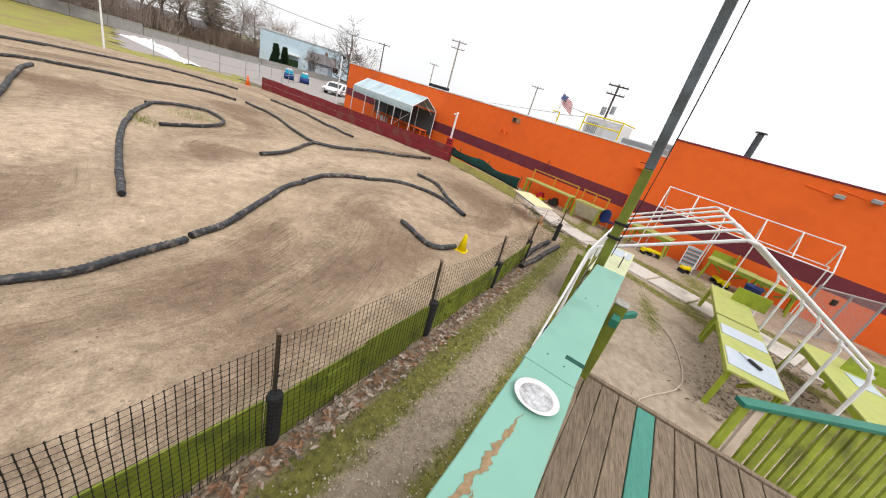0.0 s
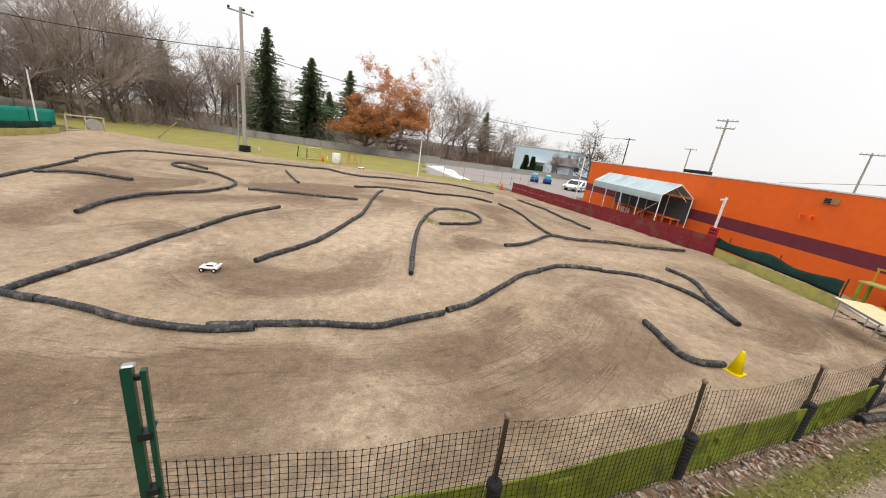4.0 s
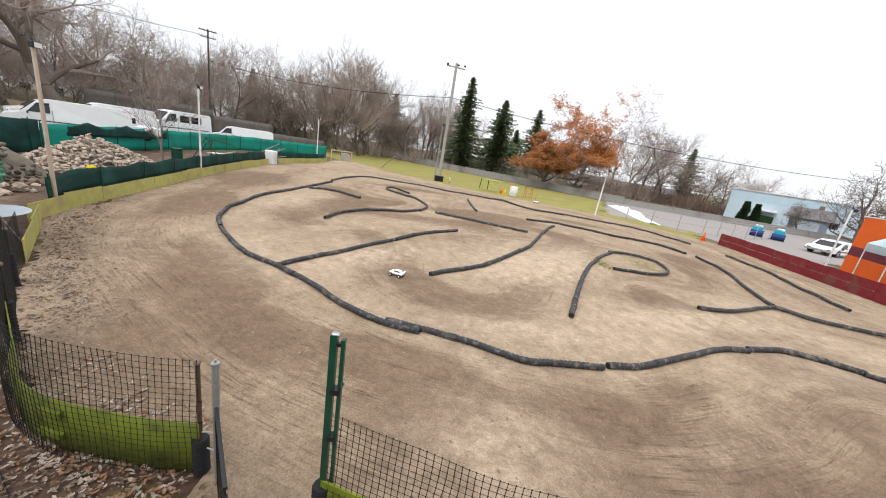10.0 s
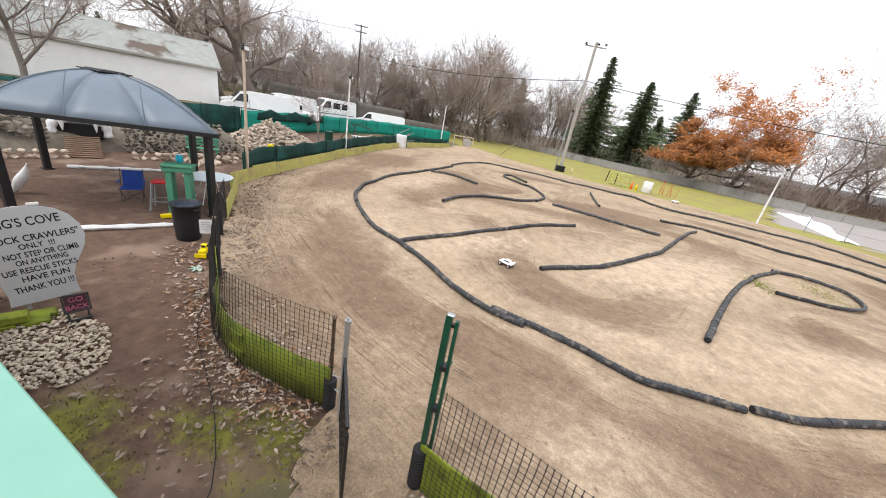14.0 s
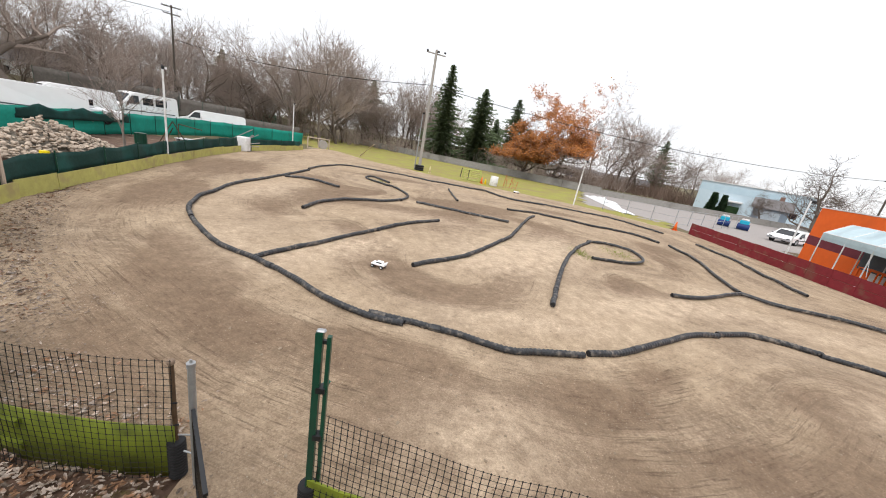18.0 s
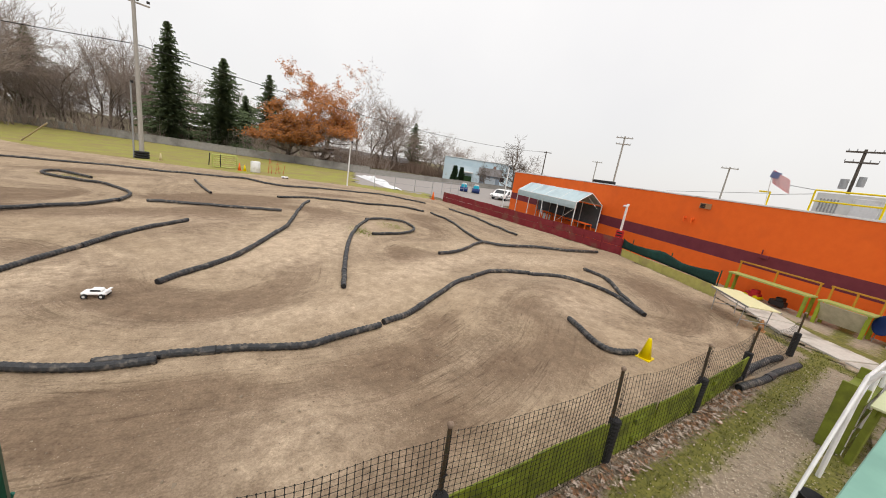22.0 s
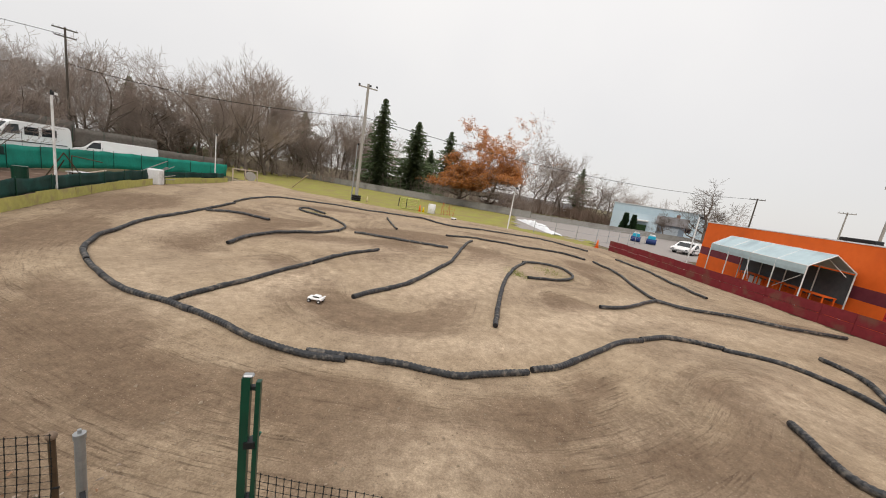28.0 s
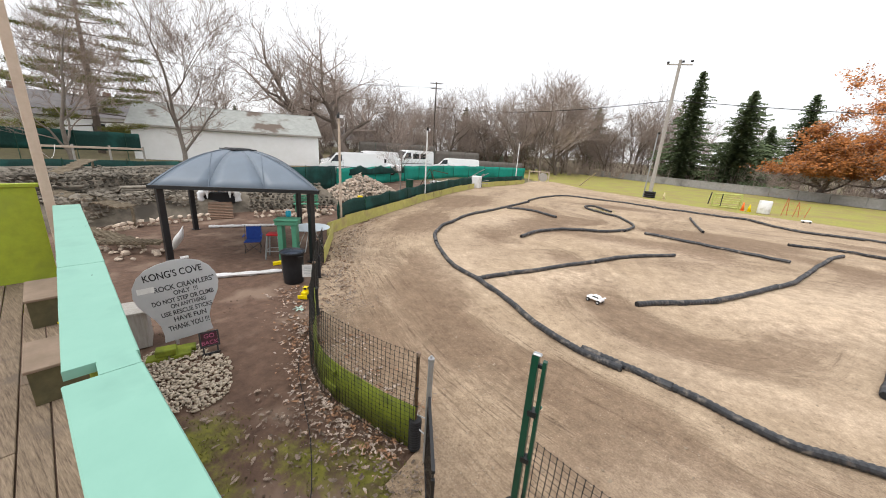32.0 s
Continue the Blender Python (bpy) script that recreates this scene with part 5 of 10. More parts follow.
# posts that carry the hand rail
for u in (3.06, 0.2, -2.4, -5.2):
    part("rail_post", boxes(((0.12, 0.10, 0.76), (u, -0.125 if u > 2 else -0.04, DECK + 0.36)), bevel=0.006), OLIVE, stand, "lime painted rail post")
part("post_cap", boxes(((0.125, 0.105, 0.012), (3.06, -0.125, DECK + 0.747)), bevel=0.003), GREYWOOD, stand, "weathered grey post top")
for u in (2.3, 0.2, -2.4, -5.2):
    part("rail_strut", boxes(((0.07, 0.04, 0.92), (u, 0.03, DECK + 0.44)), bevel=0.005), LIME, stand)
part("bracket", beams(((3.08, -0.16, DECK + 0.64), (3.20, -0.25, DECK + 0.66), 0.045, 0.05)), TEAL, stand, "teal bracket block")
part("bracket", beams(((2.86, -0.13, DECK + 0.64), (2.98, -0.13, DECK + 0.64), 0.06, 0.07)), TEAL, stand, "teal bracket block")
part("skirt_rail", boxes(((9.2, 0.035, 0.14), (-1.55, 0.07, DECK + 0.45)), bevel=0.004), LIME, stand)


def rail_board(u1, v1, u2, v2, wide, label, seed):
    """One length of the flat mint rail, its edges a little uneven."""
    n2 = max(2, int(abs(u2 - u1) / 0.06))
    rows = []
    for i in range(n2 + 1):
        t = i / n2
        u, v = u1 + (u2 - u1) * t, v1 + (v2 - v1) * t
        e = 0.0025 * noise.noise((u * 3, seed, 0))
        lo = v - wide / 2 + e
        rows.append((u, lo, v + wide / 2 + 0.002 * noise.noise((u * 4, seed, 5)), 0.0015 * noise.noise((u * 2, seed, 9))))
    vs, fs = [], []
    for u, a, b, z in rows:
        vs += [(u, a, 2.58), (u, a, 2.617 + z), (u, a + 0.004, 2.621 + z), (u, b - 0.004, 2.621 + z), (u, b, 2.617 + z), (u, b, 2.58)]
    for i in range(n2):
        for k in range(6):
            fs.append((i * 6 + k, i * 6 + (k + 1) % 6, i * 6 + 6 + (k + 1) % 6, i * 6 + 6 + k))
    fs += [tuple(range(6)), tuple(reversed(range(n2 * 6, n2 * 6 + 6)))]
    return link("hand_rail", vs, fs, MINT, stand, label)


rail_board(1.43, 0.060, 3.10, 0.066, 0.222, "mint painted board rail", 1)
rail_board(-1.72, -0.046, 1.426, 0.056, 0.222, "mint painted board rail with a peeled strip", 2)
rail_board(-1.83, 0.0, -1.722, 0.0, 0.125, "short mint filler at the cut notch", 3)
rail_board(-3.28, -0.010, -1.832, -0.042, 0.222, "mint painted board rail", 4)
rail_board(-5.96, 0.036, -3.286, -0.008, 0.222, "mint painted board rail", 5)
PEEL = mat("bare_wood_under_paint", (0.34, 0.24, 0.13), (0.20, 0.13, 0.07), 0.85, 40, bump=0.4, dist=0.004)
for u1, v1, u2, v2, w in ((0.62, 0.10, 1.14, 0.055, 0.030), (0.70, 0.07, 0.80, 0.055, 0.008)):
    vs, fs, n2 = [], [], 60
    for i in range(n2 + 1):
        t = i / n2
        u, v = u1 + (u2 - u1) * t, v1 + (v2 - v1) * t + 0.012 * noise.noise((t * 6, w, 1))
        half = w * max(0.02, 0.35 + 0.9 * noise.noise((t * 11, w, 3)) + 0.5 * noise.noise((t * 31, w, 7))) * math.sin(math.pi * min(1.0, 0.06 + t * 0.92))
        half2 = w * max(0.02, 0.35 + 0.9 * noise.noise((t * 12, w, 13)) + 0.5 * noise.noise((t * 29, w, 17))) * math.sin(math.pi * min(1.0, 0.06 + t * 0.92))
        vs += [(u, v - half, 2.6226), (u, v + half2, 2.6226)]
        if i:
            fs.append((2 * i - 2, 2 * i, 2 * i + 1, 2 * i - 1))
    link("peeled_strip", vs, fs, PEEL, stand, "bare wood where the paint peeled")
# no cut is made: a thin dark piece paints the slot's shade
part("slot", boxes(((0.034, 0.085, 0.003), (1.60, -0.01, 2.6215)), bevel=0.0014), mat("slot_shade_green", (0.015, 0.10, 0.072), (0.006, 0.04, 0.03), 0.7, 9, bump=0), stand, "thin dark inlay for the shaded slot cut in the rail")
for u in (1.52, 2.3, -0.6, -3.0, -4.6):
    for a, b in ((0.0, 0.02), (0.02, 0.10)):
        part("screw_head", rods(((u + a, b, 2.62), (u + a, b, 2.6225), 0.004), sides=8), INK, stand)
# corner mast at the rail's end: olive below, grey steel above
mast = thing("corner_mast", "square mast at the rail end, olive below and grey above", "mast", ST)
part("lower", beams(((3.19, 0.155, 0.0), (3.19, 0.165, 3.42), 0.072, 0.072, (0, 1, 0))), OLIVE, mast, "olive painted lower length")
part("upper", beams(((3.19, 0.165, 3.42), (3.19, 0.215, 5.3), 0.068, 0.068, (0, 1, 0))), mat("blue_grey_steel", (0.16, 0.185, 0.20), (0.09, 0.105, 0.115), 0.5, 7, bump=0.1, c=(0.07, 0.075, 0.07), cscale=3), mast, "blue-grey steel upper length")
part("lamp_box", boxes(((0.09, 0.085, 0.09), (3.16, 0.28, 4.58)), bevel=0.01), mat("rust_red_box", (0.42, 0.07, 0.03), (0.28, 0.05, 0.02), 0.6, 9), mast, "rust red box")
part("socket", boxes(((0.05, 0.05, 0.07), (3.12, 0.235, 4.58)), bevel=0.01), POSTWOOD, mast)
part("panel", boxes(((0.05, 0.34, 0.5), (3.13, 0.17, 4.98)), bevel=0.01), mat("navy_panel", (0.03, 0.04, 0.07), None, 0.35, 5, bump=0), mast, "dark navy panel box")
v, f = sweep([Vector((3.2 + 0.03 * math.sin(k * 0.5), 0.115 - 0.022 * math.sin(math.pi * k / 11), 2.7 + 0.2 * k)) for k in range(12)], 0.004, 6)
link("wire", v, f, CABLE, mast)
for z in (2.86, 2.98):
    part("band", boxes(((0.1, 0.1, 0.02), (3.19, 0.16, z))), RUBBER, mast)
# pale post and lime side wall at the other end
mast2 = thing("end_post", "bare pale timber post at the rail end", "post", ST)
part("timber", beams(((-6.17, -0.09, 0.0), (-6.17, -0.09, 4.9), 0.09, 0.09, (0, 1, 0))), POSTWOOD, mast2)
side = thing("side_wall", "solid olive lime painted side wall of the stand", "wall", ST, kind="structure")
part("panel", boxes(((0.05, 1.5, 1.5), (-6.30, -0.92, 2.05)), bevel=0.004), LIME, side)
part("cap_rail", boxes(((0.09, 1.56, 0.04), (-6.30, -0.92, 2.82)), bevel=0.004), LIME, side)
for u, v, h, w in ((-5.02, -0.20, 0.26, 0.60), (-3.55, -0.19, 0.25, 0.46)):
    b = thing("step_box", "weathered plywood step box on the deck", "box", ST @ Matrix.Translation((u, v, DECK)), "step boxes")
    part("side", boxes(((w, 0.02, h), (0, 0.17, h / 2)), ((w, 0.02, h), (0, -0.17, h / 2)), ((0.02, 0.32, h), (w / 2 - 0.01, 0, h / 2)), ((0.02, 0.32, h), (-w / 2 + 0.01, 0, h / 2))), mat("mossy_plywood", (0.125, 0.108, 0.055), (0.06, 0.055, 0.03), 0.9, 6, bump=0.3), b)
    part("lid", boxes(((w + 0.03, 0.39, 0.022), (0, 0, h + 0.013)), bevel=0.004), mat("brown_board", (0.27, 0.20, 0.15), (0.19, 0.14, 0.10), 0.85, 5, bump=0.2), b, "bare brown lid board")
    part("yellow_strip", boxes(((0.02, 0.16, 0.02), (w / 2 + 0.012, 0.05, 0.012))), YELLOW, b)
# paper plate on the rail
plate = thing("paper_plate", "shallow white paper plate with grey scraps on the mint rail", "plate", ST @ Matrix.Translation((1.235, 0.05, 2.6235)) @ Matrix.Scale(0.9, 4))
part("dish", lathe([(0.001, 0.004), (0.06, 0.004), (0.075, 0.016), (0.092, 0.020), (0.094, 0.018), (0.076, 0.010), (0.062, 0.0), (0.001, 0.0)], 28), PAPER, plate, smooth=True)
part("residue", lathe([(0.001, 0.0058), (0.03, 0.0062), (0.061, 0.0056), (0.07, 0.0135)], 24), mat("damp_grey_residue", (0.62, 0.62, 0.63), (0.22, 0.21, 0.21), 0.5, 45, bump=0.1, detail=4), plate, "grey damp residue")
v, f = scatter_stones([(0.055 * math.cos(i * 2.4) * (i / 60) ** 0.5, 0.055 * math.sin(i * 2.4) * (i / 60) ** 0.5, 0.003, 0.006 + 0.006 * (i % 3)) for i in range(60) if i % 7 > 1], 5)
link("scraps", v, f, mat("wet_grey_scraps", (0.42, 0.42, 0.43), (0.16, 0.15, 0.15), 0.5, 60, bump=0.1), plate, "grey wet scraps")
# stair guard beside the deck
GUARDLIME = mat("weathered_lime_slats", (0.27, 0.32, 0.03), (0.17, 0.20, 0.02), 0.65, 8, bump=0.25, c=(0.11, 0.12, 0.02), cscale=3.0, island=0.25)
guard = thing("stair_guard", "slanted lime slatted stair guard with a dark teal cap rail", "guard rail")
ga, gb = Vector((3.15, -1.70, 2.02)), Vector((4.35, -3.95, 2.02))
part("cap", beams((ga, gb, 0.09, 0.04)), TEAL, guard, "dark teal cap rail")
part("stringer", beams((ga - Vector((0, 0, 0.9)), gb - Vector((0, 0, 0.9)), 0.05, 0.12)), LIME, guard)
for k in range(17):
    p = ga + (gb - ga) * ((k + 0.5) / 17)
    q = p + Vector((-0.30, 0.14, -1.0))
    part("slat", beams((p - Vector((0, 0, 0.02)), q, 0.10, 0.022, (gb - ga).cross(Vector((0, 0, 1))))), POSTWOOD if k in (1,) else GUARDLIME, guard)
# ---- crawler yard: gazebo ----
GZ = [(-11.3, 3.6), (-8.6, 6.25), (-12.1, 8.3), (-14.9, 5.75)]
gaz = thing("gazebo", "metal gazebo with a curved slate blue hip roof on black posts", "gazebo")
for x, y in GZ:
    part("post", boxes(((0.15, 0.15, 2.16), (x, y, 1.07)), bevel=0.008), BLACKM, gaz)
    part("foot", boxes(((0.24, 0.24, 0.02), (x, y, 0.005))), BLACKM, gaz)
gc = Vector((sum(p[0] for p in GZ) / 4, sum(p[1] for p in GZ) / 4, 0))
OUT = [gc + (Vector((*p, 0)) - gc) * 1.10 for p in GZ]


def gz_at(s, t, z):
    a = OUT[0].lerp(OUT[1], (s + 1) / 2)
    b = OUT[3].lerp(OUT[2], (s + 1) / 2)
    p = a.lerp(b, (t + 1) / 2)
    return Vector((p.x, p.y, z))


def gz_h(s, t):
    return 2.17 + 0.95 * (1 - max(abs(s), abs(t)) ** 2.1)


for k in range(4):
    # each of the four curved roof faces in three pans between standing ribs
    for j in range(3):
        vs, fs = [], []
        n, m = 8, 4
        for a in range(n + 1):
            q = 1 - 0.9 * a / n
            for b in range(m + 1):
                w = (-1 + 2 * (j + b / m) / 3) * q
                s, t = ((w, -q), (q, w), (-w, q), (-q, -w))[k]
                vs.append(gz_at(s, t, gz_h(s, t)))
        for a in range(n):
            for b in range(m):
                i = a * (m + 1) + b
                fs.append((i, i + 1, i + m + 2, i + m + 1))
        pan = link("roof_pan", vs, fs, GAZROOF, gaz, smooth=True)
        so = pan.modifiers.new("thickness", "SOLIDIFY")
        so.thickness, so.offset = 0.012, -1
    for j in range(4):
        line = []
        for a in range(9):
            c = (-1 + 2 * j / 3) * 0.97
            q = 1 - (1 - max(abs(c), 0.1)) * a / 8 if j in (1, 2) else 1 - 0.9 * a / 8
            w = c if j in (1, 2) else c * q
            s, t = ((w, -q), (q, w), (-w, q), (-q, -w))[k]
            line.append(gz_at(s, t, gz_h(s, t) + 0.008))
        v, f = sweep(line, 0.008, 6)
        link("roof_rib", v, f, GAZROOF, gaz)
    e0, e1 = OUT[k], OUT[(k + 1) % 4]
    part("eave_beam", beams((e0 + Vector((0, 0, 2.13)), e1 + Vector((0, 0, 2.13)), 0.06, 0.10)), BLACKM, gaz)
bm = bmesh.new()
for r, z, h in ((0.48, 3.07, 0.08), (0.56, 3.12, 0.03), (0.40, 3.145, 0.03)):
    box(bm, (r * 1.6, r * 1.3, h), (gc.x, gc.y, z), bevel=0.012)
part("vent_cap", bm, BLACKM, gaz, "small raised vent cap")

# ---- shaped sign board ----
SG = Matrix.Translation((-6.55, 2.16, 0.0)) @ Matrix.Rotation(radians(71), 4, "Z") @ Matrix.Rotation(radians(-6), 4, "X") @ Matrix.Rotation(radians(-4), 4, "Y")
sign = thing("yard_sign", "grey painted shaped board sign with hand-lettered black rules", "sign", SG)
half = [(0.0, 1.48), (0.2, 1.465), (0.36, 1.40), (0.48, 1.29), (0.555, 1.14), (0.575, 0.98), (0.54, 0.83), (0.46, 0.68), (0.385, 0.55), (0.34, 0.42), (0.325, 0.25), (0.34, 0.12), (0.0, 0.10)]
bm = bmesh.new()
loop = [(x, z) for x, z in half] + [(-x * 1.04, z - 0.02) for x, z in half[::-1][1:-1]]
front = [bm.verts.new((x, -0.012, z)) for x, z in loop]
back = [bm.verts.new((x, 0.012, z)) for x, z in loop]
bm.faces.new(front)
bm.faces.new(back[::-1])
for i in range(len(loop)):
    j = (i + 1) % len(loop)
    bm.faces.new((front[i], back[i], back[j], front[j]))
part("board", bm, SIGNGREY, sign)
part("stake", boxes(((0.05, 0.04, 1.0), (-0.2, 0.035, 0.5)), ((0.05, 0.04, 1.0), (0.2, 0.035, 0.5))), GREYWOOD, sign)
part("top_block", boxes(((0.12, 0.03, 0.035), (0.18, 0.0, 1.49)), bevel=0.004), WHITE, sign, "small white block on the top edge")


def words(text, x, z, size, parent, material, turn=0.0, y=-0.0135, wide=0.0, bold=0.0):
    cu = bpy.data.curves.new("text", "FONT")
    cu.body, cu.size, cu.align_x, cu.extrude, cu.offset = text, size, "CENTER", 0.0008, bold
    tmp = bpy.data.objects.new("text", cu)
    me = bpy.data.meshes.new_from_object(tmp)
    bpy.data.objects.remove(tmp)
    if wide:
        reach = max(p.co.x for p in me.vertices) - min(p.co.x for p in me.vertices)
        for p in me.vertices:
            p.co.x *= wide / reach
    me.materials.append(material)
    ob = new("lettering", me)
    ob.parent = parent
    ob.matrix_local = Matrix.Translation((x, y, z)) @ Matrix.Rotation(radians(90), 4, "X") @ Matrix.Rotation(radians(turn), 4, "Z")
    return ob


for text, x, z, size, wide in (("KONG'S COVE", -0.02, 1.205, 0.165, 0.80), ("ROCK CRAWLERS\"", 0.10, 1.00, 0.125, 0.84), ("ONLY  !!!", 0.09, 0.895, 0.105, 0.34), ("DO NOT STEP OR CLIMB", 0.04, 0.775, 0.110, 0.86),
                               ("ON ANYTHING", 0.09, 0.675, 0.105, 0.50), ("USE RESCUE STICKS", 0.05, 0.555, 0.110, 0.72), ("HAVE FUN", 0.07, 0.435, 0.115, 0.46), ("THANK YOU !!!", 0.03, 0.285, 0.130, 0.58)):
    words(text, x, z, size, sign, INK, 2.5, wide=wide, bold=0.002)
part("paper_note", boxes(((0.22, 0.003, 0.09), (-0.42, -0.015, 1.05))), PAPER, sign, "small white paper note")
mini = thing("small_sign", "small dark toy-sized sign with pink lettering on pebbles", "sign", Matrix.Translation((-5.86, 2.16, 0.03)) @ Matrix.Rotation(radians(70), 4, "Z") @ Matrix.Rotation(radians(-22), 4, "X") @ Matrix.Scale(0.75, 4))
part("panel", boxes(((0.30, 0.03, 0.30), (0, 0, 0.32)), bevel=0.008), mat("dark_plum_panel", (0.06, 0.012, 0.02), (0.03, 0.01, 0.012), 0.5, 9), mini)
part("rim", boxes(((0.36, 0.05, 0.03), (0, 0, 0.47)), ((0.36, 0.05, 0.03), (0, 0, 0.16)), ((0.03, 0.05, 0.34), (-0.17, 0, 0.31)), ((0.03, 0.05, 0.34), (0.17, 0, 0.31)), bevel=0.006), BLACKM, mini)
part("strut", boxes(((0.03, 0.03, 0.20), (-0.13, 0.03, 0.08)), ((0.03, 0.03, 0.20), (0.13, 0.03, 0.08)), ((0.34, 0.12, 0.03), (0, 0.03, 0.0))), BLACKM, mini)
PINK = mat("pink_paint", (0.42, 0.10, 0.19), None, 0.6, 9, bump=0)
words("GO", 0, 0.34, 0.13, mini, PINK, y=-0.018)
words("BACK", 0, 0.20, 0.12, mini, PINK, y=-0.018)
blk = thing("paver_stack", "mossy green painted paver blocks beside the pebbles", "blocks", Matrix.Translation((-6.30, 1.58, -0.03)) @ Matrix.Rotation(radians(65), 4, "Z"))
for x, y, z in ((0, 0, 0.06), (0.3, 0, 0.06), (0.12, 0.0, 0.18), (0.36, 0.16, 0.06)):
    part("paver", boxes(((0.27, 0.18, 0.11), (x, y, z)), bevel=0.012), LIME_WET, blk)
crate = thing("planter_box", "weathered grey wooden box behind the sign", "box", Matrix.Translation((-7.2, 1.45, 0)) @ Matrix.Rotation(radians(70), 4, "Z"))
part("box_body", boxes(((0.7, 0.5, 0.62), (0, 0, 0.31)), bevel=0.01), GREYWOOD, crate)
part("lid", boxes(((0.76, 0.56, 0.04), (0, 0, 0.64)), bevel=0.006), GREYWOOD, crate)

# ---- trash can and seats ----
can = thing("trash_can", "round black plastic trash can with a rolled rim", "trash can", Matrix.Translation((-7.65, 4.93, -0.01)))
part("tub", lathe([(0.22, 0.0), (0.235, 0.02), (0.255, 0.40), (0.275, 0.78), (0.30, 0.79), (0.30, 0.83), (0.272, 0.83), (0.25, 0.60), (0.22, 0.06)], 26), mat("black_bin_plastic", (0.022, 0.024, 0.028), (0.014, 0.015, 0.018), 0.45, 12, bump=0.1), can, smooth=True)
part("bag", lathe([(0.255, 0.72), (0.28, 0.80), (0.305, 0.835), (0.27, 0.80), (0.24, 0.70), (0.10, 0.62), (0.01, 0.60)], 20), mat("slate_bin_liner", (0.06, 0.075, 0.10), (0.04, 0.05, 0.07), 0.35, 9, bump=0.4), can, "dark bin liner")
for s in (-1, 1):
    part("handle", boxes(((0.05, 0.14, 0.03), (0.31 * s, 0, 0.74)), bevel=0.006), BLACKM, can)
chair = thing("camp_chair", "royal blue folding camp chair with black legs", "chair", Matrix.Translation((-10.75, 5.65, 0)) @ Matrix.Rotation(radians(52), 4, "Z") @ Matrix.Scale(0.86, 4))
bm = bmesh.new()
box(bm, (0.52, 0.02, 0.52), (0, 0.23, 0.66), m=Matrix.Rotation(radians(-8), 4, "X"), bevel=0.008)
part("backrest", bm, BLUE, chair)
part("seat", boxes(((0.54, 0.46, 0.025), (0, -0.02, 0.42)), bevel=0.01), BLUE, chair)
for s in (-1, 1):
    part("leg", rods(((0.27 * s, -0.25, 0.42), (0.25 * s, 0.25, 0.0), 0.011), sides=6), BLACKM, chair)
    part("leg", rods(((0.25 * s, -0.25, 0.0), (0.27 * s, 0.25, 0.95), 0.011), sides=6), BLACKM, chair)
    part("armrest", boxes(((0.05, 0.44, 0.03), (0.29 * s, 0.0, 0.62)), bevel=0.008), BLUE, chair)
part("brace", rods(((-0.25, -0.25, 0.02), (0.25, 0.25, 0.3), 0.009), ((0.25, -0.25, 0.02), (-0.25, 0.25, 0.3), 0.009), sides=6), BLACKM, chair)
stool = thing("bar_stool", "grey metal stool with a red seat", "stool", Matrix.Translation((-9.75, 5.75, 0)) @ Matrix.Rotation(radians(45), 4, "Z"))
part("seat", boxes(((0.36, 0.36, 0.06), (0, 0, 0.74)), bevel=0.02), REDP, stool, "red seat")
for sx in (-1, 1):
    for sy in (-1, 1):
        part("leg", beams(((0.15 * sx, 0.15 * sy, 0.72), (0.22 * sx, 0.22 * sy, 0.0), 0.04, 0.04)), STEEL, stool)
part("footrest", rods(((-0.2, -0.2, 0.25), (0.2, -0.2, 0.25), 0.012), ((-0.2, 0.2, 0.25), (0.2, 0.2, 0.25), 0.012), ((-0.2, -0.2, 0.25), (-0.2, 0.2, 0.25), 0.012), ((0.2, -0.2, 0.25), (0.2, 0.2, 0.25), 0.012), sides=7), STEEL, stool)
perch = thing("high_bench", "tall green painted timber high bench", "bench", Matrix.Translation((-9.05, 5.78, 0)) @ Matrix.Rotation(radians(42), 4, "Z") @ Matrix.Diagonal((1.0, 1.0, 1.10, 1.0)))
part("top", boxes(((0.62, 0.40, 0.10), (0, 0, 1.10)), ((0.66, 0.44, 0.05), (0, 0, 1.18)), bevel=0.012), BINGREEN, perch)
for s in (-1, 1):
    part("leg", boxes(((0.13, 0.34, 1.06), (0.19 * s, 0, 0.53)), bevel=0.01), BINGREEN, perch)
part("foot", beams(((-0.4, -0.3, 0.04), (0.25, -0.1, 0.10), 0.09, 0.09)), YELLOW, perch, "yellow timber foot")
table = thing("round_table", "white plastic round table on splayed tube legs", "table", Matrix.Translation((-9.75, 7.05, 0)))
part("tabletop", lathe([(0.01, 0.73), (0.60, 0.73), (0.62, 0.745), (0.60, 0.76), (0.01, 0.76)], 28), mat("pale_blue_plastic", (0.66, 0.74, 0.78), (0.60, 0.68, 0.72), 0.4, 4, bump=0.02), table)
for k in range(4):
    a = k * math.pi / 2 + 0.5
    part("leg", rods(((0.12 * math.cos(a), 0.12 * math.sin(a), 0.72), (0.45 * math.cos(a), 0.45 * math.sin(a), 0.0), 0.014), sides=7), WHITE, table)
cooler = thing("thermos_jug", "turquoise and white jug on the high bench", "jug", Matrix.Translation((-9.25, 5.95, 1.326)))
part("body", lathe([(0.06, 0), (0.08, 0.02), (0.08, 0.14), (0.05, 0.18), (0.02, 0.19)], 14), TURQ, cooler, smooth=True)
part("lid", lathe([(0.05, 0.18), (0.055, 0.21), (0.02, 0.22)], 12), WHITE, cooler)
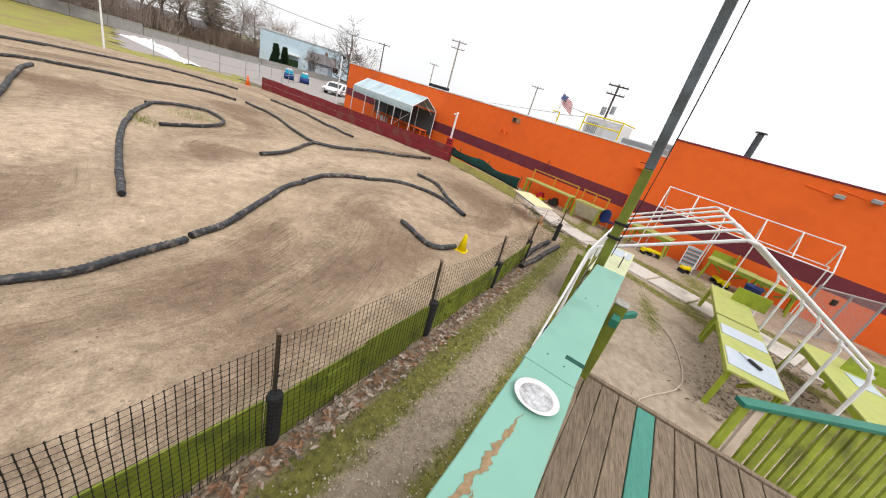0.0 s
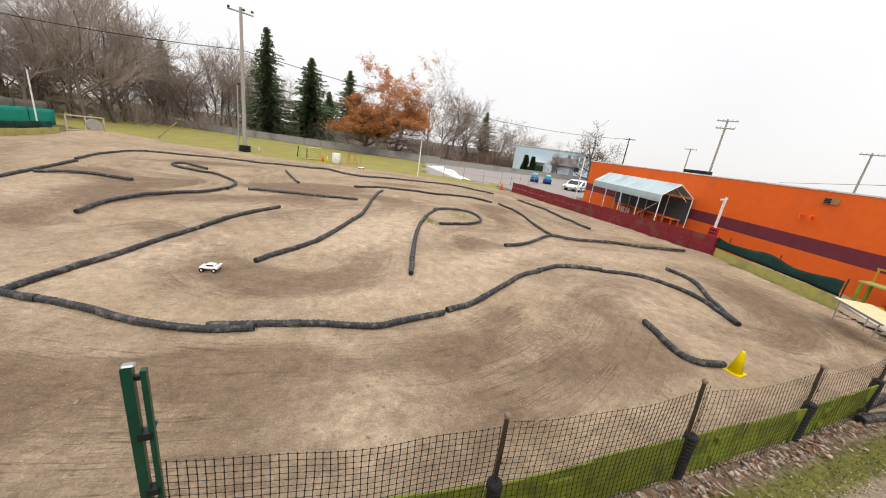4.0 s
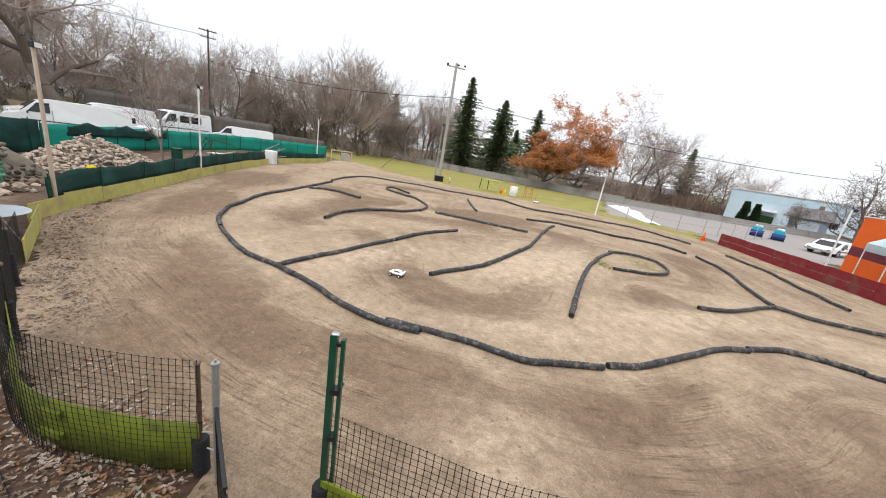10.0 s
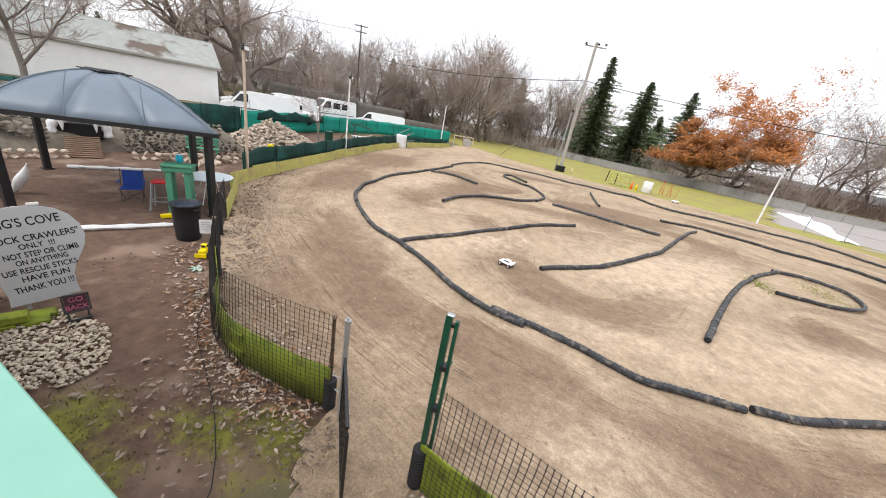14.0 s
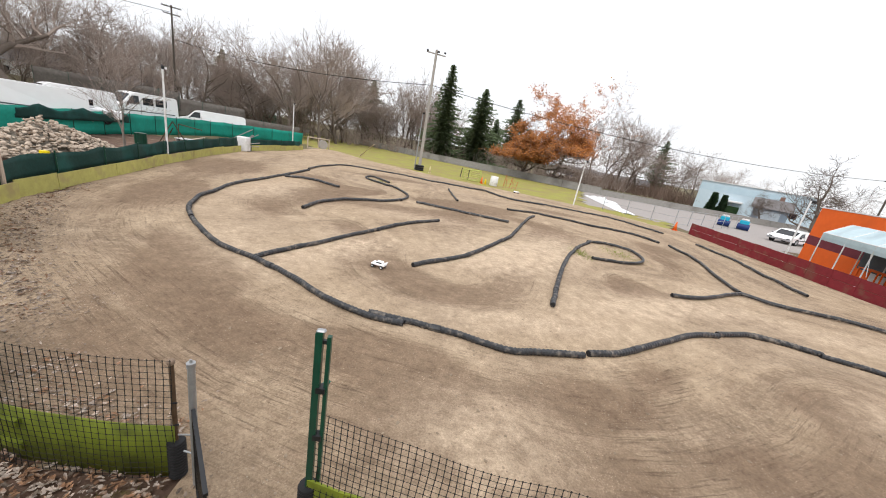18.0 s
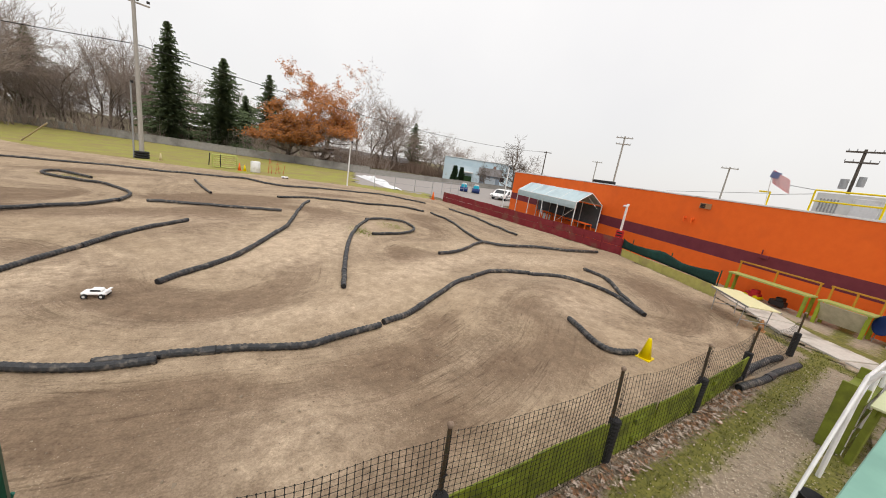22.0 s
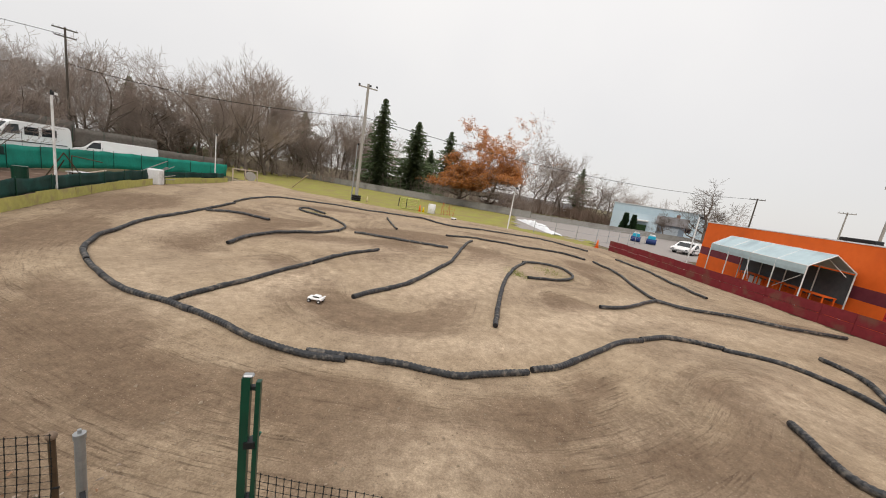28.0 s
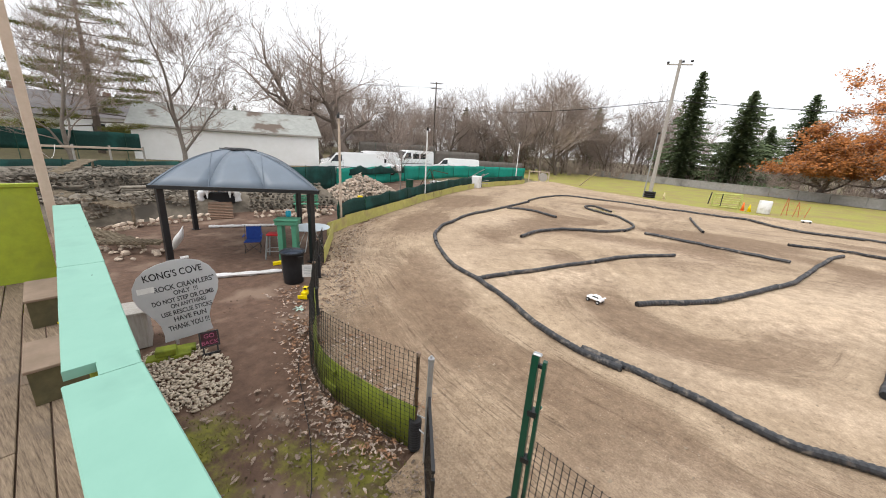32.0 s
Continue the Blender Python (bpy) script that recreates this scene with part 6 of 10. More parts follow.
# white-painted edging timbers
for (a, b) in (((-9.35, 3.85), (-8.5, 5.15)), ((-14.9, 6.2), (-13.5, 8.2))):
    e = thing("edging_timber", "long low white-painted edging timber on the soil", "edging")
    line = spline([(a[0], a[1], 0.03), ((a[0] + b[0]) / 2 + 0.05, (a[1] + b[1]) / 2, 0.04), (b[0], b[1], 0.03)], 0.2)
    v, f = sweep(line, lambda i: 0.055 + 0.012 * math.sin(i * 2.1), 6)
    link("timber", v, f, WHITE, e)
bird = thing("white_driftwood", "upright slanted white-painted driftwood piece among stones", "driftwood", Matrix.Translation((-12.6, 4.15, 0)) @ Matrix.Rotation(radians(30), 4, "Z"))
v, f = sweep(spline([(0.0, 0, 0.0), (0.12, 0.02, 0.25), (0.3, 0.0, 0.5), (0.42, 0.0, 0.78)], 0.06), lambda i: 0.11 * max(0.12, math.sin(0.35 + i * 0.19)), 8)
link("limb", v, f, WHITE, bird, smooth=True)
dozer = thing("toy_bulldozer", "yellow and black toy bulldozer by the fence", "toy", Matrix.Translation((-6.62, 4.52, 0)) @ Matrix.Rotation(radians(-60), 4, "Z") @ Matrix.Scale(0.72, 4))
part("body", boxes(((0.30, 0.18, 0.12), (0, 0, 0.16)), ((0.14, 0.14, 0.14), (-0.05, 0, 0.28)), bevel=0.012), YELLOW, dozer)
part("cab_window", boxes(((0.145, 0.10, 0.07), (-0.05, 0, 0.30)), ((0.10, 0.145, 0.07), (-0.05, 0, 0.30))), GLASS, dozer)
for s in (-1, 1):
    part("track", boxes(((0.34, 0.06, 0.11), (0, 0.12 * s, 0.055)), bevel=0.02), RUBBER, dozer)
part("blade", boxes(((0.03, 0.30, 0.12), (0.22, 0, 0.09)), bevel=0.006), YELLOW, dozer)
pin = thing("pinwheel", "pale green plastic pinwheel lying on leaves", "toy", Matrix.Translation((-6.2, 4.05, 0.015)) @ Matrix.Scale(0.7, 4))
for k in range(6):
    part("vane", boxes(((0.16, 0.07, 0.008), (0.11, 0, 0.01)), bevel=0.003), mat("pale_mint_plastic", (0.5, 0.68, 0.58), None, 0.5, 9), pin).matrix_local = Matrix.Rotation(k * math.pi / 3, 4, "Z") @ Matrix.Rotation(0.3, 4, "X")

# ---- pebbles, rock pile and crawler course ----
rng = random.Random(8)
rows = []
while len(rows) < 1700:
    x, y = rng.uniform(-6.6, -4.4), rng.uniform(1.0, 2.7)
    if ((x + 5.65) / 0.95) ** 2 + ((y - 1.58) / 0.66) ** 2 < 1 + 0.3 * noise.noise((x * 2, y * 2, 0)):
        rows.append((x, y, rng.uniform(-0.01, 0.045), rng.choice((0.035, 0.045, 0.055, 0.075)) * rng.uniform(0.9, 1.25)))
v, f = scatter_stones(rows, 9)
tagged(link("pebble_bed", v, f, PEBBLE, smooth=True), "bed of pale rounded pebbles beside the sign", "pebbles", kind="stuff")
rows = []
for _ in range(1500):
    a, r = rng.uniform(0, 6.28), math.sqrt(rng.random())
    x, y = 4.0 * r * math.cos(a), 2.1 * r * math.sin(a)
    h = 1.6 * max(0, 1 - r) ** 0.9
    rows.append((x, y, h * rng.uniform(0.75, 1.0), rng.uniform(0.12, 0.34)))
tw = Matrix.Translation((-18.2, 17.6, 0.0)) @ Matrix.Rotation(radians(100), 4, "Z")
v, f = scatter_stones([(*(tw @ Vector((x, y, z))), s) for x, y, z, s in rows], 11)
tagged(link("rock_pile", v, f, STONE), "large heap of pale broken field stones", "rock pile", kind="stuff")
bm = bmesh.new()
bmesh.ops.create_cone(bm, cap_ends=True, segments=24, radius1=2.2, radius2=0.3, depth=1.2, matrix=Matrix.Translation((-18.2, 17.6, 0.55)) @ Matrix.Diagonal((0.9, 1.55, 1.05, 1)))
tagged(part("rubble_core", bm, GREYSTONE), "packed rubble core under the stone heap", "rubble", kind="stuff")
bk = thing("yellow_bucket", "upturned yellow plastic bucket on the rock pile", "bucket", Matrix.Translation((-15.6, 15.0, 0.10)))
part("shell", lathe([(0.19, 0), (0.2, 0.02), (0.15, 0.38), (0.145, 0.40), (0.01, 0.40)], 18), YELLOW, bk, smooth=True)
part("rim", lathe([(0.19, 0.0), (0.215, 0.0), (0.215, 0.03), (0.19, 0.03)], 18), YELLOW, bk)

def dry_wall(line, high, seed, size=0.24, lean=0.12):
    """Rows for stones stacked as a dry wall along a line; high: the height at each end, in metres."""
    rng = random.Random(seed)
    out, L = [], length(line)
    for layer in range(int(max(high) / (size * 0.52)) + 1):
        z = layer * size * 0.52
        q = rng.uniform(0, size)
        while q < L:
            x, y, dx, dy = along(line, q * 0.9999)
            top = high[0] + (high[1] - high[0]) * q / L + 0.14 * noise.noise((q * 0.9, seed, 1.0))
            if z < top:
                k = rng.uniform(0.75, 1.35) * size
                back = lean * z + rng.gauss(0, 0.03)
                out.append((x - dy * -back, y + dx * -back, z + 0.03, k))
            q += size * rng.uniform(0.7, 1.05)
    return out


# the walls run with the bank on their right hand side
WALLS = [([(-17.0, 2.4), (-18.0, 4.2), (-18.2, 5.6), (-17.7, 7.1)], (1.15, 0.95), GREYSTONE), ([(-17.0, 8.9), (-16.6, 9.9), (-15.9, 11.0), (-14.7, 12.4)], (1.0, 0.75), GREYSTONE),
         ([(-19.4, 1.6), (-20.4, 3.6), (-20.6, 5.6), (-19.9, 7.6)], (1.75, 1.55), GREYSTONE), ([(-19.0, 9.4), (-18.2, 11.4), (-17.0, 13.2)], (1.35, 1.2), GREYSTONE),
         ([(-15.8, 3.0), (-16.6, 4.4), (-16.5, 6.2), (-16.2, 7.0)], (0.30, 0.26), STONE), ([(-15.7, 8.4), (-15.0, 10.2), (-14.0, 11.6)], (0.25, 0.3), STONE)]
for k, (line, high, m_) in enumerate(WALLS):
    v, f = scatter_stones(dry_wall(line, high, 60 + k, 0.27 if m_ is GREYSTONE else 0.34), 70 + k)
    tagged(link("dry_stone_wall", v, f, m_), "uneven dry-stacked wall of grey-tan stones in the crawler course" if m_ is GREYSTONE else "low row of pale rounded stones before the course", "stone wall", kind="stuff")
rows = []
rows += [(-13.4 + rng.uniform(-1.6, 1.2), 3.2 + rng.uniform(-0.5, 0.7), 0.04, rng.uniform(0.14, 0.34)) for _ in range(46)]
rows += [(-15.5 + rng.uniform(-0.8, 1.6), 10.4 + rng.uniform(-0.8, 1.4), 0.05, rng.uniform(0.15, 0.4)) for _ in range(40)]
v, f = scatter_stones(rows, 13)
tagged(link("border_stones", v, f, STONE), "row of pale rounded border stones round the course", "stones", kind="stuff")
vs, fs = [], []
for i in range(15):
    for j in range(13):
        t, s = i / 14, j / 12
        x, y = -17.3 - 9.2 * t, 1.4 + 11.6 * s - 1.5 * t + 2.6 * max(0, s - 0.6) * (1 - t)
        x += 2.4 * max(0.0, s - 0.55)
        vs.append((x, y, -0.1 + 1.0 * min(1, 9 * t) + 0.6 * min(1, max(0, t - 0.3) * 8) + 0.16 * noise.noise((x * 0.6, y * 0.6, 2.0)) * min(1, 3 * t)))
for i in range(14):
    for j in range(12):
        a = i * 13 + j
        fs.append((a, a + 1, a + 14, a + 13))
# soil colour lowered to carry the deep shade between the stones
tagged(link("course_bank", vs, fs, mat("shaded_course_soil", (0.21, 0.18, 0.14), (0.11, 0.092, 0.07), 0.95, 4, bump=0.6, c=(0.07, 0.06, 0.048), cscale=0.9), smooth=True), "rising rubble bank of the crawler course", "ground", kind="structure")
for k in range(12):
    s, t = rng.random(), rng.uniform(0.2, 0.95)
    x, y = -17.0 - 8.0 * t, 3.0 + 7.8 * s - 1.5 * t
    b = tagged(link("boulder", *STONES[k % 9], GREYSTONE), "rough grey boulder of the crawler course", "boulder", "course boulders")
    b.matrix_world = Matrix.Translation((x, y, 0.15 + 1.0 * t ** 0.8)) @ Matrix.Rotation(k * 1.3, 4, "Z") @ Matrix.Diagonal((rng.uniform(0.9, 1.7), rng.uniform(0.7, 1.2), rng.uniform(0.6, 1.0), 1))
for k, (x, y, w, n) in enumerate(((-18.6, 10.2, 0.9, 6), (-20.2, 3.3, 1.5, 4), (-18.9, 5.4, 1.3, 4))):
    st = thing("slate_stack", "stack of flat grey slate slabs forming a climbing wall", "slate stack", Matrix.Translation((x, y, 0.85)) @ Matrix.Rotation(radians(60 + 8 * k), 4, "Z"), "slate stacks")
    for i in range(n):
        bm = box(bmesh.new(), (w * rng.uniform(0.75, 1.0), 0.5 * rng.uniform(0.8, 1.1), 0.08), (rng.uniform(-0.12, 0.12), rng.uniform(-0.06, 0.06) + 0.05 * i, 0.05 + 0.095 * i), bevel=0.02)
        part("slab", bm, GREYSTONE, st)
rows = []
for _ in range(1300):
    t_, s_ = rng.random(), rng.random()
    x, y = -18.3 - 6.5 * t_, 2.0 + 9.5 * s_ - 1.5 * t_
    rows.append((x, y, 0.92 + (0.55 if x < -20.6 else 0.0) + rng.uniform(-0.05, 0.1), rng.uniform(0.12, 0.42)))
v, f = scatter_stones(rows, 15)
tagged(link("course_stones", v, f, GREYSTONE), "loose grey-tan stones over the crawler course", "stones", kind="stuff")
cave = thing("cave_mouth", "white plaster cave mouth with two hanging tusks over a dark opening", "cave", Matrix.Translation((-17.75, 8.0, 0.45)) @ Matrix.Rotation(radians(64), 4, "Z"))
v, f = sweep(spline([(-0.75, 0, 0.05), (-0.65, 0, 0.5), (-0.2, -0.05, 0.66), (0.3, -0.05, 0.66), (0.7, 0, 0.5), (0.78, 0, 0.05)], 0.12), lambda i: 0.14 + 0.03 * math.sin(i * 2.3), 8)
link("arch", v, f, WHITE, cave, smooth=True)
# solid black block, its colour stands for the shade within the cave
part("opening", boxes(((1.3, 0.9, 0.55), (0, 0.5, 0.2)), bevel=0.05), INK, cave, "black block for the shade in the hollow")
for s in (-0.45, 0.45):
    part("tusk", rods(((s, -0.12, 0.58), (s, -0.14, 0.22), 0.09, 0.015)), WHITE, cave, "white tusk")
ramp = thing("plank_ramp", "small ramp of brown wooden planks up to the cave", "ramp", Matrix.Translation((-16.35, 7.35, 0.0)) @ Matrix.Rotation(radians(64), 4, "Z"))
for i in range(11):
    part("plank", boxes(((0.95, 0.13, 0.03), (0, 0.15 * i - 0.2, 0.03 + 0.045 * i)), bevel=0.004), mat("red_brown_plank", (0.24, 0.15, 0.10), (0.16, 0.10, 0.07), 0.85, 7, bump=0.2, island=0.2), ramp)
LOGWOOD = mat("weathered_split_log", (0.25, 0.205, 0.145), (0.12, 0.095, 0.065), 0.9, 8, bump=0.3, island=0.35)
for a, b, w in (((-22.5, 2.0, 1.25), (-16.5, 4.4, 0.75), 0.34), ((-25.0, 5.5, 1.9), (-21.5, 3.2, 1.35), 0.3), ((-14.6, 2.3, 0.25), (-12.3, 3.9, 0.35), 0.22), ((-15.6, 2.9, 0.35), (-13.2, 3.6, 0.2), 0.22)):
    br = thing("log_bridge", "narrow crawler bridge of small split logs on two poles", "bridge")
    A_, B_ = Vector(a), Vector(b)
    part("pole", rods((A_, B_, 0.04), (A_ + Vector((0.12, -0.2, 0)), B_ + Vector((0.12, -0.2, 0)), 0.04), sides=7), LOGWOOD, br)
    d_ = (B_ - A_).normalized()
    sd = d_.cross(Vector((0, 0, 1))).normalized()
    n = int((B_ - A_).length / 0.13)
    for i in range(n):
        p = A_ + (B_ - A_) * ((i + 0.5) / n) + Vector((0.06, -0.1, 0.05))
        part("rung", rods((p - sd * w * rng.uniform(0.8, 1.2), p + sd * w * rng.uniform(0.8, 1.2), 0.03), sides=6), LOGWOOD, br)
    for e in (A_, B_):
        part("trestle", rods((e, (e.x, e.y, -0.05), 0.05), sides=7), LOGWOOD, br)
fb = thing("park_bench", "small green slatted bench beyond the gazebo", "bench", Matrix.Translation((-15.2, 10.9, 0)) @ Matrix.Rotation(radians(55), 4, "Z"))
for i in range(4):
    part("slat", boxes(((1.2, 0.08, 0.03), (0, -0.15 + 0.1 * i, 0.45)), bevel=0.005), BINGREEN, fb)
for i in range(3):
    part("slat", boxes(((1.2, 0.03, 0.08), (0, 0.24, 0.58 + 0.12 * i)), bevel=0.005), BINGREEN, fb)
for s in (-0.5, 0.5):
    part("end_frame", boxes(((0.05, 0.45, 0.05), (s, 0, 0.42)), ((0.05, 0.05, 0.9), (s, 0.26, 0.45)), ((0.05, 0.05, 0.44), (s, -0.18, 0.22))), BINGREEN, fb)
# ---- screen fences round the yard ----
screen("yard_windscreen", [(-28.6, -8.0), (-28.2, 3.0), (-26.8, 9.0), (-21.6, 14.4), (-22.25, 18.9)], 0.05, 1.80, GMESH, "tall dark green windscreen fence behind the crawler course", 5, step=0.5)
screen("yard_windscreen", [(-22.25, 18.9), (-23.6, 28.5), (-23.8, 40.0), (-18.1, 50.9)], 0.05, 1.62, TEALMESH, "long bright teal windscreen fence before parked vans", 7, step=0.6)
screen("loose_screen", [(-22.55, 20.4), (-23.3, 28.6)], 0.95, 1.80, GMESH, "loose dark green mesh flap hanging over the fence", 8, sagging=0.35, posts=False, push=-0.12)
vs, fs = [], []
for i in range(30):
    for j in range(34):
        x, y = -24.3 - 1.6 * i - 0.05 * j, -14 + 2.4 * j
        vs.append((x, y, -0.05 + 1.0 * min(1, i / 2.2) + 0.015 * max(0, i - 3) ** 1.5 + 0.06 * noise.noise((x * 0.3, y * 0.3, 1))))
for i in range(29):
    for j in range(33):
        a = i * 34 + j
        fs.append((a, a + 1, a + 35, a + 34))
tagged(link("bank_ground", vs, fs, FIELD, smooth=True), "higher leaf-littered ground behind the screen fence", "ground", kind="structure")


def van(name, label, m, long=5.2, high=2.1, windows="cargo"):
    """A parked van: x along it, front at +x."""
    t = thing(name, label, "van", m, "parked white vans")
    L, H = long / 2, high
    prof = [(-L, 0.45), (-L + 0.04, H * 0.92), (-L + 0.16, H * 0.985), (-L + 0.35, H), (L - 2.1, H), (L - 1.75, H * 0.975), (L - 1.5, H * 0.93), (L - 0.80, H * 0.60), (L - 0.70, H * 0.57), (L - 0.12, H * 0.51), (L, H * 0.44), (L, 0.42), (L - 0.1, 0.32), (-L + 0.1, 0.32)]
    bm = bmesh.new()
    w = 0.97
    lf = [bm.verts.new((x, -w + (0.10 if z > H * 0.7 else 0), z)) for x, z in prof]
    rt = [bm.verts.new((x, w - (0.10 if z > H * 0.7 else 0), z)) for x, z in prof]
    bm.faces.new(lf)
    bm.faces.new(rt[::-1])
    for i in range(len(prof)):
        j = (i + 1) % len(prof)
        bm.faces.new((lf[i], rt[i], rt[j], lf[j]))
    bmesh.ops.bevel(bm, geom=[e for e in bm.edges if abs((e.verts[0].co - e.verts[1].co).y) > 1], offset=0.05, segments=2, affect="EDGES")
    part("body", bm, VANWHITE, t)
    rear = [(L - 3.2, L - 2.35, 0.62, 0.86), (L - 4.35, L - 3.4, 0.62, 0.86)] if windows == "passenger" else []
    for s in (-1, 1):
        # the door glass leans with the windscreen
        gl = bmesh.new()
        rim = [(L - 2.05, 0.62), (L - 1.08, 0.62), (L - 1.52, 0.88), (L - 2.05, 0.90)]
        inn = [gl.verts.new((x, s * (w - 0.06), z * H)) for x, z in rim]
        out = [gl.verts.new((x, s * (w - 0.085 * (z - 0.6) / 0.3 + 0.012), z * H)) for x, z in rim]
        gl.faces.new(inn)
        gl.faces.new(out[::-1])
        for i in range(4):
            gl.faces.new((inn[i], out[i], out[(i + 1) % 4], inn[(i + 1) % 4]))
        bmesh.ops.recalc_face_normals(gl, faces=gl.faces)
        part("window", gl, GLASS, t)
        for a, b, z0, z1 in rear:
            part("window", boxes(((b - a, 0.05, (z1 - z0) * H), ((a + b) / 2, s * (w - 0.035), (z0 + z1) / 2 * H)), bevel=0.02), GLASS, t)
        part("side_moulding", boxes(((long - 1.2, 0.02, 0.07), (-0.2, s * (w + 0.008), H * 0.40))), STEEL2, t)
        part("door_seam", boxes(((0.02, 0.012, H * 0.5), (L - 2.15, s * (w + 0.002), H * 0.45))), STEEL2, t)
        for x in (-L + 1.0, L - 0.95):
            wh = part("wheel", rods(((x, s * 0.98, 0.33), (x, s * 0.74, 0.33), 0.33), sides=18), RUBBER, t)
            part("rim", rods(((x, s * 0.99, 0.33), (x, s * 0.97, 0.33), 0.19), sides=14), STEEL, wh)
        part("headlight", boxes(((0.03, 0.26, 0.18), (L + 0.005, s * 0.68, H * 0.36)), bevel=0.01), GLASS, t)
        part("mirror", boxes(((0.08, 0.14, 0.16), (L - 1.1, s * 1.07, H * 0.60)), bevel=0.02), BLACKM, t)
    bm = beam(bmesh.new(), (L - 1.46, 0, H * 0.93), (L - 0.82, 0, H * 0.63), 1.5, 0.03, (1, 0, 0.6))
    part("windscreen", bm, GLASS, t)
    part("bumper", boxes(((0.10, 1.9, 0.16), (L + 0.03, 0, 0.42)), ((0.10, 1.9, 0.16), (-L - 0.03, 0, 0.42)), bevel=0.02), STEEL, t)
    return t


van("cargo_van", "white cargo van parked behind the teal screen fence", Matrix.Translation((-25.9, 24.0, 0.52)) @ Matrix.Rotation(radians(229), 4, "Z"), 6.0, 2.2)
van("passenger_van", "white high-roofed passenger van with dark side windows", Matrix.Translation((-26.6, 34.2, 0.7)) @ Matrix.Rotation(radians(250), 4, "Z"), 5.4, 2.5, windows="passenger")
van("cargo_van", "long white cargo van parked with its nose to the fence", Matrix.Translation((-25.6, 43.2, 0.30)) @ Matrix.Rotation(radians(213), 4, "Z"), 6.5, 2.1)
van("cargo_van", "white box van behind a pickup cab", Matrix.Translation((-27.6, 28.6, 0.6)) @ Matrix.Rotation(radians(238), 4, "Z"), 5.4, 2.3)
pk = thing("pickup_truck", "white crew-cab pickup close behind the screen fence", "pickup", Matrix.Translation((-24.9, 25.9, 0.72)) @ Matrix.Rotation(radians(60), 4, "Z"))
part("body", boxes(((5.2, 1.85, 0.62), (0, 0, 0.72)), ((2.1, 1.7, 0.62), (0.1, 0, 1.30)), bevel=0.09), VANWHITE, pk)
part("window", boxes(((0.85, 1.72, 0.40), (-0.40, 0, 1.36)), ((0.85, 1.72, 0.40), (0.62, 0, 1.36)), bevel=0.02), GLASS, pk)
part("windscreen", boxes(((2.12, 1.4, 0.40), (0.1, 0, 1.36)), bevel=0.02), GLASS, pk)
for x in (-1.6, 1.6):
    for s in (-1, 1):
        wh = part("wheel", rods(((x, s * 0.94, 0.36), (x, s * 0.72, 0.36), 0.36), sides=18), RUBBER, pk)
        part("rim", rods(((x, s * 0.95, 0.36), (x, s * 0.935, 0.36), 0.2), sides=12), STEEL, wh)

# ---- white garage with a worn roof ----
GA = Matrix.Translation((-35.6, 18.2, 1.40)) @ Matrix.Rotation(math.atan2(12.5, 7.0), 4, "Z")
gar = thing("garage", "long white block garage with a sagging worn shingle roof", "garage", GA)
for size_, at_ in (((15.2, 0.2, 3.85), (0, -0.1, 0.75)), ((15.2, 0.2, 3.85), (0, 7.0, 0.75)), ((0.2, 6.9, 3.85), (-7.5, 3.45, 0.75)), ((0.2, 6.9, 3.85), (7.5, 3.45, 0.75))):
    part("wall", boxes((size_, at_)), WHITEWALL, gar)
for s in (-1, 1):
    bm = bmesh.new()
    for v in ((7.5 * s - 0.1, -0.2, 2.67), (7.5 * s - 0.1, 7.1, 2.67), (7.5 * s - 0.1, 3.45, 4.6), (7.5 * s + 0.1, -0.2, 2.67), (7.5 * s + 0.1, 7.1, 2.67), (7.5 * s + 0.1, 3.45, 4.6)):
        bm.verts.new(v)
    bm.verts.ensure_lookup_table()
    q = bm.verts
    for f in ((0, 1, 2), (5, 4, 3), (0, 3, 4, 1), (1, 4, 5, 2), (2, 5, 3, 0)):
        bm.faces.new([q[i] for i in f])
    part("gable", bm, WHITEWALL, gar)
for s in (-1, 1):
    y0 = -0.45 if s < 0 else 7.35
    vs, fs = [], []
    for i in range(17):
        for j in range(5):
            x = -7.9 + 15.8 * i / 16
            k = j / 4
            z = 2.62 + (4.72 - 2.62) * k - 0.10 * math.sin(math.pi * i / 16) + 0.03 * noise.noise((x, k * 3, s))
            vs.append((x, y0 + (3.45 - y0) * k, z))
    for i in range(16):
        for j in range(4):
            a = i * 5 + j
            fs.append((a, a + 5, a + 6, a + 1))
    ro = link("roof", vs, fs, SHINGLE, gar)
    so = ro.modifiers.new("thickness", "SOLIDIFY")
    so.thickness = 0.12
part("fascia", boxes(((15.8, 0.04, 0.18), (0, -0.46, 2.58)), bevel=0.004), GREYWOOD, gar)
part("door", boxes(((0.06, 0.9, 2.0), (-7.62, 1.2, 1.0)), bevel=0.006), GREYWOOD, gar)
van("parked_car", "white car nosing out behind the garage", Matrix.Translation((-30.2, 26.6, 0.95)) @ Matrix.Rotation(radians(240), 4, "Z"), 4.4, 1.6)


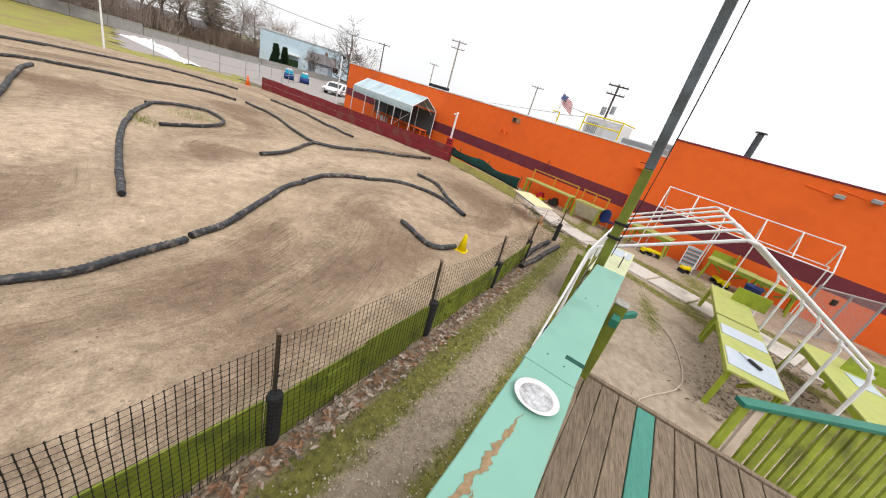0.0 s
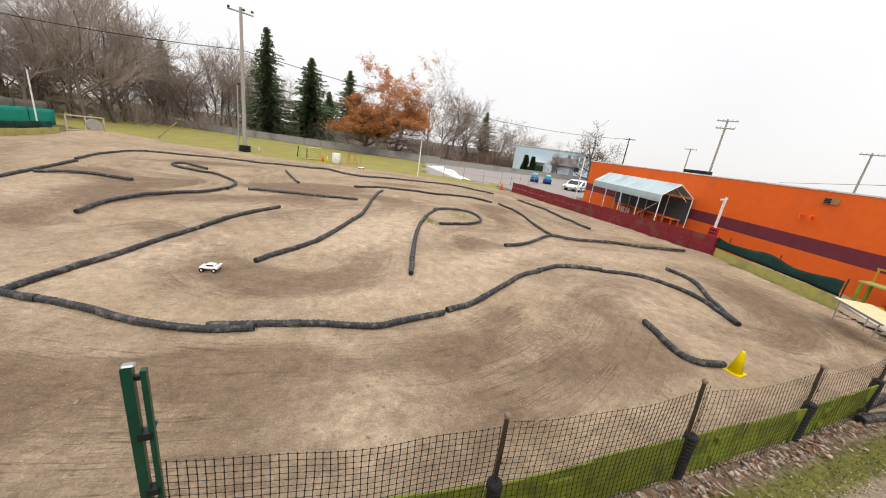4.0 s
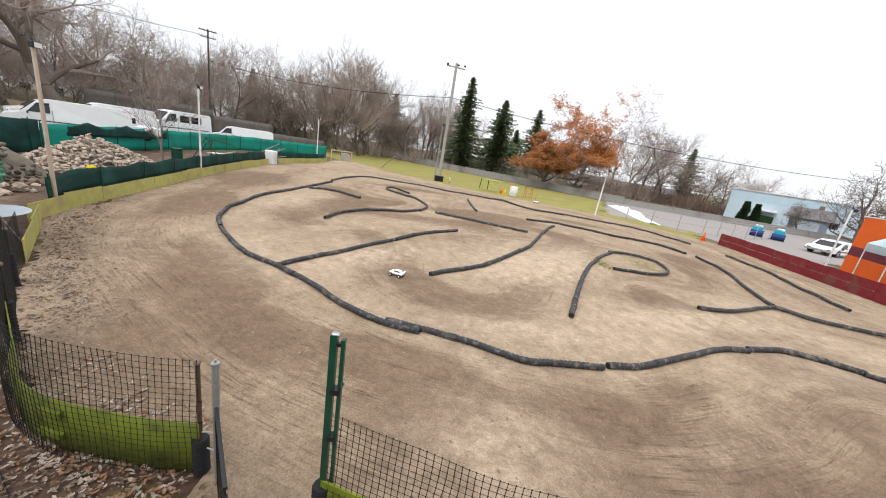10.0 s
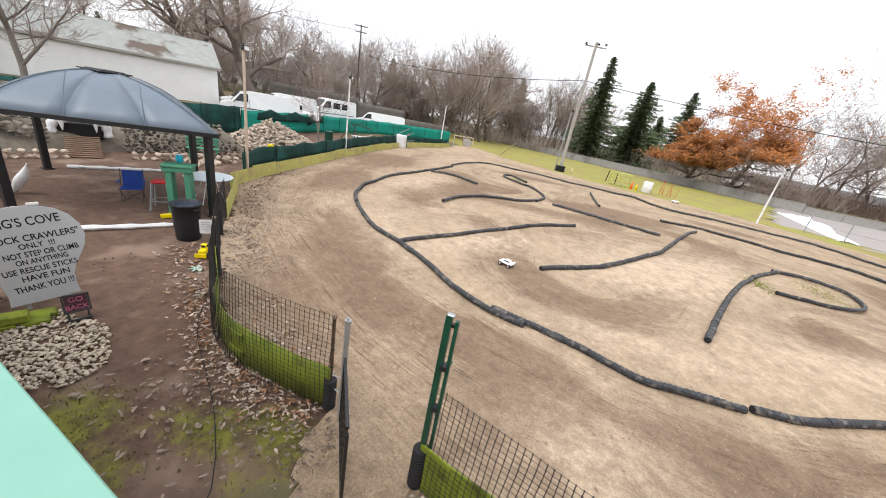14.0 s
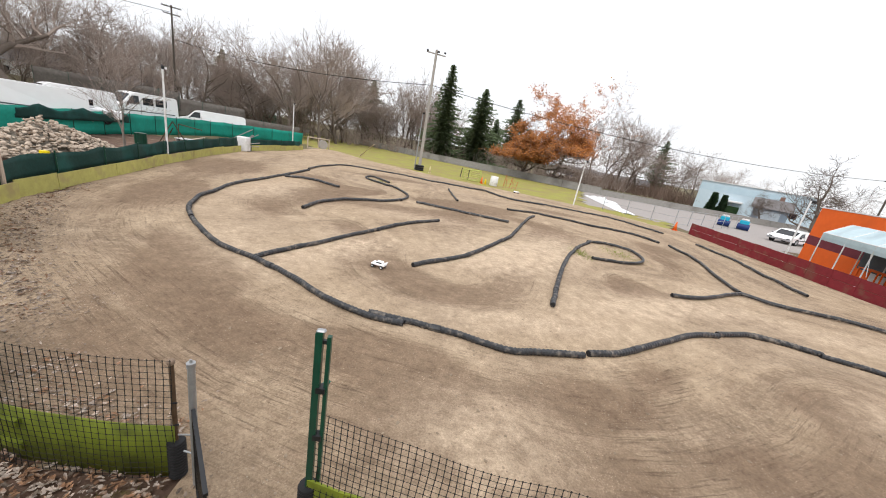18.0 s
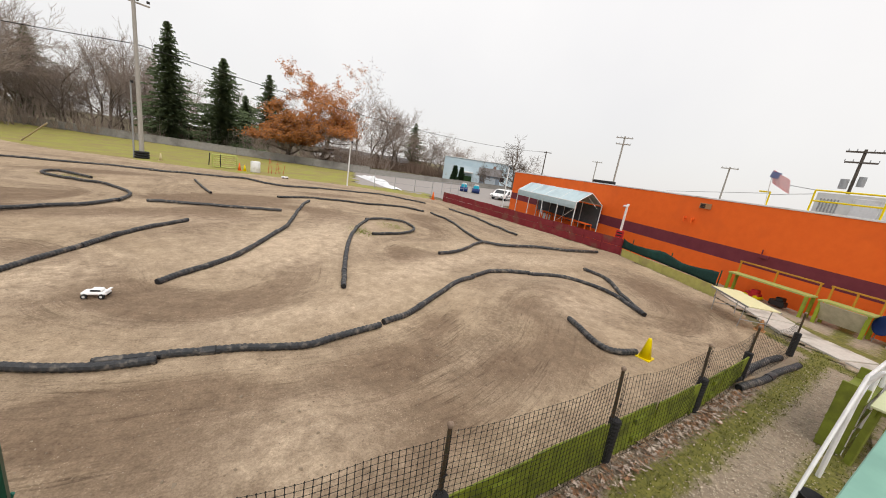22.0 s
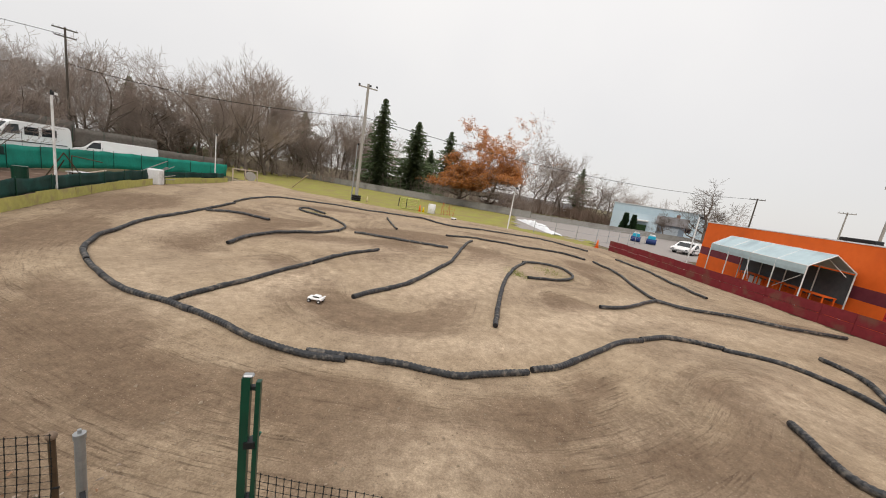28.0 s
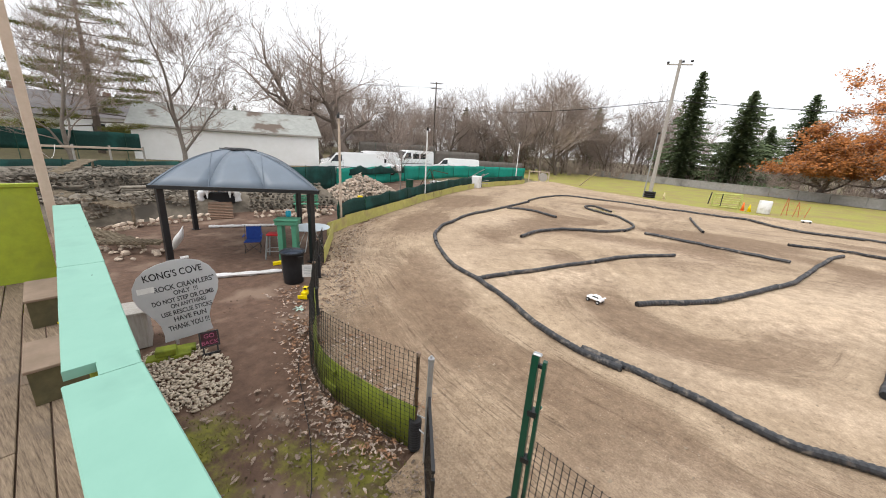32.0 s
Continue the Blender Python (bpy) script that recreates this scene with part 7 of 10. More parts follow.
def house(name, label, m, size, wall_h, roof_h, wmat, rmat, wins=3, door=True):
    """A plain gabled house: x along the front, front face at -y."""
    w, d = size
    h = thing(name, label, "house", m)
    part("wall", boxes(((w, d, wall_h), (0, 0, wall_h / 2))), wmat, h)
    bm = bmesh.new()
    for x in (-w / 2 - 0.4, w / 2 + 0.4):
        for y, z in ((-d / 2 - 0.4, wall_h - 0.1), (d / 2 + 0.4, wall_h - 0.1), (0, wall_h + roof_h)):
            bm.verts.new((x, y, z))
    bm.verts.ensure_lookup_table()
    q = bm.verts
    for f in ((0, 1, 2), (5, 4, 3), (0, 3, 4, 1), (1, 4, 5, 2), (2, 5, 3, 0)):
        bm.faces.new([q[i] for i in f])
    roof = part("roof", bm, rmat, h)
    part("chimney", boxes(((0.6, 0.6, 1.2), (w * 0.2, 0.5, wall_h + roof_h))), BRICKH, roof)
    for i in range(wins):
        x = -w / 2 + w * (i + 0.5) / wins
        win = part("window", boxes(((1.1, 0.06, 1.1), (x, -d / 2 - 0.03, wall_h * 0.58)), bevel=0.01), GLASS, h)
        part("frame", boxes(((1.3, 0.05, 0.1), (x, -d / 2 - 0.04, wall_h * 0.58 + 0.6)), ((1.3, 0.08, 0.1), (x, -d / 2 - 0.05, wall_h * 0.58 - 0.6)), ((0.1, 0.05, 1.2), (x - 0.6, -d / 2 - 0.04, wall_h * 0.58)), ((0.1, 0.05, 1.2), (x + 0.6, -d / 2 - 0.04, wall_h * 0.58))), WHITE, win)
    if door:
        part("door", boxes(((0.95, 0.06, 2.05), (w * 0.18, -d / 2 - 0.035, 1.03)), bevel=0.01), WHITE, h)
    return h


def far(az, d, z=0.0, turn=0.0):
    """The pose of a far thing: its bearing in degrees to the right of +y, its distance, its front turned to the track."""
    a = radians(az)
    return Matrix.Translation((d * math.sin(a), d * math.cos(a), z)) @ Matrix.Rotation(-a + radians(turn), 4, "Z")


house("house", "white clapboard house behind bare trees", far(-77, 62, 1.6, 10), (11, 8), 3.2, 2.4, WHITEWALL, GREYROOF, 3)
house("house", "low white house with a grey roof among trees", far(-84, 52, 1.5, -8), (9, 7), 3.0, 2.0, WHITEWALL, GREYROOF, 3)
house("house", "pale house showing between the bare trunks", far(-47, 92, 1.0, 6), (14, 8), 3.4, 2.8, WHITEWALL, GREYROOF, 4)
house("house", "grey house half hidden by the wood", far(-38, 98, 1.0, -12), (12, 8), 3.2, 2.6, WHITEWALL, GREYROOF, 3)
house("house", "brown brick bungalow behind the retaining wall", far(29, 108, -0.7, 8), (13, 8), 2.6, 1.4, BRICKH, GREYROOF, 4)
house("house", "brown brick bungalow with a low grey roof", far(22.5, 112, -0.5, 0), (11, 8), 2.6, 1.4, BRICKH, GREYROOF, 3)
screen("garden_windscreen", [(-34.0, -6.0), (-34.5, 5.0), (-34.0, 10.4)], 2.0, 3.32, GMESH, "dark green screen fence on the higher ground", 9, step=0.6)

rail = thing("timber_rail", "long pale timber rail on short posts between the screens", "rail")
part("rail_timber", beams(((-30.6, 4.4, 2.35), (-29.2, 9.0, 2.35), 0.14, 0.12)), POSTWOOD, rail)
for k in range(4):
    q = Vector((-30.6, 4.4, 0)).lerp(Vector((-29.2, 9.0, 0)), k / 3)
    part("post", rods(((q.x, q.y, 0.7), (q.x, q.y, 2.5), 0.06), sides=8), GREYWOOD, rail)

DARKFENCE = mat("dark_brown_fence", (0.17, 0.155, 0.14), (0.10, 0.09, 0.08), 0.9, 4, bump=0.3, c=(0.12, 0.10, 0.09), cscale=0.6)
for (a1, a2), z0, z1, lab in (((-46, -34), 1.6, 4.0, "tall dark board fence on the bank behind the vans"), ((-34.2, -27), 0.9, 3.3, "dark board fence stepping down the bank"), ((-27.2, -20), 0.0, 2.1, "lower end of the dark board fence")):
    run = [(60 * math.sin(radians(a1 + (a2 - a1) * k / 4)), 60 * math.cos(radians(a1 + (a2 - a1) * k / 4))) for k in range(5)]
    screen("bank_fence", run, z0, z1, DARKFENCE, lab, int(-a1), sagging=0.03, step=0.8)
# ---- lamp poles ----


def lamp_pole(x, y, top, r, material, label, tilt=(0, 0)):
    p = thing("lamp_pole", label, "lamp pole", Matrix.Translation((x, y, -0.05)), "track lamp poles")
    part("pole", rods(((0, 0, 0), (tilt[0], tilt[1], top), r, r * 0.8), sides=9), material, p)
    hd = part("lamp_head", boxes(((0.16, 0.22, 0.16), (tilt[0] + 0.12, tilt[1] - 0.05, top - 0.05)), ((0.06, 0.06, 0.2), (tilt[0], tilt[1], top)), bevel=0.02), BLACKM, p)
    part("lens", boxes(((0.02, 0.17, 0.12), (tilt[0] + 0.205, tilt[1] - 0.05, top - 0.06))), WHITE, hd)
    return p


lamp_pole(-11.3, 9.72, 4.6, 0.055, POSTWOOD, "pale timber lamp pole at the windscreen's end")
lamp_pole(-14.25, 19.9, 4.85, 0.055, WHITE, "thin white lamp pole behind the windscreen")
lamp_pole(-15.5, 40.6, 4.9, 0.06, WHITE, "thin white lamp pole at the far corner")
lamp_pole(14.2, 32.5, 4.25, 0.065, WHITE, "white lamp pole at the edge of the lawn", tilt=(0.05, 0))
pole = thing("utility_pole", "tall grey utility pole with crossarm insulators, ringed by old tyres", "utility pole", Matrix.Translation((-1.2, 42.0, -0.05)))
part("pole", rods(((0, 0, 0), (0.06, 0, 13.0), 0.19, 0.13), sides=12), GREYWOOD, pole)
part("crossarm", beams(((-1.0, 0.1, 12.7), (1.1, -0.1, 12.5), 0.10, 0.12)), GREYWOOD, pole)
# black blocks standing in for the insulators, no lamps here
for x in (-0.9, 0.3, 1.0):
    part("floodlight", boxes(((0.22, 0.2, 0.17), (x, -0.15, 12.80)), bevel=0.03), BLACKM, pole)
side_l = thing("lamp_pole", "slim pale lamp pole strapped beside the utility pole", "lamp pole", Matrix.Translation((-1.75, 42.0, -0.05)), "track lamp poles")
part("pole", rods(((0, 0, 0), (0.1, 0, 6.4), 0.07, 0.06), sides=9), STEEL, side_l)
part("lamp_head", boxes(((0.2, 0.3, 0.2), (0.2, -0.1, 6.4)), bevel=0.02), BLACKM, side_l)
for i in range(3):
    ty = tagged(part("tyre", lathe([(0.30, 0), (0.50, 0.02), (0.56, 0.10), (0.50, 0.19), (0.30, 0.21), (0.30, 0.16), (0.36, 0.10), (0.30, 0.04)], 22), RUBBER, smooth=True), "old black tyre stacked round the utility pole", "tyre", "tyres round the pole")
    ty.matrix_world = Matrix.Translation((-1.2, 42.0, 0.0 + 0.21 * i))
# ---- fittings of the orange building ----
sc = thing("downspout", "orange painted rain scupper box with a square downpipe", "downspout", BU)
part("scupper", boxes(((0.55, 0.30, 0.24), (-0.75, 0.16, 3.10)), bevel=0.01), ORANGE, sc)
# the scupper is closed; a black block paints its shaded inside
part("mouth", boxes(((0.40, 0.20, 0.06), (-0.75, 0.16, 3.225))), BLACKM, sc, "black block for the shade in the scupper mouth")
part("downpipe", boxes(((0.14, 0.12, 2.95), (-0.80, 0.075, 1.5)), ((0.18, 0.14, 0.05), (-0.80, 0.075, 2.1)), ((0.18, 0.14, 0.05), (-0.80, 0.075, 0.9))), ORANGE, sc)
for s, z in ((6.55, 3.34),):
    vt = thing("wall_vent", "small rectangular wall vent with a dark louvre", "vent", BU @ Matrix.Translation((s, 0, z)))
    part("frame", boxes(((0.55, 0.06, 0.26), (0, 0.03, 0)), bevel=0.01), mat("tan_paint", (0.45, 0.24, 0.12), None, 0.7, 9), vt)
    for i in range(3):
        part("slat", boxes(((0.22, 0.03, 0.05), (0.10, 0.065, -0.07 + 0.07 * i))), BLACKM, vt)
for s in (6.95, 7.35):
    hook = thing("vent_elbow", "orange painted pipe elbow on the wall", "pipe", BU @ Matrix.Translation((s, 0, 2.6)))
    part("elbow", rods(((0, 0, 0), (0, 0.16, 0.04), 0.055), ((0, 0.16, 0.07), (0, 0.16, -0.16), 0.055), sides=10), ORANGE, hook)
jb = thing("junction_box", "maroon painted junction box on the wall band", "junction box", BU @ Matrix.Translation((3.55, 0, 1.68)))
part("box", boxes(((0.30, 0.14, 0.14), (0, 0.07, 0)), bevel=0.01), MAROON, jb)
part("conduit", rods(((0.12, 0.04, 0.07), (0.12, 0.04, 0.28), 0.02)), MAROON, jb)
for s, z in ((-6.6, 4.06), (-7.4, 4.2)):
    wl_ = thing("wall_lamp", "small grey flood lamp with conduit on the orange wall", "wall lamp", BU @ Matrix.Translation((s, 0, z)))
    part("lamp_body", boxes(((0.26, 0.16, 0.14), (0, 0.09, 0)), bevel=0.02), STEEL, wl_)
    part("conduit", rods(((0.2, 0.02, 0.0), (0.9, 0.02, 0.08), 0.015)), ORANGE, wl_)
hv = thing("rooftop_unit", "grey rooftop air unit with louvres on the flat roof", "air unit", BU @ Matrix.Translation((5.2, -9.0, 3.6)))
part("casing", boxes(((2.6, 2.0, 1.35), (0, 0, 0.70)), bevel=0.03), mat("grey_sheet_metal", (0.72, 0.72, 0.70), (0.62, 0.62, 0.60), 0.5, 3), hv)
for i in range(6):
    part("louvre", boxes(((0.05, 0.05, 0.7), (0.35 + 0.14 * i, 1.01, 0.7))), STEEL, hv)
part("panel", boxes(((1.0, 0.04, 1.0), (-0.7, 1.01, 0.7)), bevel=0.01), WHITE, hv)
hv2 = thing("rooftop_hood", "low grey rooftop duct hood", "duct", BU @ Matrix.Translation((1.9, -8.0, 3.6)))
part("casing", boxes(((2.8, 1.6, 0.65), (0, 0, 0.3)), ((1.2, 1.0, 0.4), (-0.9, 0, 0.75)), bevel=0.05), STEEL, hv2)
for s, w in ((23.4, 2.6),):
    lo = thing("rooftop_duct", "dark low duct run lying on the flat roof", "duct", BU @ Matrix.Translation((s, -9, 3.6)))
    part("run", boxes(((w, 0.6, 0.35), (0, 0, 0.42)), bevel=0.05), BLACKM, lo)
yr = thing("roof_guard", "yellow tube guard rail on the roof edge", "guard rail", BU @ Matrix.Translation((0, -0.2, 3.72)))
for a_, b_, r_ in (((1.0, 0, 0.0), (1.0, 0, 0.85), 0.03), ((1.0, 0, 0.85), (2.9, 0, 0.85), 0.03), ((1.0, 0, 0.45), (2.9, 0, 0.45), 0.03), ((1.0, 0, 0.85), (1.0, -1.6, 0.85), 0.03), ((2.9, 0, 0), (2.9, 0, 0.85), 0.03), ((4.3, 0, 0), (4.3, 0, 0.6), 0.03), ((4.3, 0, 0.6), (4.7, 0, 0.6), 0.03)):
    part("rail", rods((a_, b_, r_)), YELLOW, yr)
part("wire", rods(((2.9, 0, 0.7), (4.3, 0, 0.5), 0.012), ((4.3, 0, 0.55), (9.0, 0, 0.1), 0.012), ((2.9, 0, 0.85), (4.3, -0.1, 1.0), 0.012)), STEEL, yr)
stk = thing("vent_stack", "dark metal vent stack with a cap above the roof", "vent stack", Matrix.Translation((30.3, -8.2, 4.3)))
part("pipe", rods(((0, 0, 0), (0.0, 0, 2.5), 0.20), sides=12), STEEL2, stk)
part("cap", rods(((0, 0, 2.55), (0, 0, 2.62), 0.34), ((0, 0, 2.5), (0, 0, 2.56), 0.12), sides=14), STEEL2, stk)
fl = thing("flag", "wind-blown striped flag with a blue corner on a thin pole", "flag", BU @ Matrix.Translation((4.3, -0.15, 3.72)) @ Matrix.Rotation(math.pi, 4, "Z") @ Matrix.Rotation(radians(12), 4, "Y") @ Matrix.Scale(0.82, 4))
part("pole", rods(((0, 0, 0), (-0.55, 0, 1.75), 0.02), sides=7), WHITE, fl)
RED_F, WHITE_F, BLUE_F = mat("flag_red", (0.75, 0.2, 0.22), None, 0.8, 9, bump=0), mat("flag_white", (0.9, 0.9, 0.92), None, 0.8, 9, bump=0), mat("flag_blue", (0.14, 0.18, 0.38), None, 0.8, 9, bump=0)
for i in range(13):
    vs, fs = [], []
    for k in range(9):
        for e in (0, 1):
            x = -0.55 + 0.115 * k
            vs.append((x + 0.02 * i, 0.05 * math.sin(k * 1.1), 1.75 - 0.045 * (i + e) - 0.035 * k + 0.015 * math.sin(k * 1.3 + i * 0.2)))
    fs = [(2 * k, 2 * k + 2, 2 * k + 3, 2 * k + 1) for k in range(8)]
    so = link("stripe", vs, fs, WHITE_F if i % 2 else RED_F, fl).modifiers.new("thickness", "SOLIDIFY")
    so.thickness = 0.006
part("canton", box(bmesh.new(), (0.38, 0.10, 0.30), (-0.34, 0.02, 1.54)), BLUE_F, fl, "dark blue corner with pale stars")
for i in range(9):
    part("star", boxes(((0.025, 0.106, 0.025), (-0.48 + 0.13 * (i % 3), 0.02, 1.63 - 0.09 * (i // 3)))), WHITE_F, fl)

# ---- canopy tent behind the red wall ----
TN = BU @ Matrix.Translation((12.9, 0.2, 0))
tent = thing("canopy_tent", "pale blue tarp canopy on white tube legs behind the red wall", "canopy", TN)
Lt, Wt, E_, R_ = 7.4, 2.1, 2.33, 3.05


def tarp(name, rows, label=""):
    vs, fs = [], []
    n = 14
    for i in range(n + 1):
        x = Lt * i / n
        for j, (y, z) in enumerate(rows):
            vs.append((x, y, z - 0.04 * abs(math.sin(i * 0.5 * math.pi / 2)) * (1 if 0 < j < len(rows) - 1 else 0.2)))
    k = len(rows)
    for i in range(n):
        for j in range(k - 1):
            fs.append((i * k + j, i * k + k + j, i * k + k + j + 1, i * k + j + 1))
    ob = link(name, vs, fs, TARP, tent, label)
    so = ob.modifiers.new("thickness", "SOLIDIFY")
    so.thickness = 0.012
    return ob


tarp("roof_sheet", [(Wt, E_), (Wt * 0.75, E_ + 0.36), (Wt / 2, R_), (Wt * 0.25, E_ + 0.36), (0, E_)])
# dark sheet added for the shade inside the open canopy
part("back_cloth", boxes(((Lt - 0.2, 0.02, 1.5), (Lt / 2, 0.0, E_ - 0.85))), TENTSHADE, tent, "added dark sheet for the shade inside the canopy")
tarp("valance", [(Wt + 0.02, E_), (Wt + 0.03, E_ - 0.20), (Wt + 0.01, E_ - 0.42)], "hanging front valance")
for i in range(5):
    x = Lt * i / 4
    part("leg", rods(((x, Wt, 0), (x, Wt, E_), 0.03), sides=8), WHITE, tent)
    part("leg", rods(((x, 0.05, 0), (x, 0.05, E_), 0.03), sides=8), WHITE, tent)
    part("rafter", rods(((x, Wt, E_), (x, Wt / 2, R_ - 0.03), 0.028), ((x, 0.05, E_), (x, Wt / 2, R_ - 0.03), 0.028), sides=8), WHITE, tent)
part("ridge_tube", rods(((0, Wt / 2, R_ - 0.03), (Lt, Wt / 2, R_ - 0.03), 0.028), ((0, Wt, E_), (Lt, Wt, E_), 0.028), ((0, 0.05, E_), (Lt, 0.05, E_), 0.028), sides=8), WHITE, tent)
for a_, b_ in (((0.0, 0.4, E_ - 0.25), (0.6, Wt / 2, R_ - 0.1)), ((0.2, Wt, E_ - 0.5), (1.6, Wt, 0.9)), ((3.8, Wt, E_ - 0.4), (3.4, Wt, 0.8))):
    part("brace", rods((a_, b_, 0.015), sides=6), WHITE, tent)
door = thing("pit_door", "white door with a round dark window under the canopy", "door", BU @ Matrix.Translation((18.9, 0.06, 0)), kind="structure")
part("leaf", boxes(((1.0, 0.07, 2.05), (0, 0, 1.03)), bevel=0.01), WHITE, door)
part("window", lathe([(0.2, 0), (0.2, 0.02), (0.02, 0.02)], 18), GLASS, door).matrix_local = Matrix.Translation((0, 0.04, 1.5)) @ Matrix.Rotation(radians(-90), 4, "X")
for i in range(4):
    tb = thing("pit_table", "narrow orange pit table under the canopy", "table", BU @ Matrix.Translation((13.8 + 1.5 * i, 0.7, 0)), "pit tables")
    part("tabletop", boxes(((1.3, 0.6, 0.04), (0, 0, 0.95)), bevel=0.005), ORANGE, tb)
    for a in (-0.6, 0.6):
        for b in (-0.25, 0.25):
            part("leg", boxes(((0.05, 0.05, 0.94), (a, b, 0.47))), ORANGE, tb)
for x, y in ((22.05, 19.2),):
    lamp_pole(x, y, 4.0, 0.05, WHITE, "white lamp pole with an orange top behind the red wall")
mk = thing("marker_post", "white square lamp post with a red box on it", "post", Matrix.Translation((20.15, 8.55, -0.03)))
part("post", boxes(((0.10, 0.10, 2.75), (0, 0, 1.37)), bevel=0.01), WHITE, mk)
part("lamp", boxes(((0.20, 0.12, 0.10), (-0.12, 0.08, 2.70)), ((0.12, 0.14, 0.12), (0.06, 0.0, 2.78)), bevel=0.03), WHITE, mk)
rb = part("red_box", boxes(((0.10, 0.42, 0.42), (-0.12, -0.05, 1.12)), bevel=0.015), REDP, mk, "red box with dark lettering bars")
part("print_bar", boxes(((0.012, 0.30, 0.07), (-0.175, -0.05, 1.2)), ((0.012, 0.30, 0.07), (-0.175, -0.05, 1.05))), INK, rb)

# ---- patio: white tube frames ----
fr = thing("tube_canopy", "bare white steel tube canopy frame over the pit tables", "canopy", ST)


def stp(x, y):
    p = ST.inverted() @ Vector((x, y, 0))
    return p.x, p.y


u0, v0 = stp(7.16, -0.49)
for i in range(6):
    u = u0 + 1.08 * i
    L_, M_, R2 = (u, v0, 1.67), (u, v0 - 2.08, 2.82), (u, v0 - 4.16, 1.67)
    arch = [(u, v0, -0.03), (u, v0, 1.50), (u, v0 - 0.09, 1.72), (u, v0 - 2.0, 2.78), (u, v0 - 2.16, 2.78), (u, v0 - 4.07, 1.72), (u, v0 - 4.16, 1.50), (u, v0 - 4.16, -0.03)]
    lst = [sweep([Vector(p), Vector(q)], 0.03, 8) for p, q in zip(arch, arch[1:])]
    v, f = merge(lst)
    link("arch", v, f, WHITE, fr)
for v_, z_ in ((v0, 1.60), (v0 - 2.08, 2.80), (v0 - 4.16, 1.60)):
    part("purlin", rods(((u0, v_, z_), (u0 + 5.4, v_, z_), 0.024), sides=8), WHITE, fr)
part("prop", rods(((u0, v0, 1.62), (5.65, 0.63, -0.03), 0.022), sides=8), WHITE, fr, "slanted tube prop")
part("brace", rods(((u0, v0, 0.9), (u0 + 0.7, v0, 1.6), 0.012), ((u0, v0 - 4.16, 0.8), (u0 - 0.0, v0 - 3.2, 0.2), 0.008), sides=6), STEEL, fr)
f2 = thing("tube_canopy", "thin white tube lean-to frame against the orange wall", "canopy", BU)
S2 = [-2.3, -3.35, -4.4, -5.5, -6.5, -7.5]
for i, s in enumerate(S2):
    part("rafter", rods(((s, 1.5, 1.92), (s + 0.1, 0.85, 2.72), 0.022), ((s + 0.1, 0.85, 2.72), (s + 0.1, 0.2, 1.92), 0.022), sides=7), WHITE, f2)
    if i != 1 and i != 4:
        for o in (1.5, 0.2):
            part("leg", rods(((s, o, -0.02), (s, o, 1.92), 0.022), sides=7), WHITE, f2)
part("rail", rods(((S2[0], 1.5, 1.92), (S2[-1], 1.5, 1.92), 0.022), ((S2[0] + 0.1, 0.85, 2.72), (S2[-1] + 0.1, 0.85, 2.72), 0.022), ((S2[0], 0.2, 1.92), (S2[-1], 0.2, 1.92), 0.022), sides=7), WHITE, f2)


def work_table(name, label, m, size, top_mat, leg_mat, mats=(), panel=False, high=0.76):
    w, d = size
    t = thing(name, label, "table", m, "pit tables")
    part("tabletop", boxes(((w, d, 0.04), (0, 0, high)), bevel=0.006), top_mat, t)
    part("apron", boxes(((w - 0.1, 0.03, 0.12), (0, d / 2 - 0.06, high - 0.08)), ((w - 0.1, 0.03, 0.12), (0, -d / 2 + 0.06, high - 0.08))), leg_mat, t)
    for a in (-1, 1):
        for b in (-1, 1):
            part("leg", beams(((a * (w / 2 - 0.12), b * (d / 2 - 0.08), high - 0.03), (a * (w / 2 - 0.05), b * (d / 2 - 0.05), -0.03), 0.09, 0.05)), leg_mat, t)
        part("brace", beams(((a * (w / 2 - 0.1), 0, high - 0.06), (a * (w / 2 - 0.55), 0, high - 0.40), 0.05, 0.06)), leg_mat, t)
    for x, y, mw, md in mats:
        part("mat", boxes(((mw, md, 0.012), (x, y, high + 0.027)), bevel=0.003), mat("pale_blue_mat", (0.50, 0.56, 0.62), (0.44, 0.50, 0.56), 0.6, 6, bump=0.05), t, "pale blue pit mat")
    if panel:
        part("side_board", boxes(((0.03, d * 0.9, 0.40), (w / 2 - 0.75, -d * 0.45, high + 0.2)), ((0.8, 0.03, 0.3), (w / 2 - 0.4, -d * 0.5, high + 0.1)), bevel=0.005), leg_mat, t)
    return t


def on_st(x, y, turn=0.0):
    return Matrix.Translation((x, y, 0)) @ Matrix.Rotation(radians(-10.5 + turn), 4, "Z")


work_table("pit_table", "long lime painted plywood pit table with a raised side board", on_st(10.55, -4.35), (2.5, 0.85), LIMEPALE, LIME, panel=True)
t2 = work_table("pit_table", "lime pit table with two pale blue mats", on_st(7.85, -3.85), (2.75, 0.85), LIMEPALE, LIME, mats=((0.55, 0, 0.55, 0.78), (-0.75, 0.0, 0.75, 0.78)))
work_table("pit_table", "wide lime pit table by the stairs", on_st(8.35, -5.85, 6), (2.9, 0.95), LIMEPALE, LIME, mats=((0.3, -0.2, 0.5, 0.4),), panel=True)
work_table("pit_counter", "lime counter with a pale mat beyond the stand", ST @ Matrix.Translation((9.45, 0.2, 0)), (2.9, 0.72), mat("faded_counter_top", (0.60, 0.63, 0.40), (0.50, 0.53, 0.32), 0.6, 4, bump=0.05), OLIVE, mats=((0.9, 0.0, 0.7, 0.6),), high=0.98)
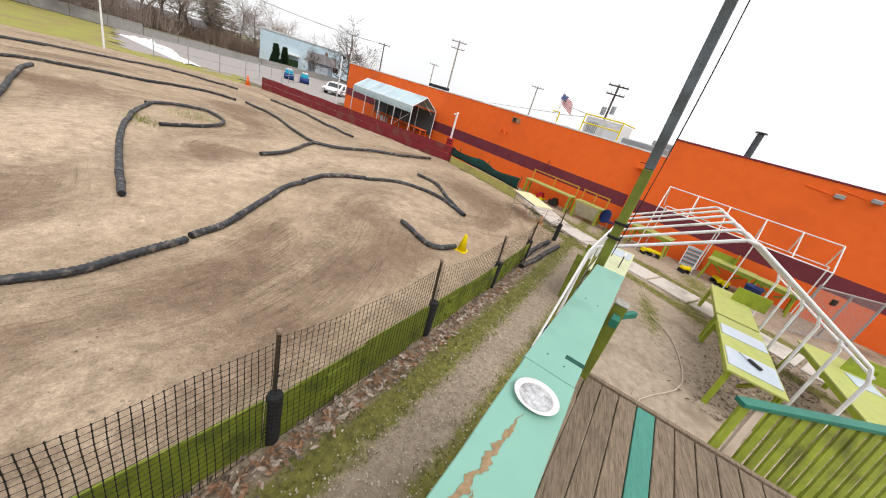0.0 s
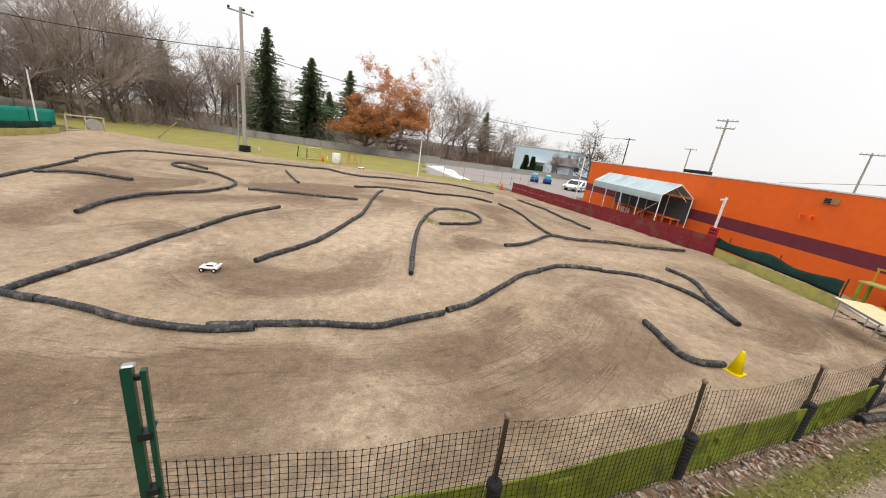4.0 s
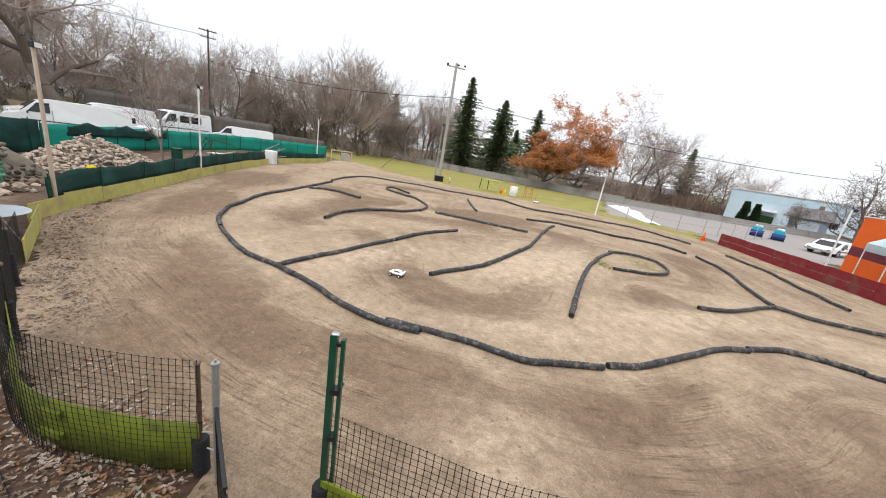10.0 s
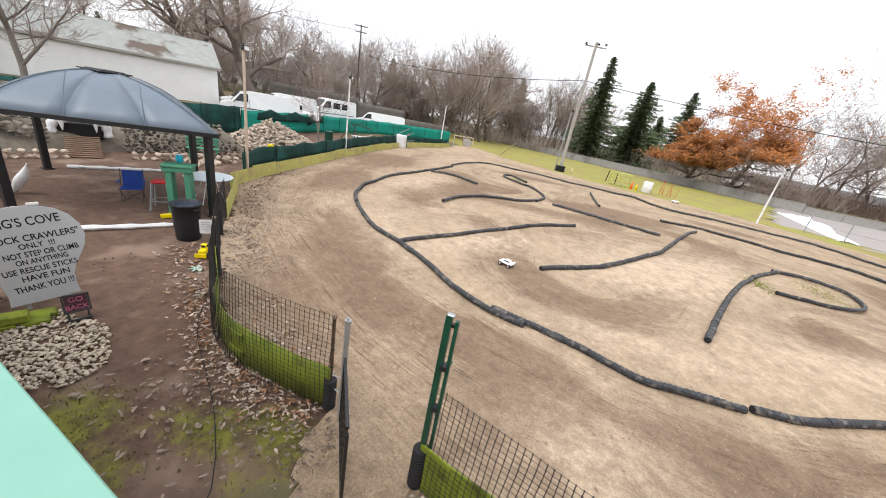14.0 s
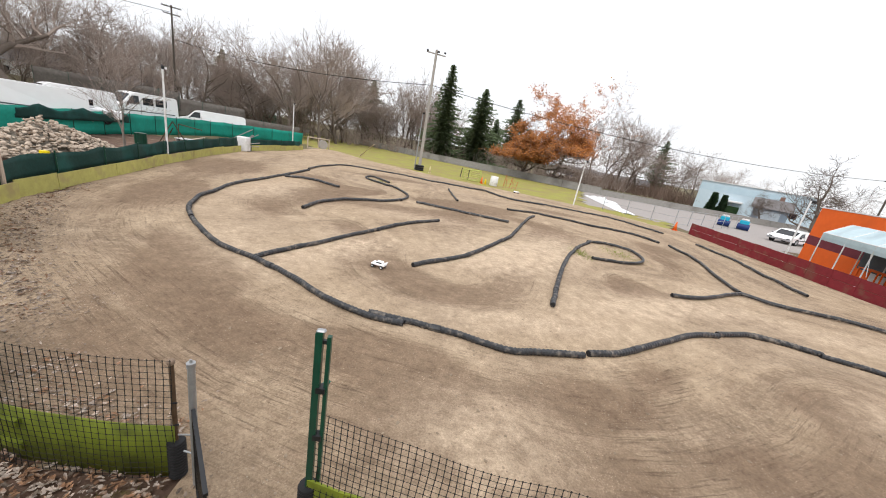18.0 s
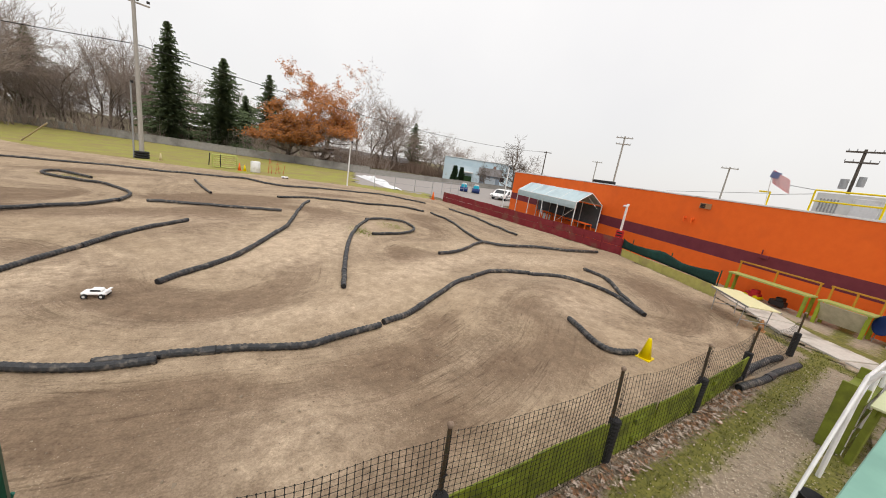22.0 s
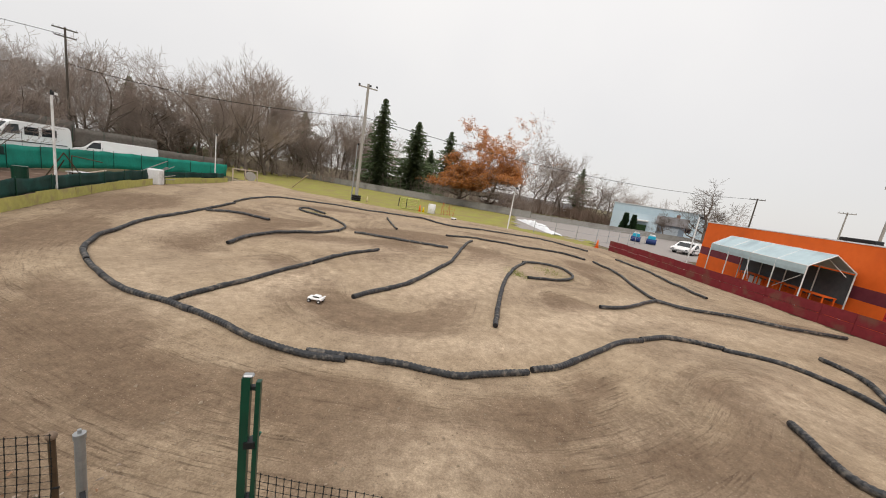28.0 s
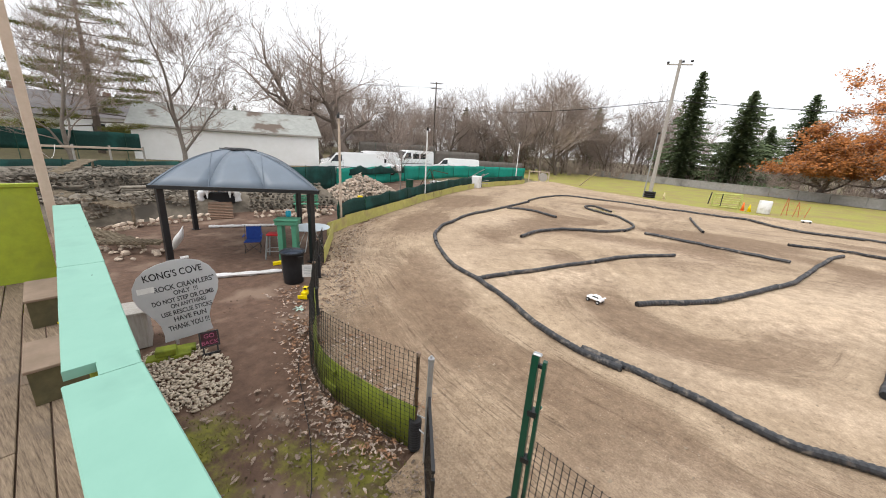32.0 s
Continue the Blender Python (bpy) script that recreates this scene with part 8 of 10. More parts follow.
tool = thing("transmitter_case", "dark tool lying on the pale pit mat", "tool", on_st(7.15, -3.75, 40) @ Matrix.Translation((0, 0, 0.797)))
part("grip", boxes(((0.26, 0.06, 0.05), (0, 0, 0.025)), bevel=0.012), BLACKM, tool)
part("blade", boxes(((0.22, 0.015, 0.012), (0.2, 0.02, 0.02))), STEEL, tool)
shelf = thing("open_shelf", "lime open shelf unit stacked with odds and ends", "shelf", ST @ Matrix.Translation((8.75, 0.76, 0)))
for x in (-0.6, 0.6):
    part("upright", boxes(((0.05, 0.3, 1.15), (x, 0, 0.575)), bevel=0.005), OLIVE, shelf)
for z in (0.12, 0.5, 0.93):
    part("shelf_board", boxes(((1.25, 0.32, 0.03), (0, 0, z)), bevel=0.004), OLIVE, shelf)
for i in range(7):
    r2 = random.Random(70 + i)
    bx = thing("stored_box", "small dark box stored on the lime shelf", "box", ST @ Matrix.Translation((8.75, 0.76, 0)) @ Matrix.Translation((-0.45 + 0.3 * (i % 4), 0, 0.135 if i < 4 else 0.515)), "boxes on the shelf")
    part("carton", boxes(((r2.uniform(0.12, 0.24), 0.25, r2.uniform(0.12, 0.3)), (0, 0, 0.14))), (BLACKM, POSTWOOD, STEEL, GREYWOOD)[i % 4], bx)
lt = thing("desk_lamp", "small white curved lamp on the counter", "lamp", ST @ Matrix.Translation((9.0, 0.05, 1.0)))
part("stem", rods(((0, 0, 0), (0, 0, 0.3), 0.012), ((0.3, 0, 0), (0.3, 0, 0.3), 0.012)), BLACKM, lt)
part("bar", boxes(((0.34, 0.06, 0.04), (0.15, 0, 0.31)), bevel=0.015), WHITE, lt)
bin2 = thing("black_bucket", "black plastic bucket under the rail", "bucket", Matrix.Translation((6.0, -0.44, -0.02)) @ Matrix.Scale(0.65, 4))
part("shell", lathe([(0.15, 0), (0.2, 0.45), (0.215, 0.45), (0.215, 0.48), (0.19, 0.48), (0.14, 0.05)], 18), RUBBER, bin2, smooth=True)

# benches and clutter against the wall
for s, w, label, back in ((2.7, 2.7, "long lime workbench with a back frame against the orange wall", True), (0.45, 1.35, "short lime bench with a slanted pale panel", True)):
    wb = thing("wall_bench", label, "bench", BU @ Matrix.Translation((s, 0.75, 0)))
    part("benchtop", boxes(((w, 0.55, 0.06), (0, 0, 0.82)), bevel=0.006), LIMEPALE, wb)
    for a in (-1, 1):
        for b in (-1, 1):
            part("leg", boxes(((0.09, 0.09, 0.82), (a * (w / 2 - 0.08), b * 0.22, 0.40)), bevel=0.006), LIME, wb)
    part("back_frame", boxes(((0.05, 0.05, 0.5), (-w / 2 + 0.05, -0.25, 1.08)), ((0.05, 0.05, 0.5), (w / 2 - 0.05, -0.25, 1.08)), ((0.05, 0.05, 0.5), (0, -0.25, 1.08)), ((w, 0.05, 0.05), (0, -0.25, 1.33))), mat("orange_lime_frame", (0.62, 0.30, 0.03), (0.5, 0.26, 0.03), 0.7, 6), wb)
    if w < 2:
        part("slant_panel", beams(((0, 0.30, 0.78), (0, 0.05, 0.15), w - 0.2, 0.02, (0, 1, 0.3))), mat("pale_panel", (0.55, 0.5, 0.36), None, 0.8, 5), wb)
for s, o, label, m_ in ((3.1, 0.7, "red and yellow toy tractor under the bench", REDP), (2.3, 0.6, "dark tool box under the bench", BLACKM)):
    tb = thing("stored_toy" if m_ is REDP else "tool_box", label, "toy" if m_ is REDP else "box", BU @ Matrix.Translation((s, o, 0)))
    part("body", boxes(((0.5, 0.3, 0.22), (0, 0, 0.16)), ((0.25, 0.25, 0.16), (-0.05, 0, 0.33)), bevel=0.03), m_, tb)
    if m_ is REDP:
        for a in (-0.18, 0.18):
            part("wheel", rods(((a, 0.19, 0.1), (a, -0.19, 0.1), 0.1), sides=12), YELLOW, tb)
ft = thing("folding_table", "pale yellow folding table with thin steel legs", "table", Matrix.Translation((14.35, 1.85, 0)) @ Matrix.Rotation(math.atan2(1.3, 1.6), 4, "Z"))
part("tabletop", boxes(((2.0, 0.85, 0.03), (0, 0, 0.74)), bevel=0.006), mat("pale_yellow_laminate", (0.72, 0.68, 0.40), (0.66, 0.62, 0.36), 0.5, 5, bump=0.02), ft)
part("edge", boxes(((2.02, 0.02, 0.05), (0, -0.43, 0.73)), ((2.02, 0.02, 0.05), (0, 0.43, 0.73))), STEEL, ft)
for a in (-1, 1):
    part("leg_frame", rods(((a * 0.8, -0.35, 0.73), (a * 0.72, -0.35, -0.02), 0.014), ((a * 0.8, 0.35, 0.73), (a * 0.72, 0.35, -0.02), 0.014), ((a * 0.75, -0.35, 0.25), (a * 0.75, 0.35, 0.25), 0.012), ((a * 0.8, 0, 0.72), (a * 0.35, 0, 0.72), 0.01)), STEEL, ft)
bc = thing("blue_chair", "dark blue round-backed plastic chair by the wall", "chair", BU @ Matrix.Translation((-0.55, 0.65, 0)) @ Matrix.Rotation(radians(150), 4, "Z"))
part("backrest", lathe([(0.02, 0.0), (0.28, 0.01), (0.33, 0.05), (0.31, 0.06), (0.26, 0.03), (0.02, 0.02)], 22), NAVY, bc, smooth=True).matrix_local = Matrix.Translation((0, -0.18, 0.62)) @ Matrix.Rotation(radians(80), 4, "X")
part("seat", boxes(((0.46, 0.42, 0.05), (0, 0.08, 0.40)), bevel=0.02), NAVY, bc)
for a in (-0.2, 0.2):
    for b in (-0.12, 0.26):
        part("leg", rods(((a, b, 0.4), (a * 1.15, b * 1.1, -0.01), 0.015), sides=7), STEEL, bc)
lc = thing("lawn_chair", "folding lawn chair with teal striped webbing leaning on the wall", "chair", BU @ Matrix.Translation((-4.1, 0.55, 0.04)) @ Matrix.Rotation(radians(10), 4, "Z") @ Matrix.Rotation(radians(28), 4, "X"))
part("frame", rods(((-0.27, 0, 0), (-0.27, 0, 0.85), 0.014), ((0.27, 0, 0), (0.27, 0, 0.85), 0.014), ((-0.27, 0, 0.85), (0.27, 0, 0.85), 0.014), ((-0.27, 0, 0.02), (0.27, 0, 0.02), 0.014)), WHITE, lc)
for i in range(9):
    part("strap", boxes(((0.54, 0.01, 0.065), (0, 0.0, 0.08 + 0.09 * i))), mat("teal_webbing", (0.10, 0.22, 0.24), None, 0.7, 9) if i % 2 else mat("pale_webbing", (0.42, 0.50, 0.50), None, 0.7, 9), lc)
for s, o in ((-4.2, 1.6), (-2.75, 1.5), (-3.0, 1.3), (-5.2, 0.9), (-5.5, 1.0)):
    ty = thing("toy_truck", "yellow plastic toy dump truck on the soil", "toy", BU @ Matrix.Translation((s, o, 0)) @ Matrix.Rotation(s * 2.0, 4, "Z"), "toy trucks")
    part("tub", boxes(((0.32, 0.22, 0.10), (-0.05, 0, 0.20)), ((0.14, 0.2, 0.16), (0.2, 0, 0.18)), bevel=0.02), YELLOW, ty)
    for a in (-0.13, 0.16):
        part("wheel", rods(((a, 0.13, 0.07), (a, -0.13, 0.07), 0.07), sides=12), RUBBER, ty)
work_table("wall_table", "grey-green worn table with lime side boxes by the wall", BU @ Matrix.Translation((-5.35, 0.9, 0)), (1.5, 0.8), LIMEPALE, LIME, panel=True, high=0.82)
work_table("wall_table", "pale counter table against the orange wall", BU @ Matrix.Translation((-2.5, 0.95, 0)), (1.6, 0.8), LIMEPALE, LIME, high=0.85)
work_table("wall_table", "pale worn table beside dark bins", BU @ Matrix.Translation((-6.7, 0.85, 0)), (1.3, 0.7), LIMEPALE, LIME, high=0.8)
bb = thing("blue_bin", "dark navy plastic bin between the tables", "bin", BU @ Matrix.Translation((-6.2, 1.7, 0)))
part("tub", lathe([(0.2, 0), (0.26, 0.6), (0.28, 0.62), (0.26, 0.64), (0.22, 0.6), (0.18, 0.05)], 18), NAVY, bb, smooth=True)
gt = thing("chain_gate", "grey steel framed mesh gate panel leaning at the patio end", "gate", Matrix.Translation((13.2, -7.7, 0)) @ Matrix.Rotation(radians(118), 4, "Z") @ Matrix.Scale(1.3, 4))
part("frame", rods(((-0.9, 0, 0), (-0.9, 0, 1.5), 0.025), ((0.9, 0, 0), (0.9, 0, 1.3), 0.03), ((-0.9, 0, 1.25), (0.9, 0, 1.25), 0.02), ((-0.9, 0, 0.1), (0.9, 0, 0.1), 0.02), ((0, 0, 0.1), (0, 0, 1.25), 0.02)), STEEL, gt)
v, f = net_panel((-0.9, 0), (0.9, 0), 0.1, 1.25, 77, 0.045)
link("mesh", v, f, STEEL, gt)
part("latch", boxes(((0.12, 0.06, 0.14), (0.35, 0.03, 1.0)), bevel=0.01), BLACKM, gt)
cn = thing("traffic_cone", "small faded orange cone beside the folding table", "cone", Matrix.Translation((14.0, 1.2, 0.0)))
part("cone", lathe([(0.11, 0.02), (0.03, 0.34), (0.02, 0.35)], 16), mat("faded_cone", (0.55, 0.30, 0.14), None, 0.7, 8), cn, smooth=True)
part("foot", boxes(((0.28, 0.28, 0.02), (0, 0, 0.012)), bevel=0.005), mat("faded_cone", (0.55, 0.30, 0.14)), cn)
cn = thing("traffic_cone", "bright yellow plastic cone at the end of a drain pipe", "cone", Matrix.Translation((8.22, 2.28, land(8.22, 2.28))))
part("cone", lathe([(0.125, 0.03), (0.04, 0.46), (0.03, 0.48), (0.01, 0.48)], 20), YELLOW, cn, smooth=True)
part("foot", boxes(((0.30, 0.30, 0.03), (0, 0, 0.015)), bevel=0.006), YELLOW, cn)
cn = thing("traffic_cone", "orange traffic cone at the far end of the red wall", "cone", Matrix.Translation((20.4, 26.6, 0)))
part("cone", lathe([(0.16, 0.03), (0.04, 0.68), (0.01, 0.70)], 18), ORANGEP, cn, smooth=True)
part("foot", boxes(((0.38, 0.38, 0.03), (0, 0, 0.015))), ORANGEP, cn)
# the small radio-controlled truck on the dirt
rc = thing("model_truck", "white bodied radio-controlled truck with black wheels on the dirt", "model car", Matrix.Translation((-1.0, 8.95, land(-1.0, 8.95) + 0.0)) @ Matrix.Rotation(radians(160), 4, "Z") @ Matrix.Scale(0.8, 4))
bm = bmesh.new()
box(bm, (0.50, 0.26, 0.08), (0, 0, 0.12), bevel=0.025)
box(bm, (0.24, 0.21, 0.08), (-0.03, 0, 0.185), bevel=0.03)
part("body_shell", bm, VANWHITE, rc)
part("window", boxes(((0.20, 0.214, 0.045), (-0.03, 0, 0.19)), bevel=0.01), GLASS, rc)
part("wing", boxes(((0.06, 0.24, 0.012), (-0.25, 0, 0.20))), VANWHITE, rc)
for a in (-0.16, 0.17):
    for b in (-0.14, 0.14):
        wh = part("wheel", rods(((a, b - 0.03, 0.06), (a, b + 0.03, 0.06), 0.06), sides=14), RUBBER, rc)
        part("rim", rods(((a, b - 0.031, 0.06), (a, b + 0.031, 0.06), 0.03), sides=10), WHITE, wh)

# ---- things on the lawn and in the far corners ----
rk = thing("tube_rack", "lime tube rack on the lawn", "rack", Matrix.Translation((4.9, 39.6, -0.02)))
part("hoop", rods(((-1.0, 0, 0.1), (-1.0, 0, 1.2), 0.045), ((1.0, 0, 0.1), (1.0, 0, 1.25), 0.045), ((-1.0, 0, 1.2), (1.0, 0, 1.25), 0.045), ((-1.0, 0.5, 0.1), (-1.0, 0.5, 1.2), 0.045), ((1.0, 0.5, 0.1), (1.0, 0.5, 1.25), 0.045), ((-1.0, 0.5, 1.2), (1.0, 0.5, 1.25), 0.045), ((-1.0, 0, 0.1), (1.0, 0, 0.1), 0.045)), LIMEPALE, rk)
for i in range(5):
    part("bar", rods(((-1.0, 0, 0.25 + 0.2 * i), (1.0, 0, 0.27 + 0.2 * i), 0.035), sides=6), LIMEPALE, rk)
part("side_mesh", rods(((-1.3, 0.2, 0.2), (-1.2, 0.2, 1.3), 0.045), ((-0.4, 0.0, 0.1), (-0.4, 0.0, 1.25), 0.045)), BLACKM, rk)
dr = thing("white_drum", "white plastic drum standing on the lawn", "drum", Matrix.Translation((7.25, 38.3, -0.02)))
part("shell", lathe([(0.40, 0), (0.43, 0.05), (0.43, 1.0), (0.38, 1.06), (0.05, 1.07)], 20), WHITE, dr, smooth=True)
part("band", lathe([(0.435, 0.35), (0.445, 0.36), (0.445, 0.39), (0.435, 0.40)], 20), WHITE, dr)
for x, y, m_, h in ((6.0, 39.0, ORANGEP, 0.7), (6.4, 38.7, YELLOW, 0.6), (0.1, 41.5, mat("cream_cone", (0.7, 0.6, 0.35), None, 0.6, 9), 0.7)):
    cn = thing("traffic_cone", "small traffic cone standing on the lawn edge", "cone", Matrix.Translation((x, y, -0.02)), "cones on the lawn")
    part("cone", lathe([(0.14, 0.03), (0.04, h), (0.01, h)], 14), m_, cn, smooth=True)
    part("foot", boxes(((0.34, 0.34, 0.03), (0, 0, 0.015))), m_, cn)
of = thing("orange_stakes", "orange snow-fence stakes with torn mesh on the lawn", "stakes", Matrix.Translation((8.4, 38.4, -0.02)))
for i in range(5):
    part("stake", rods(((0.35 * i, 0.1 * (i % 2), 0), (0.35 * i + 0.15 * (-1) ** i, 0, 1.5 - 0.15 * i), 0.02), sides=6), REDORANGE, of)
v, f = net_panel((0, 0), (1.3, 0), 0.1, 1.1, 91, 0.12)
link("torn_mesh", v, f, REDORANGE, of)
rest = thing("resting_car", "small white model car resting on the lawn edge", "model car", Matrix.Translation((9.0, 34.6, 0.0)))
part("body_shell", boxes(((0.55, 0.3, 0.14), (0, 0, 0.12)), bevel=0.04), VANWHITE, rest)
for a in (-0.18, 0.18):
    part("wheel", rods(((a, -0.17, 0.06), (a, 0.17, 0.06), 0.06), sides=12), RUBBER, rest)
sp = thing("cable_spool", "timber frame with an old reel at the track corner", "spool", Matrix.Translation((-14.4, 46.2, 0.05)) @ Matrix.Rotation(radians(30), 4, "Z"))
part("frame", beams(((-1.3, 0, 0.1), (1.3, 0, 0.1), 0.12, 0.12), ((-1.3, 0, 1.4), (1.3, 0, 1.4), 0.12, 0.12), ((-1.3, 0, 0), (-1.3, 0, 1.45), 0.12, 0.12, (0, 1, 0)), ((1.3, 0, 0), (1.3, 0, 1.45), 0.12, 0.12, (0, 1, 0)), ((0, 0, 0), (0, 0, 1.45), 0.1, 0.1, (0, 1, 0))), POSTWOOD, sp)
part("reel", rods(((0.55, -0.3, 0.7), (0.55, 0.3, 0.7), 0.55), sides=20), GREYWOOD, sp)
lp = thing("leaning_plank", "long pale plank leaning up at the lawn's edge", "plank")
part("plank", beams(((-9.6, 49.0, 0.0), (-7.4, 46.0, 1.9), 0.14, 0.05)), POSTWOOD, lp)
junk = thing("debris_heap", "heap of scrap boards, tank and grey panels", "debris", Matrix.Translation((-16.7, 31.9, 0)) @ Matrix.Scale(1.2, 4))
part("tank", boxes(((0.7, 0.6, 1.0), (0.6, -0.6, 0.5)), bevel=0.06), WHITE, junk)
part("panel", beams(((-1.2, 0, 0.3), (0.6, 0.6, 1.5), 0.9, 0.04), ((-0.6, 0.4, 0.2), (0.9, 0.9, 1.2), 0.5, 0.04)), STEEL, junk)
part("board", beams(((-1.4, -0.5, 0.1), (1.3, 0.2, 0.4), 0.25, 0.04), ((-1.0, -0.9, 0.1), (1.5, -0.2, 0.7), 0.2, 0.04), ((0.2, -1.0, 0.05), (0.5, 0.9, 1.1), 0.18, 0.05)), GREYWOOD, junk)
junk2 = thing("scrap_racks", "rusty racks, drum and white table beyond the windscreen", "scrap", Matrix.Translation((-18.5, 23.6, 0)))
part("drum", rods(((0, 0, 0), (0, 0, 0.9), 0.32), sides=16), GPOST, junk2)
part("rack", rods(((0.8, 0, 0), (1.6, 0.6, 1.9), 0.03), ((1.6, 0.6, 1.9), (2.4, 1.2, 0), 0.03), ((0.5, 1, 0), (1.6, 0.6, 1.5), 0.03), ((1.0, 2.0, 0), (1.0, 2.0, 1.7), 0.03), ((1.0, 2.0, 1.7), (2.2, 2.6, 1.5), 0.03)), GREENISH, junk2)
part("table", boxes(((1.6, 0.8, 0.05), (1.6, 2.2, 0.75)), ((0.06, 0.7, 0.74), (0.9, 2.2, 0.37)), ((0.06, 0.7, 0.74), (2.3, 2.2, 0.37))), WHITE, junk2)
part("plank", beams(((-0.5, 1.5, 0.05), (1.5, 4.0, 0.9), 0.2, 0.05)), POSTWOOD, junk2)
# snow bank on the lot
vs, fs = [], []
for i in range(61):
    for j in range(7):
        s, t = i / 60, j / 6
        x, y = 19.3 + 2.8 * s + (1.3 + 0.4 * math.sin(s * 23)) * t, 32.8 + 15.5 * s - 0.4 * t
        vs.append((x, y, -0.06 + 0.75 * math.sin(math.pi * t) * math.sin(math.pi * min(1, 0.08 + s * 0.9)) * (0.8 + 0.5 * noise.noise((x * 0.8, y * 0.8, 0)))))
for i in range(60):
    for j in range(6):
        a = i * 7 + j
        fs.append((a, a + 7, a + 8, a + 1))
tagged(link("snow_bank", vs, fs, SNOW, smooth=True), "long bank of old white snow by the lawn", "snow", kind="stuff")
# ---- trees ----


def tubes(segs, sides):
    """Tapered tubes for rows of (a, b, r1, r2), in one mesh."""
    vs, fs = [], []
    for a, b, r1, r2 in segs:
        d = (b - a)
        if d.length < 1e-5:
            continue
        d.normalize()
        x = d.orthogonal().normalized()
        y = d.cross(x)
        o = len(vs)
        n = sides if r1 > 0.05 else 3
        for p, r in ((a, r1), (b, r2)):
            for k in range(n):
                t = math.tau * k / n
                vs.append(p + (x * math.cos(t) + y * math.sin(t)) * r)
        for k in range(n):
            fs.append((o + k, o + (k + 1) % n, o + n + (k + 1) % n, o + n + k))
    return vs, fs


def branches(seed, height, limb=0.0, spread=0.6, levels=5, trunk_r=0.25, fork=0.3, twig=0.012, kids=(4, 4, 4, 4, 3), gnarl=0.16, rise=0.25, lean=(0, 0)):
    """Segments of a bare tree: (trunk and limbs, twigs)."""
    rng = random.Random(seed)
    wood, fine, tips = [], [], []

    def grow(p, d, L, r, lev):
        n = 5 if lev < 2 else 3
        pts, q = [p], p
        for i in range(n):
            d = (d + Vector((rng.gauss(0, gnarl), rng.gauss(0, gnarl), rng.gauss(0, gnarl * 0.6) + rise * 0.12))).normalized()
            q = q + d * (L / n)
            pts.append(q)
        for i in range(n):
            r1, r2 = r * (1 - 0.6 * i / n), r * (1 - 0.6 * (i + 1) / n)
            (wood if lev < 2 else fine).append((pts[i], pts[i + 1], max(r1, twig), max(r2, twig * 0.8)))
        if lev + 1 >= levels:
            tips.append(q)
            return
        for k in range(kids[min(lev, len(kids) - 1)]):
            t = (fork if lev == 0 else 0.25) + (1 - (fork if lev == 0 else 0.25)) * (k + rng.random()) / kids[min(lev, len(kids) - 1)]
            i = min(n - 1, int(t * n))
            b = pts[i].lerp(pts[i + 1], t * n - i)
            side = Vector((rng.gauss(0, 1), rng.gauss(0, 1), rng.gauss(0, 0.5)))
            side = (side - d * side.dot(d)).normalized()
            nd = (d * (1 - spread * rng.uniform(0.6, 1.1)) + side * spread * rng.uniform(0.9, 1.4) + Vector((0, 0, rise))).normalized()
            grow(b, nd, L * rng.uniform(0.45, 0.68), r * (1 - 0.6 * t) * (rng.uniform(0.5, 0.68) + limb), lev + 1)
        grow(pts[-1], (d + Vector((rng.gauss(0, 0.25), rng.gauss(0, 0.25), 0.15))).normalized(), L * 0.6, r * 0.4, lev + 1)

    grow(Vector((0, 0, -0.2)), Vector((lean[0], lean[1], 1)).normalized(), height * 0.5, trunk_r, 0)
    return wood, fine, tips


def bare_tree(label, seed, height, bark=None, twigs=None, **k):
    t = thing("bare_tree", label, "tree", Matrix.Translation((0, 0, 0)), "bare winter trees")
    wood, fine, tips = branches(seed, height, **k)
    top = max(max(a.z, b.z) for a, b, _, _ in wood + fine)
    f = height / top
    sc = lambda rows: [(a * f, b * f, r1, r2) for a, b, r1, r2 in rows]
    link("trunk", *tubes(sc(wood), 7), bark or BARK, t, smooth=True)
    link("crown", *tubes(sc(fine), 4), twigs or TWIG, t)
    return t, [p * f for p in tips], f


def place(az, d, z=0.0, scale=1.0, turn=0.0):
    a = radians(az)
    return Matrix.Translation((d * math.sin(a), d * math.cos(a), z)) @ Matrix.Rotation(turn, 4, "Z") @ Matrix.Scale(scale, 4)


def put(t, az, d, z=0.0, scale=1.0, turn=0.0):
    """A copy of a tree on a bearing, at a size."""
    c = copy_thing(t, place(az, d, z, 1.0, turn))
    c.scale = (scale, scale, scale)
    return c


far_kinds = []
for k, (h, sp, kids, fk) in enumerate(((15, 0.55, (6, 5, 5, 4), 0.25), (13, 0.7, (7, 5, 5, 4), 0.15), (17, 0.42, (7, 5, 4, 4), 0.3), (11, 0.8, (8, 6, 5, 3), 0.1))):
    t, _, _ = bare_tree(("tall bare grey-brown tree of the far wood", "spreading bare tree of the far wood", "slender bare tree of the far wood", "low bushy bare tree of the far wood")[k], 20 + k, h, spread=sp, levels=5, trunk_r=0.20, fork=fk, twig=0.0145, kids=kids)
    t.matrix_world = place((-8, -14, -20, -27)[k], (88, 80, 92, 76)[k], 0.0)
    far_kinds.append(t)
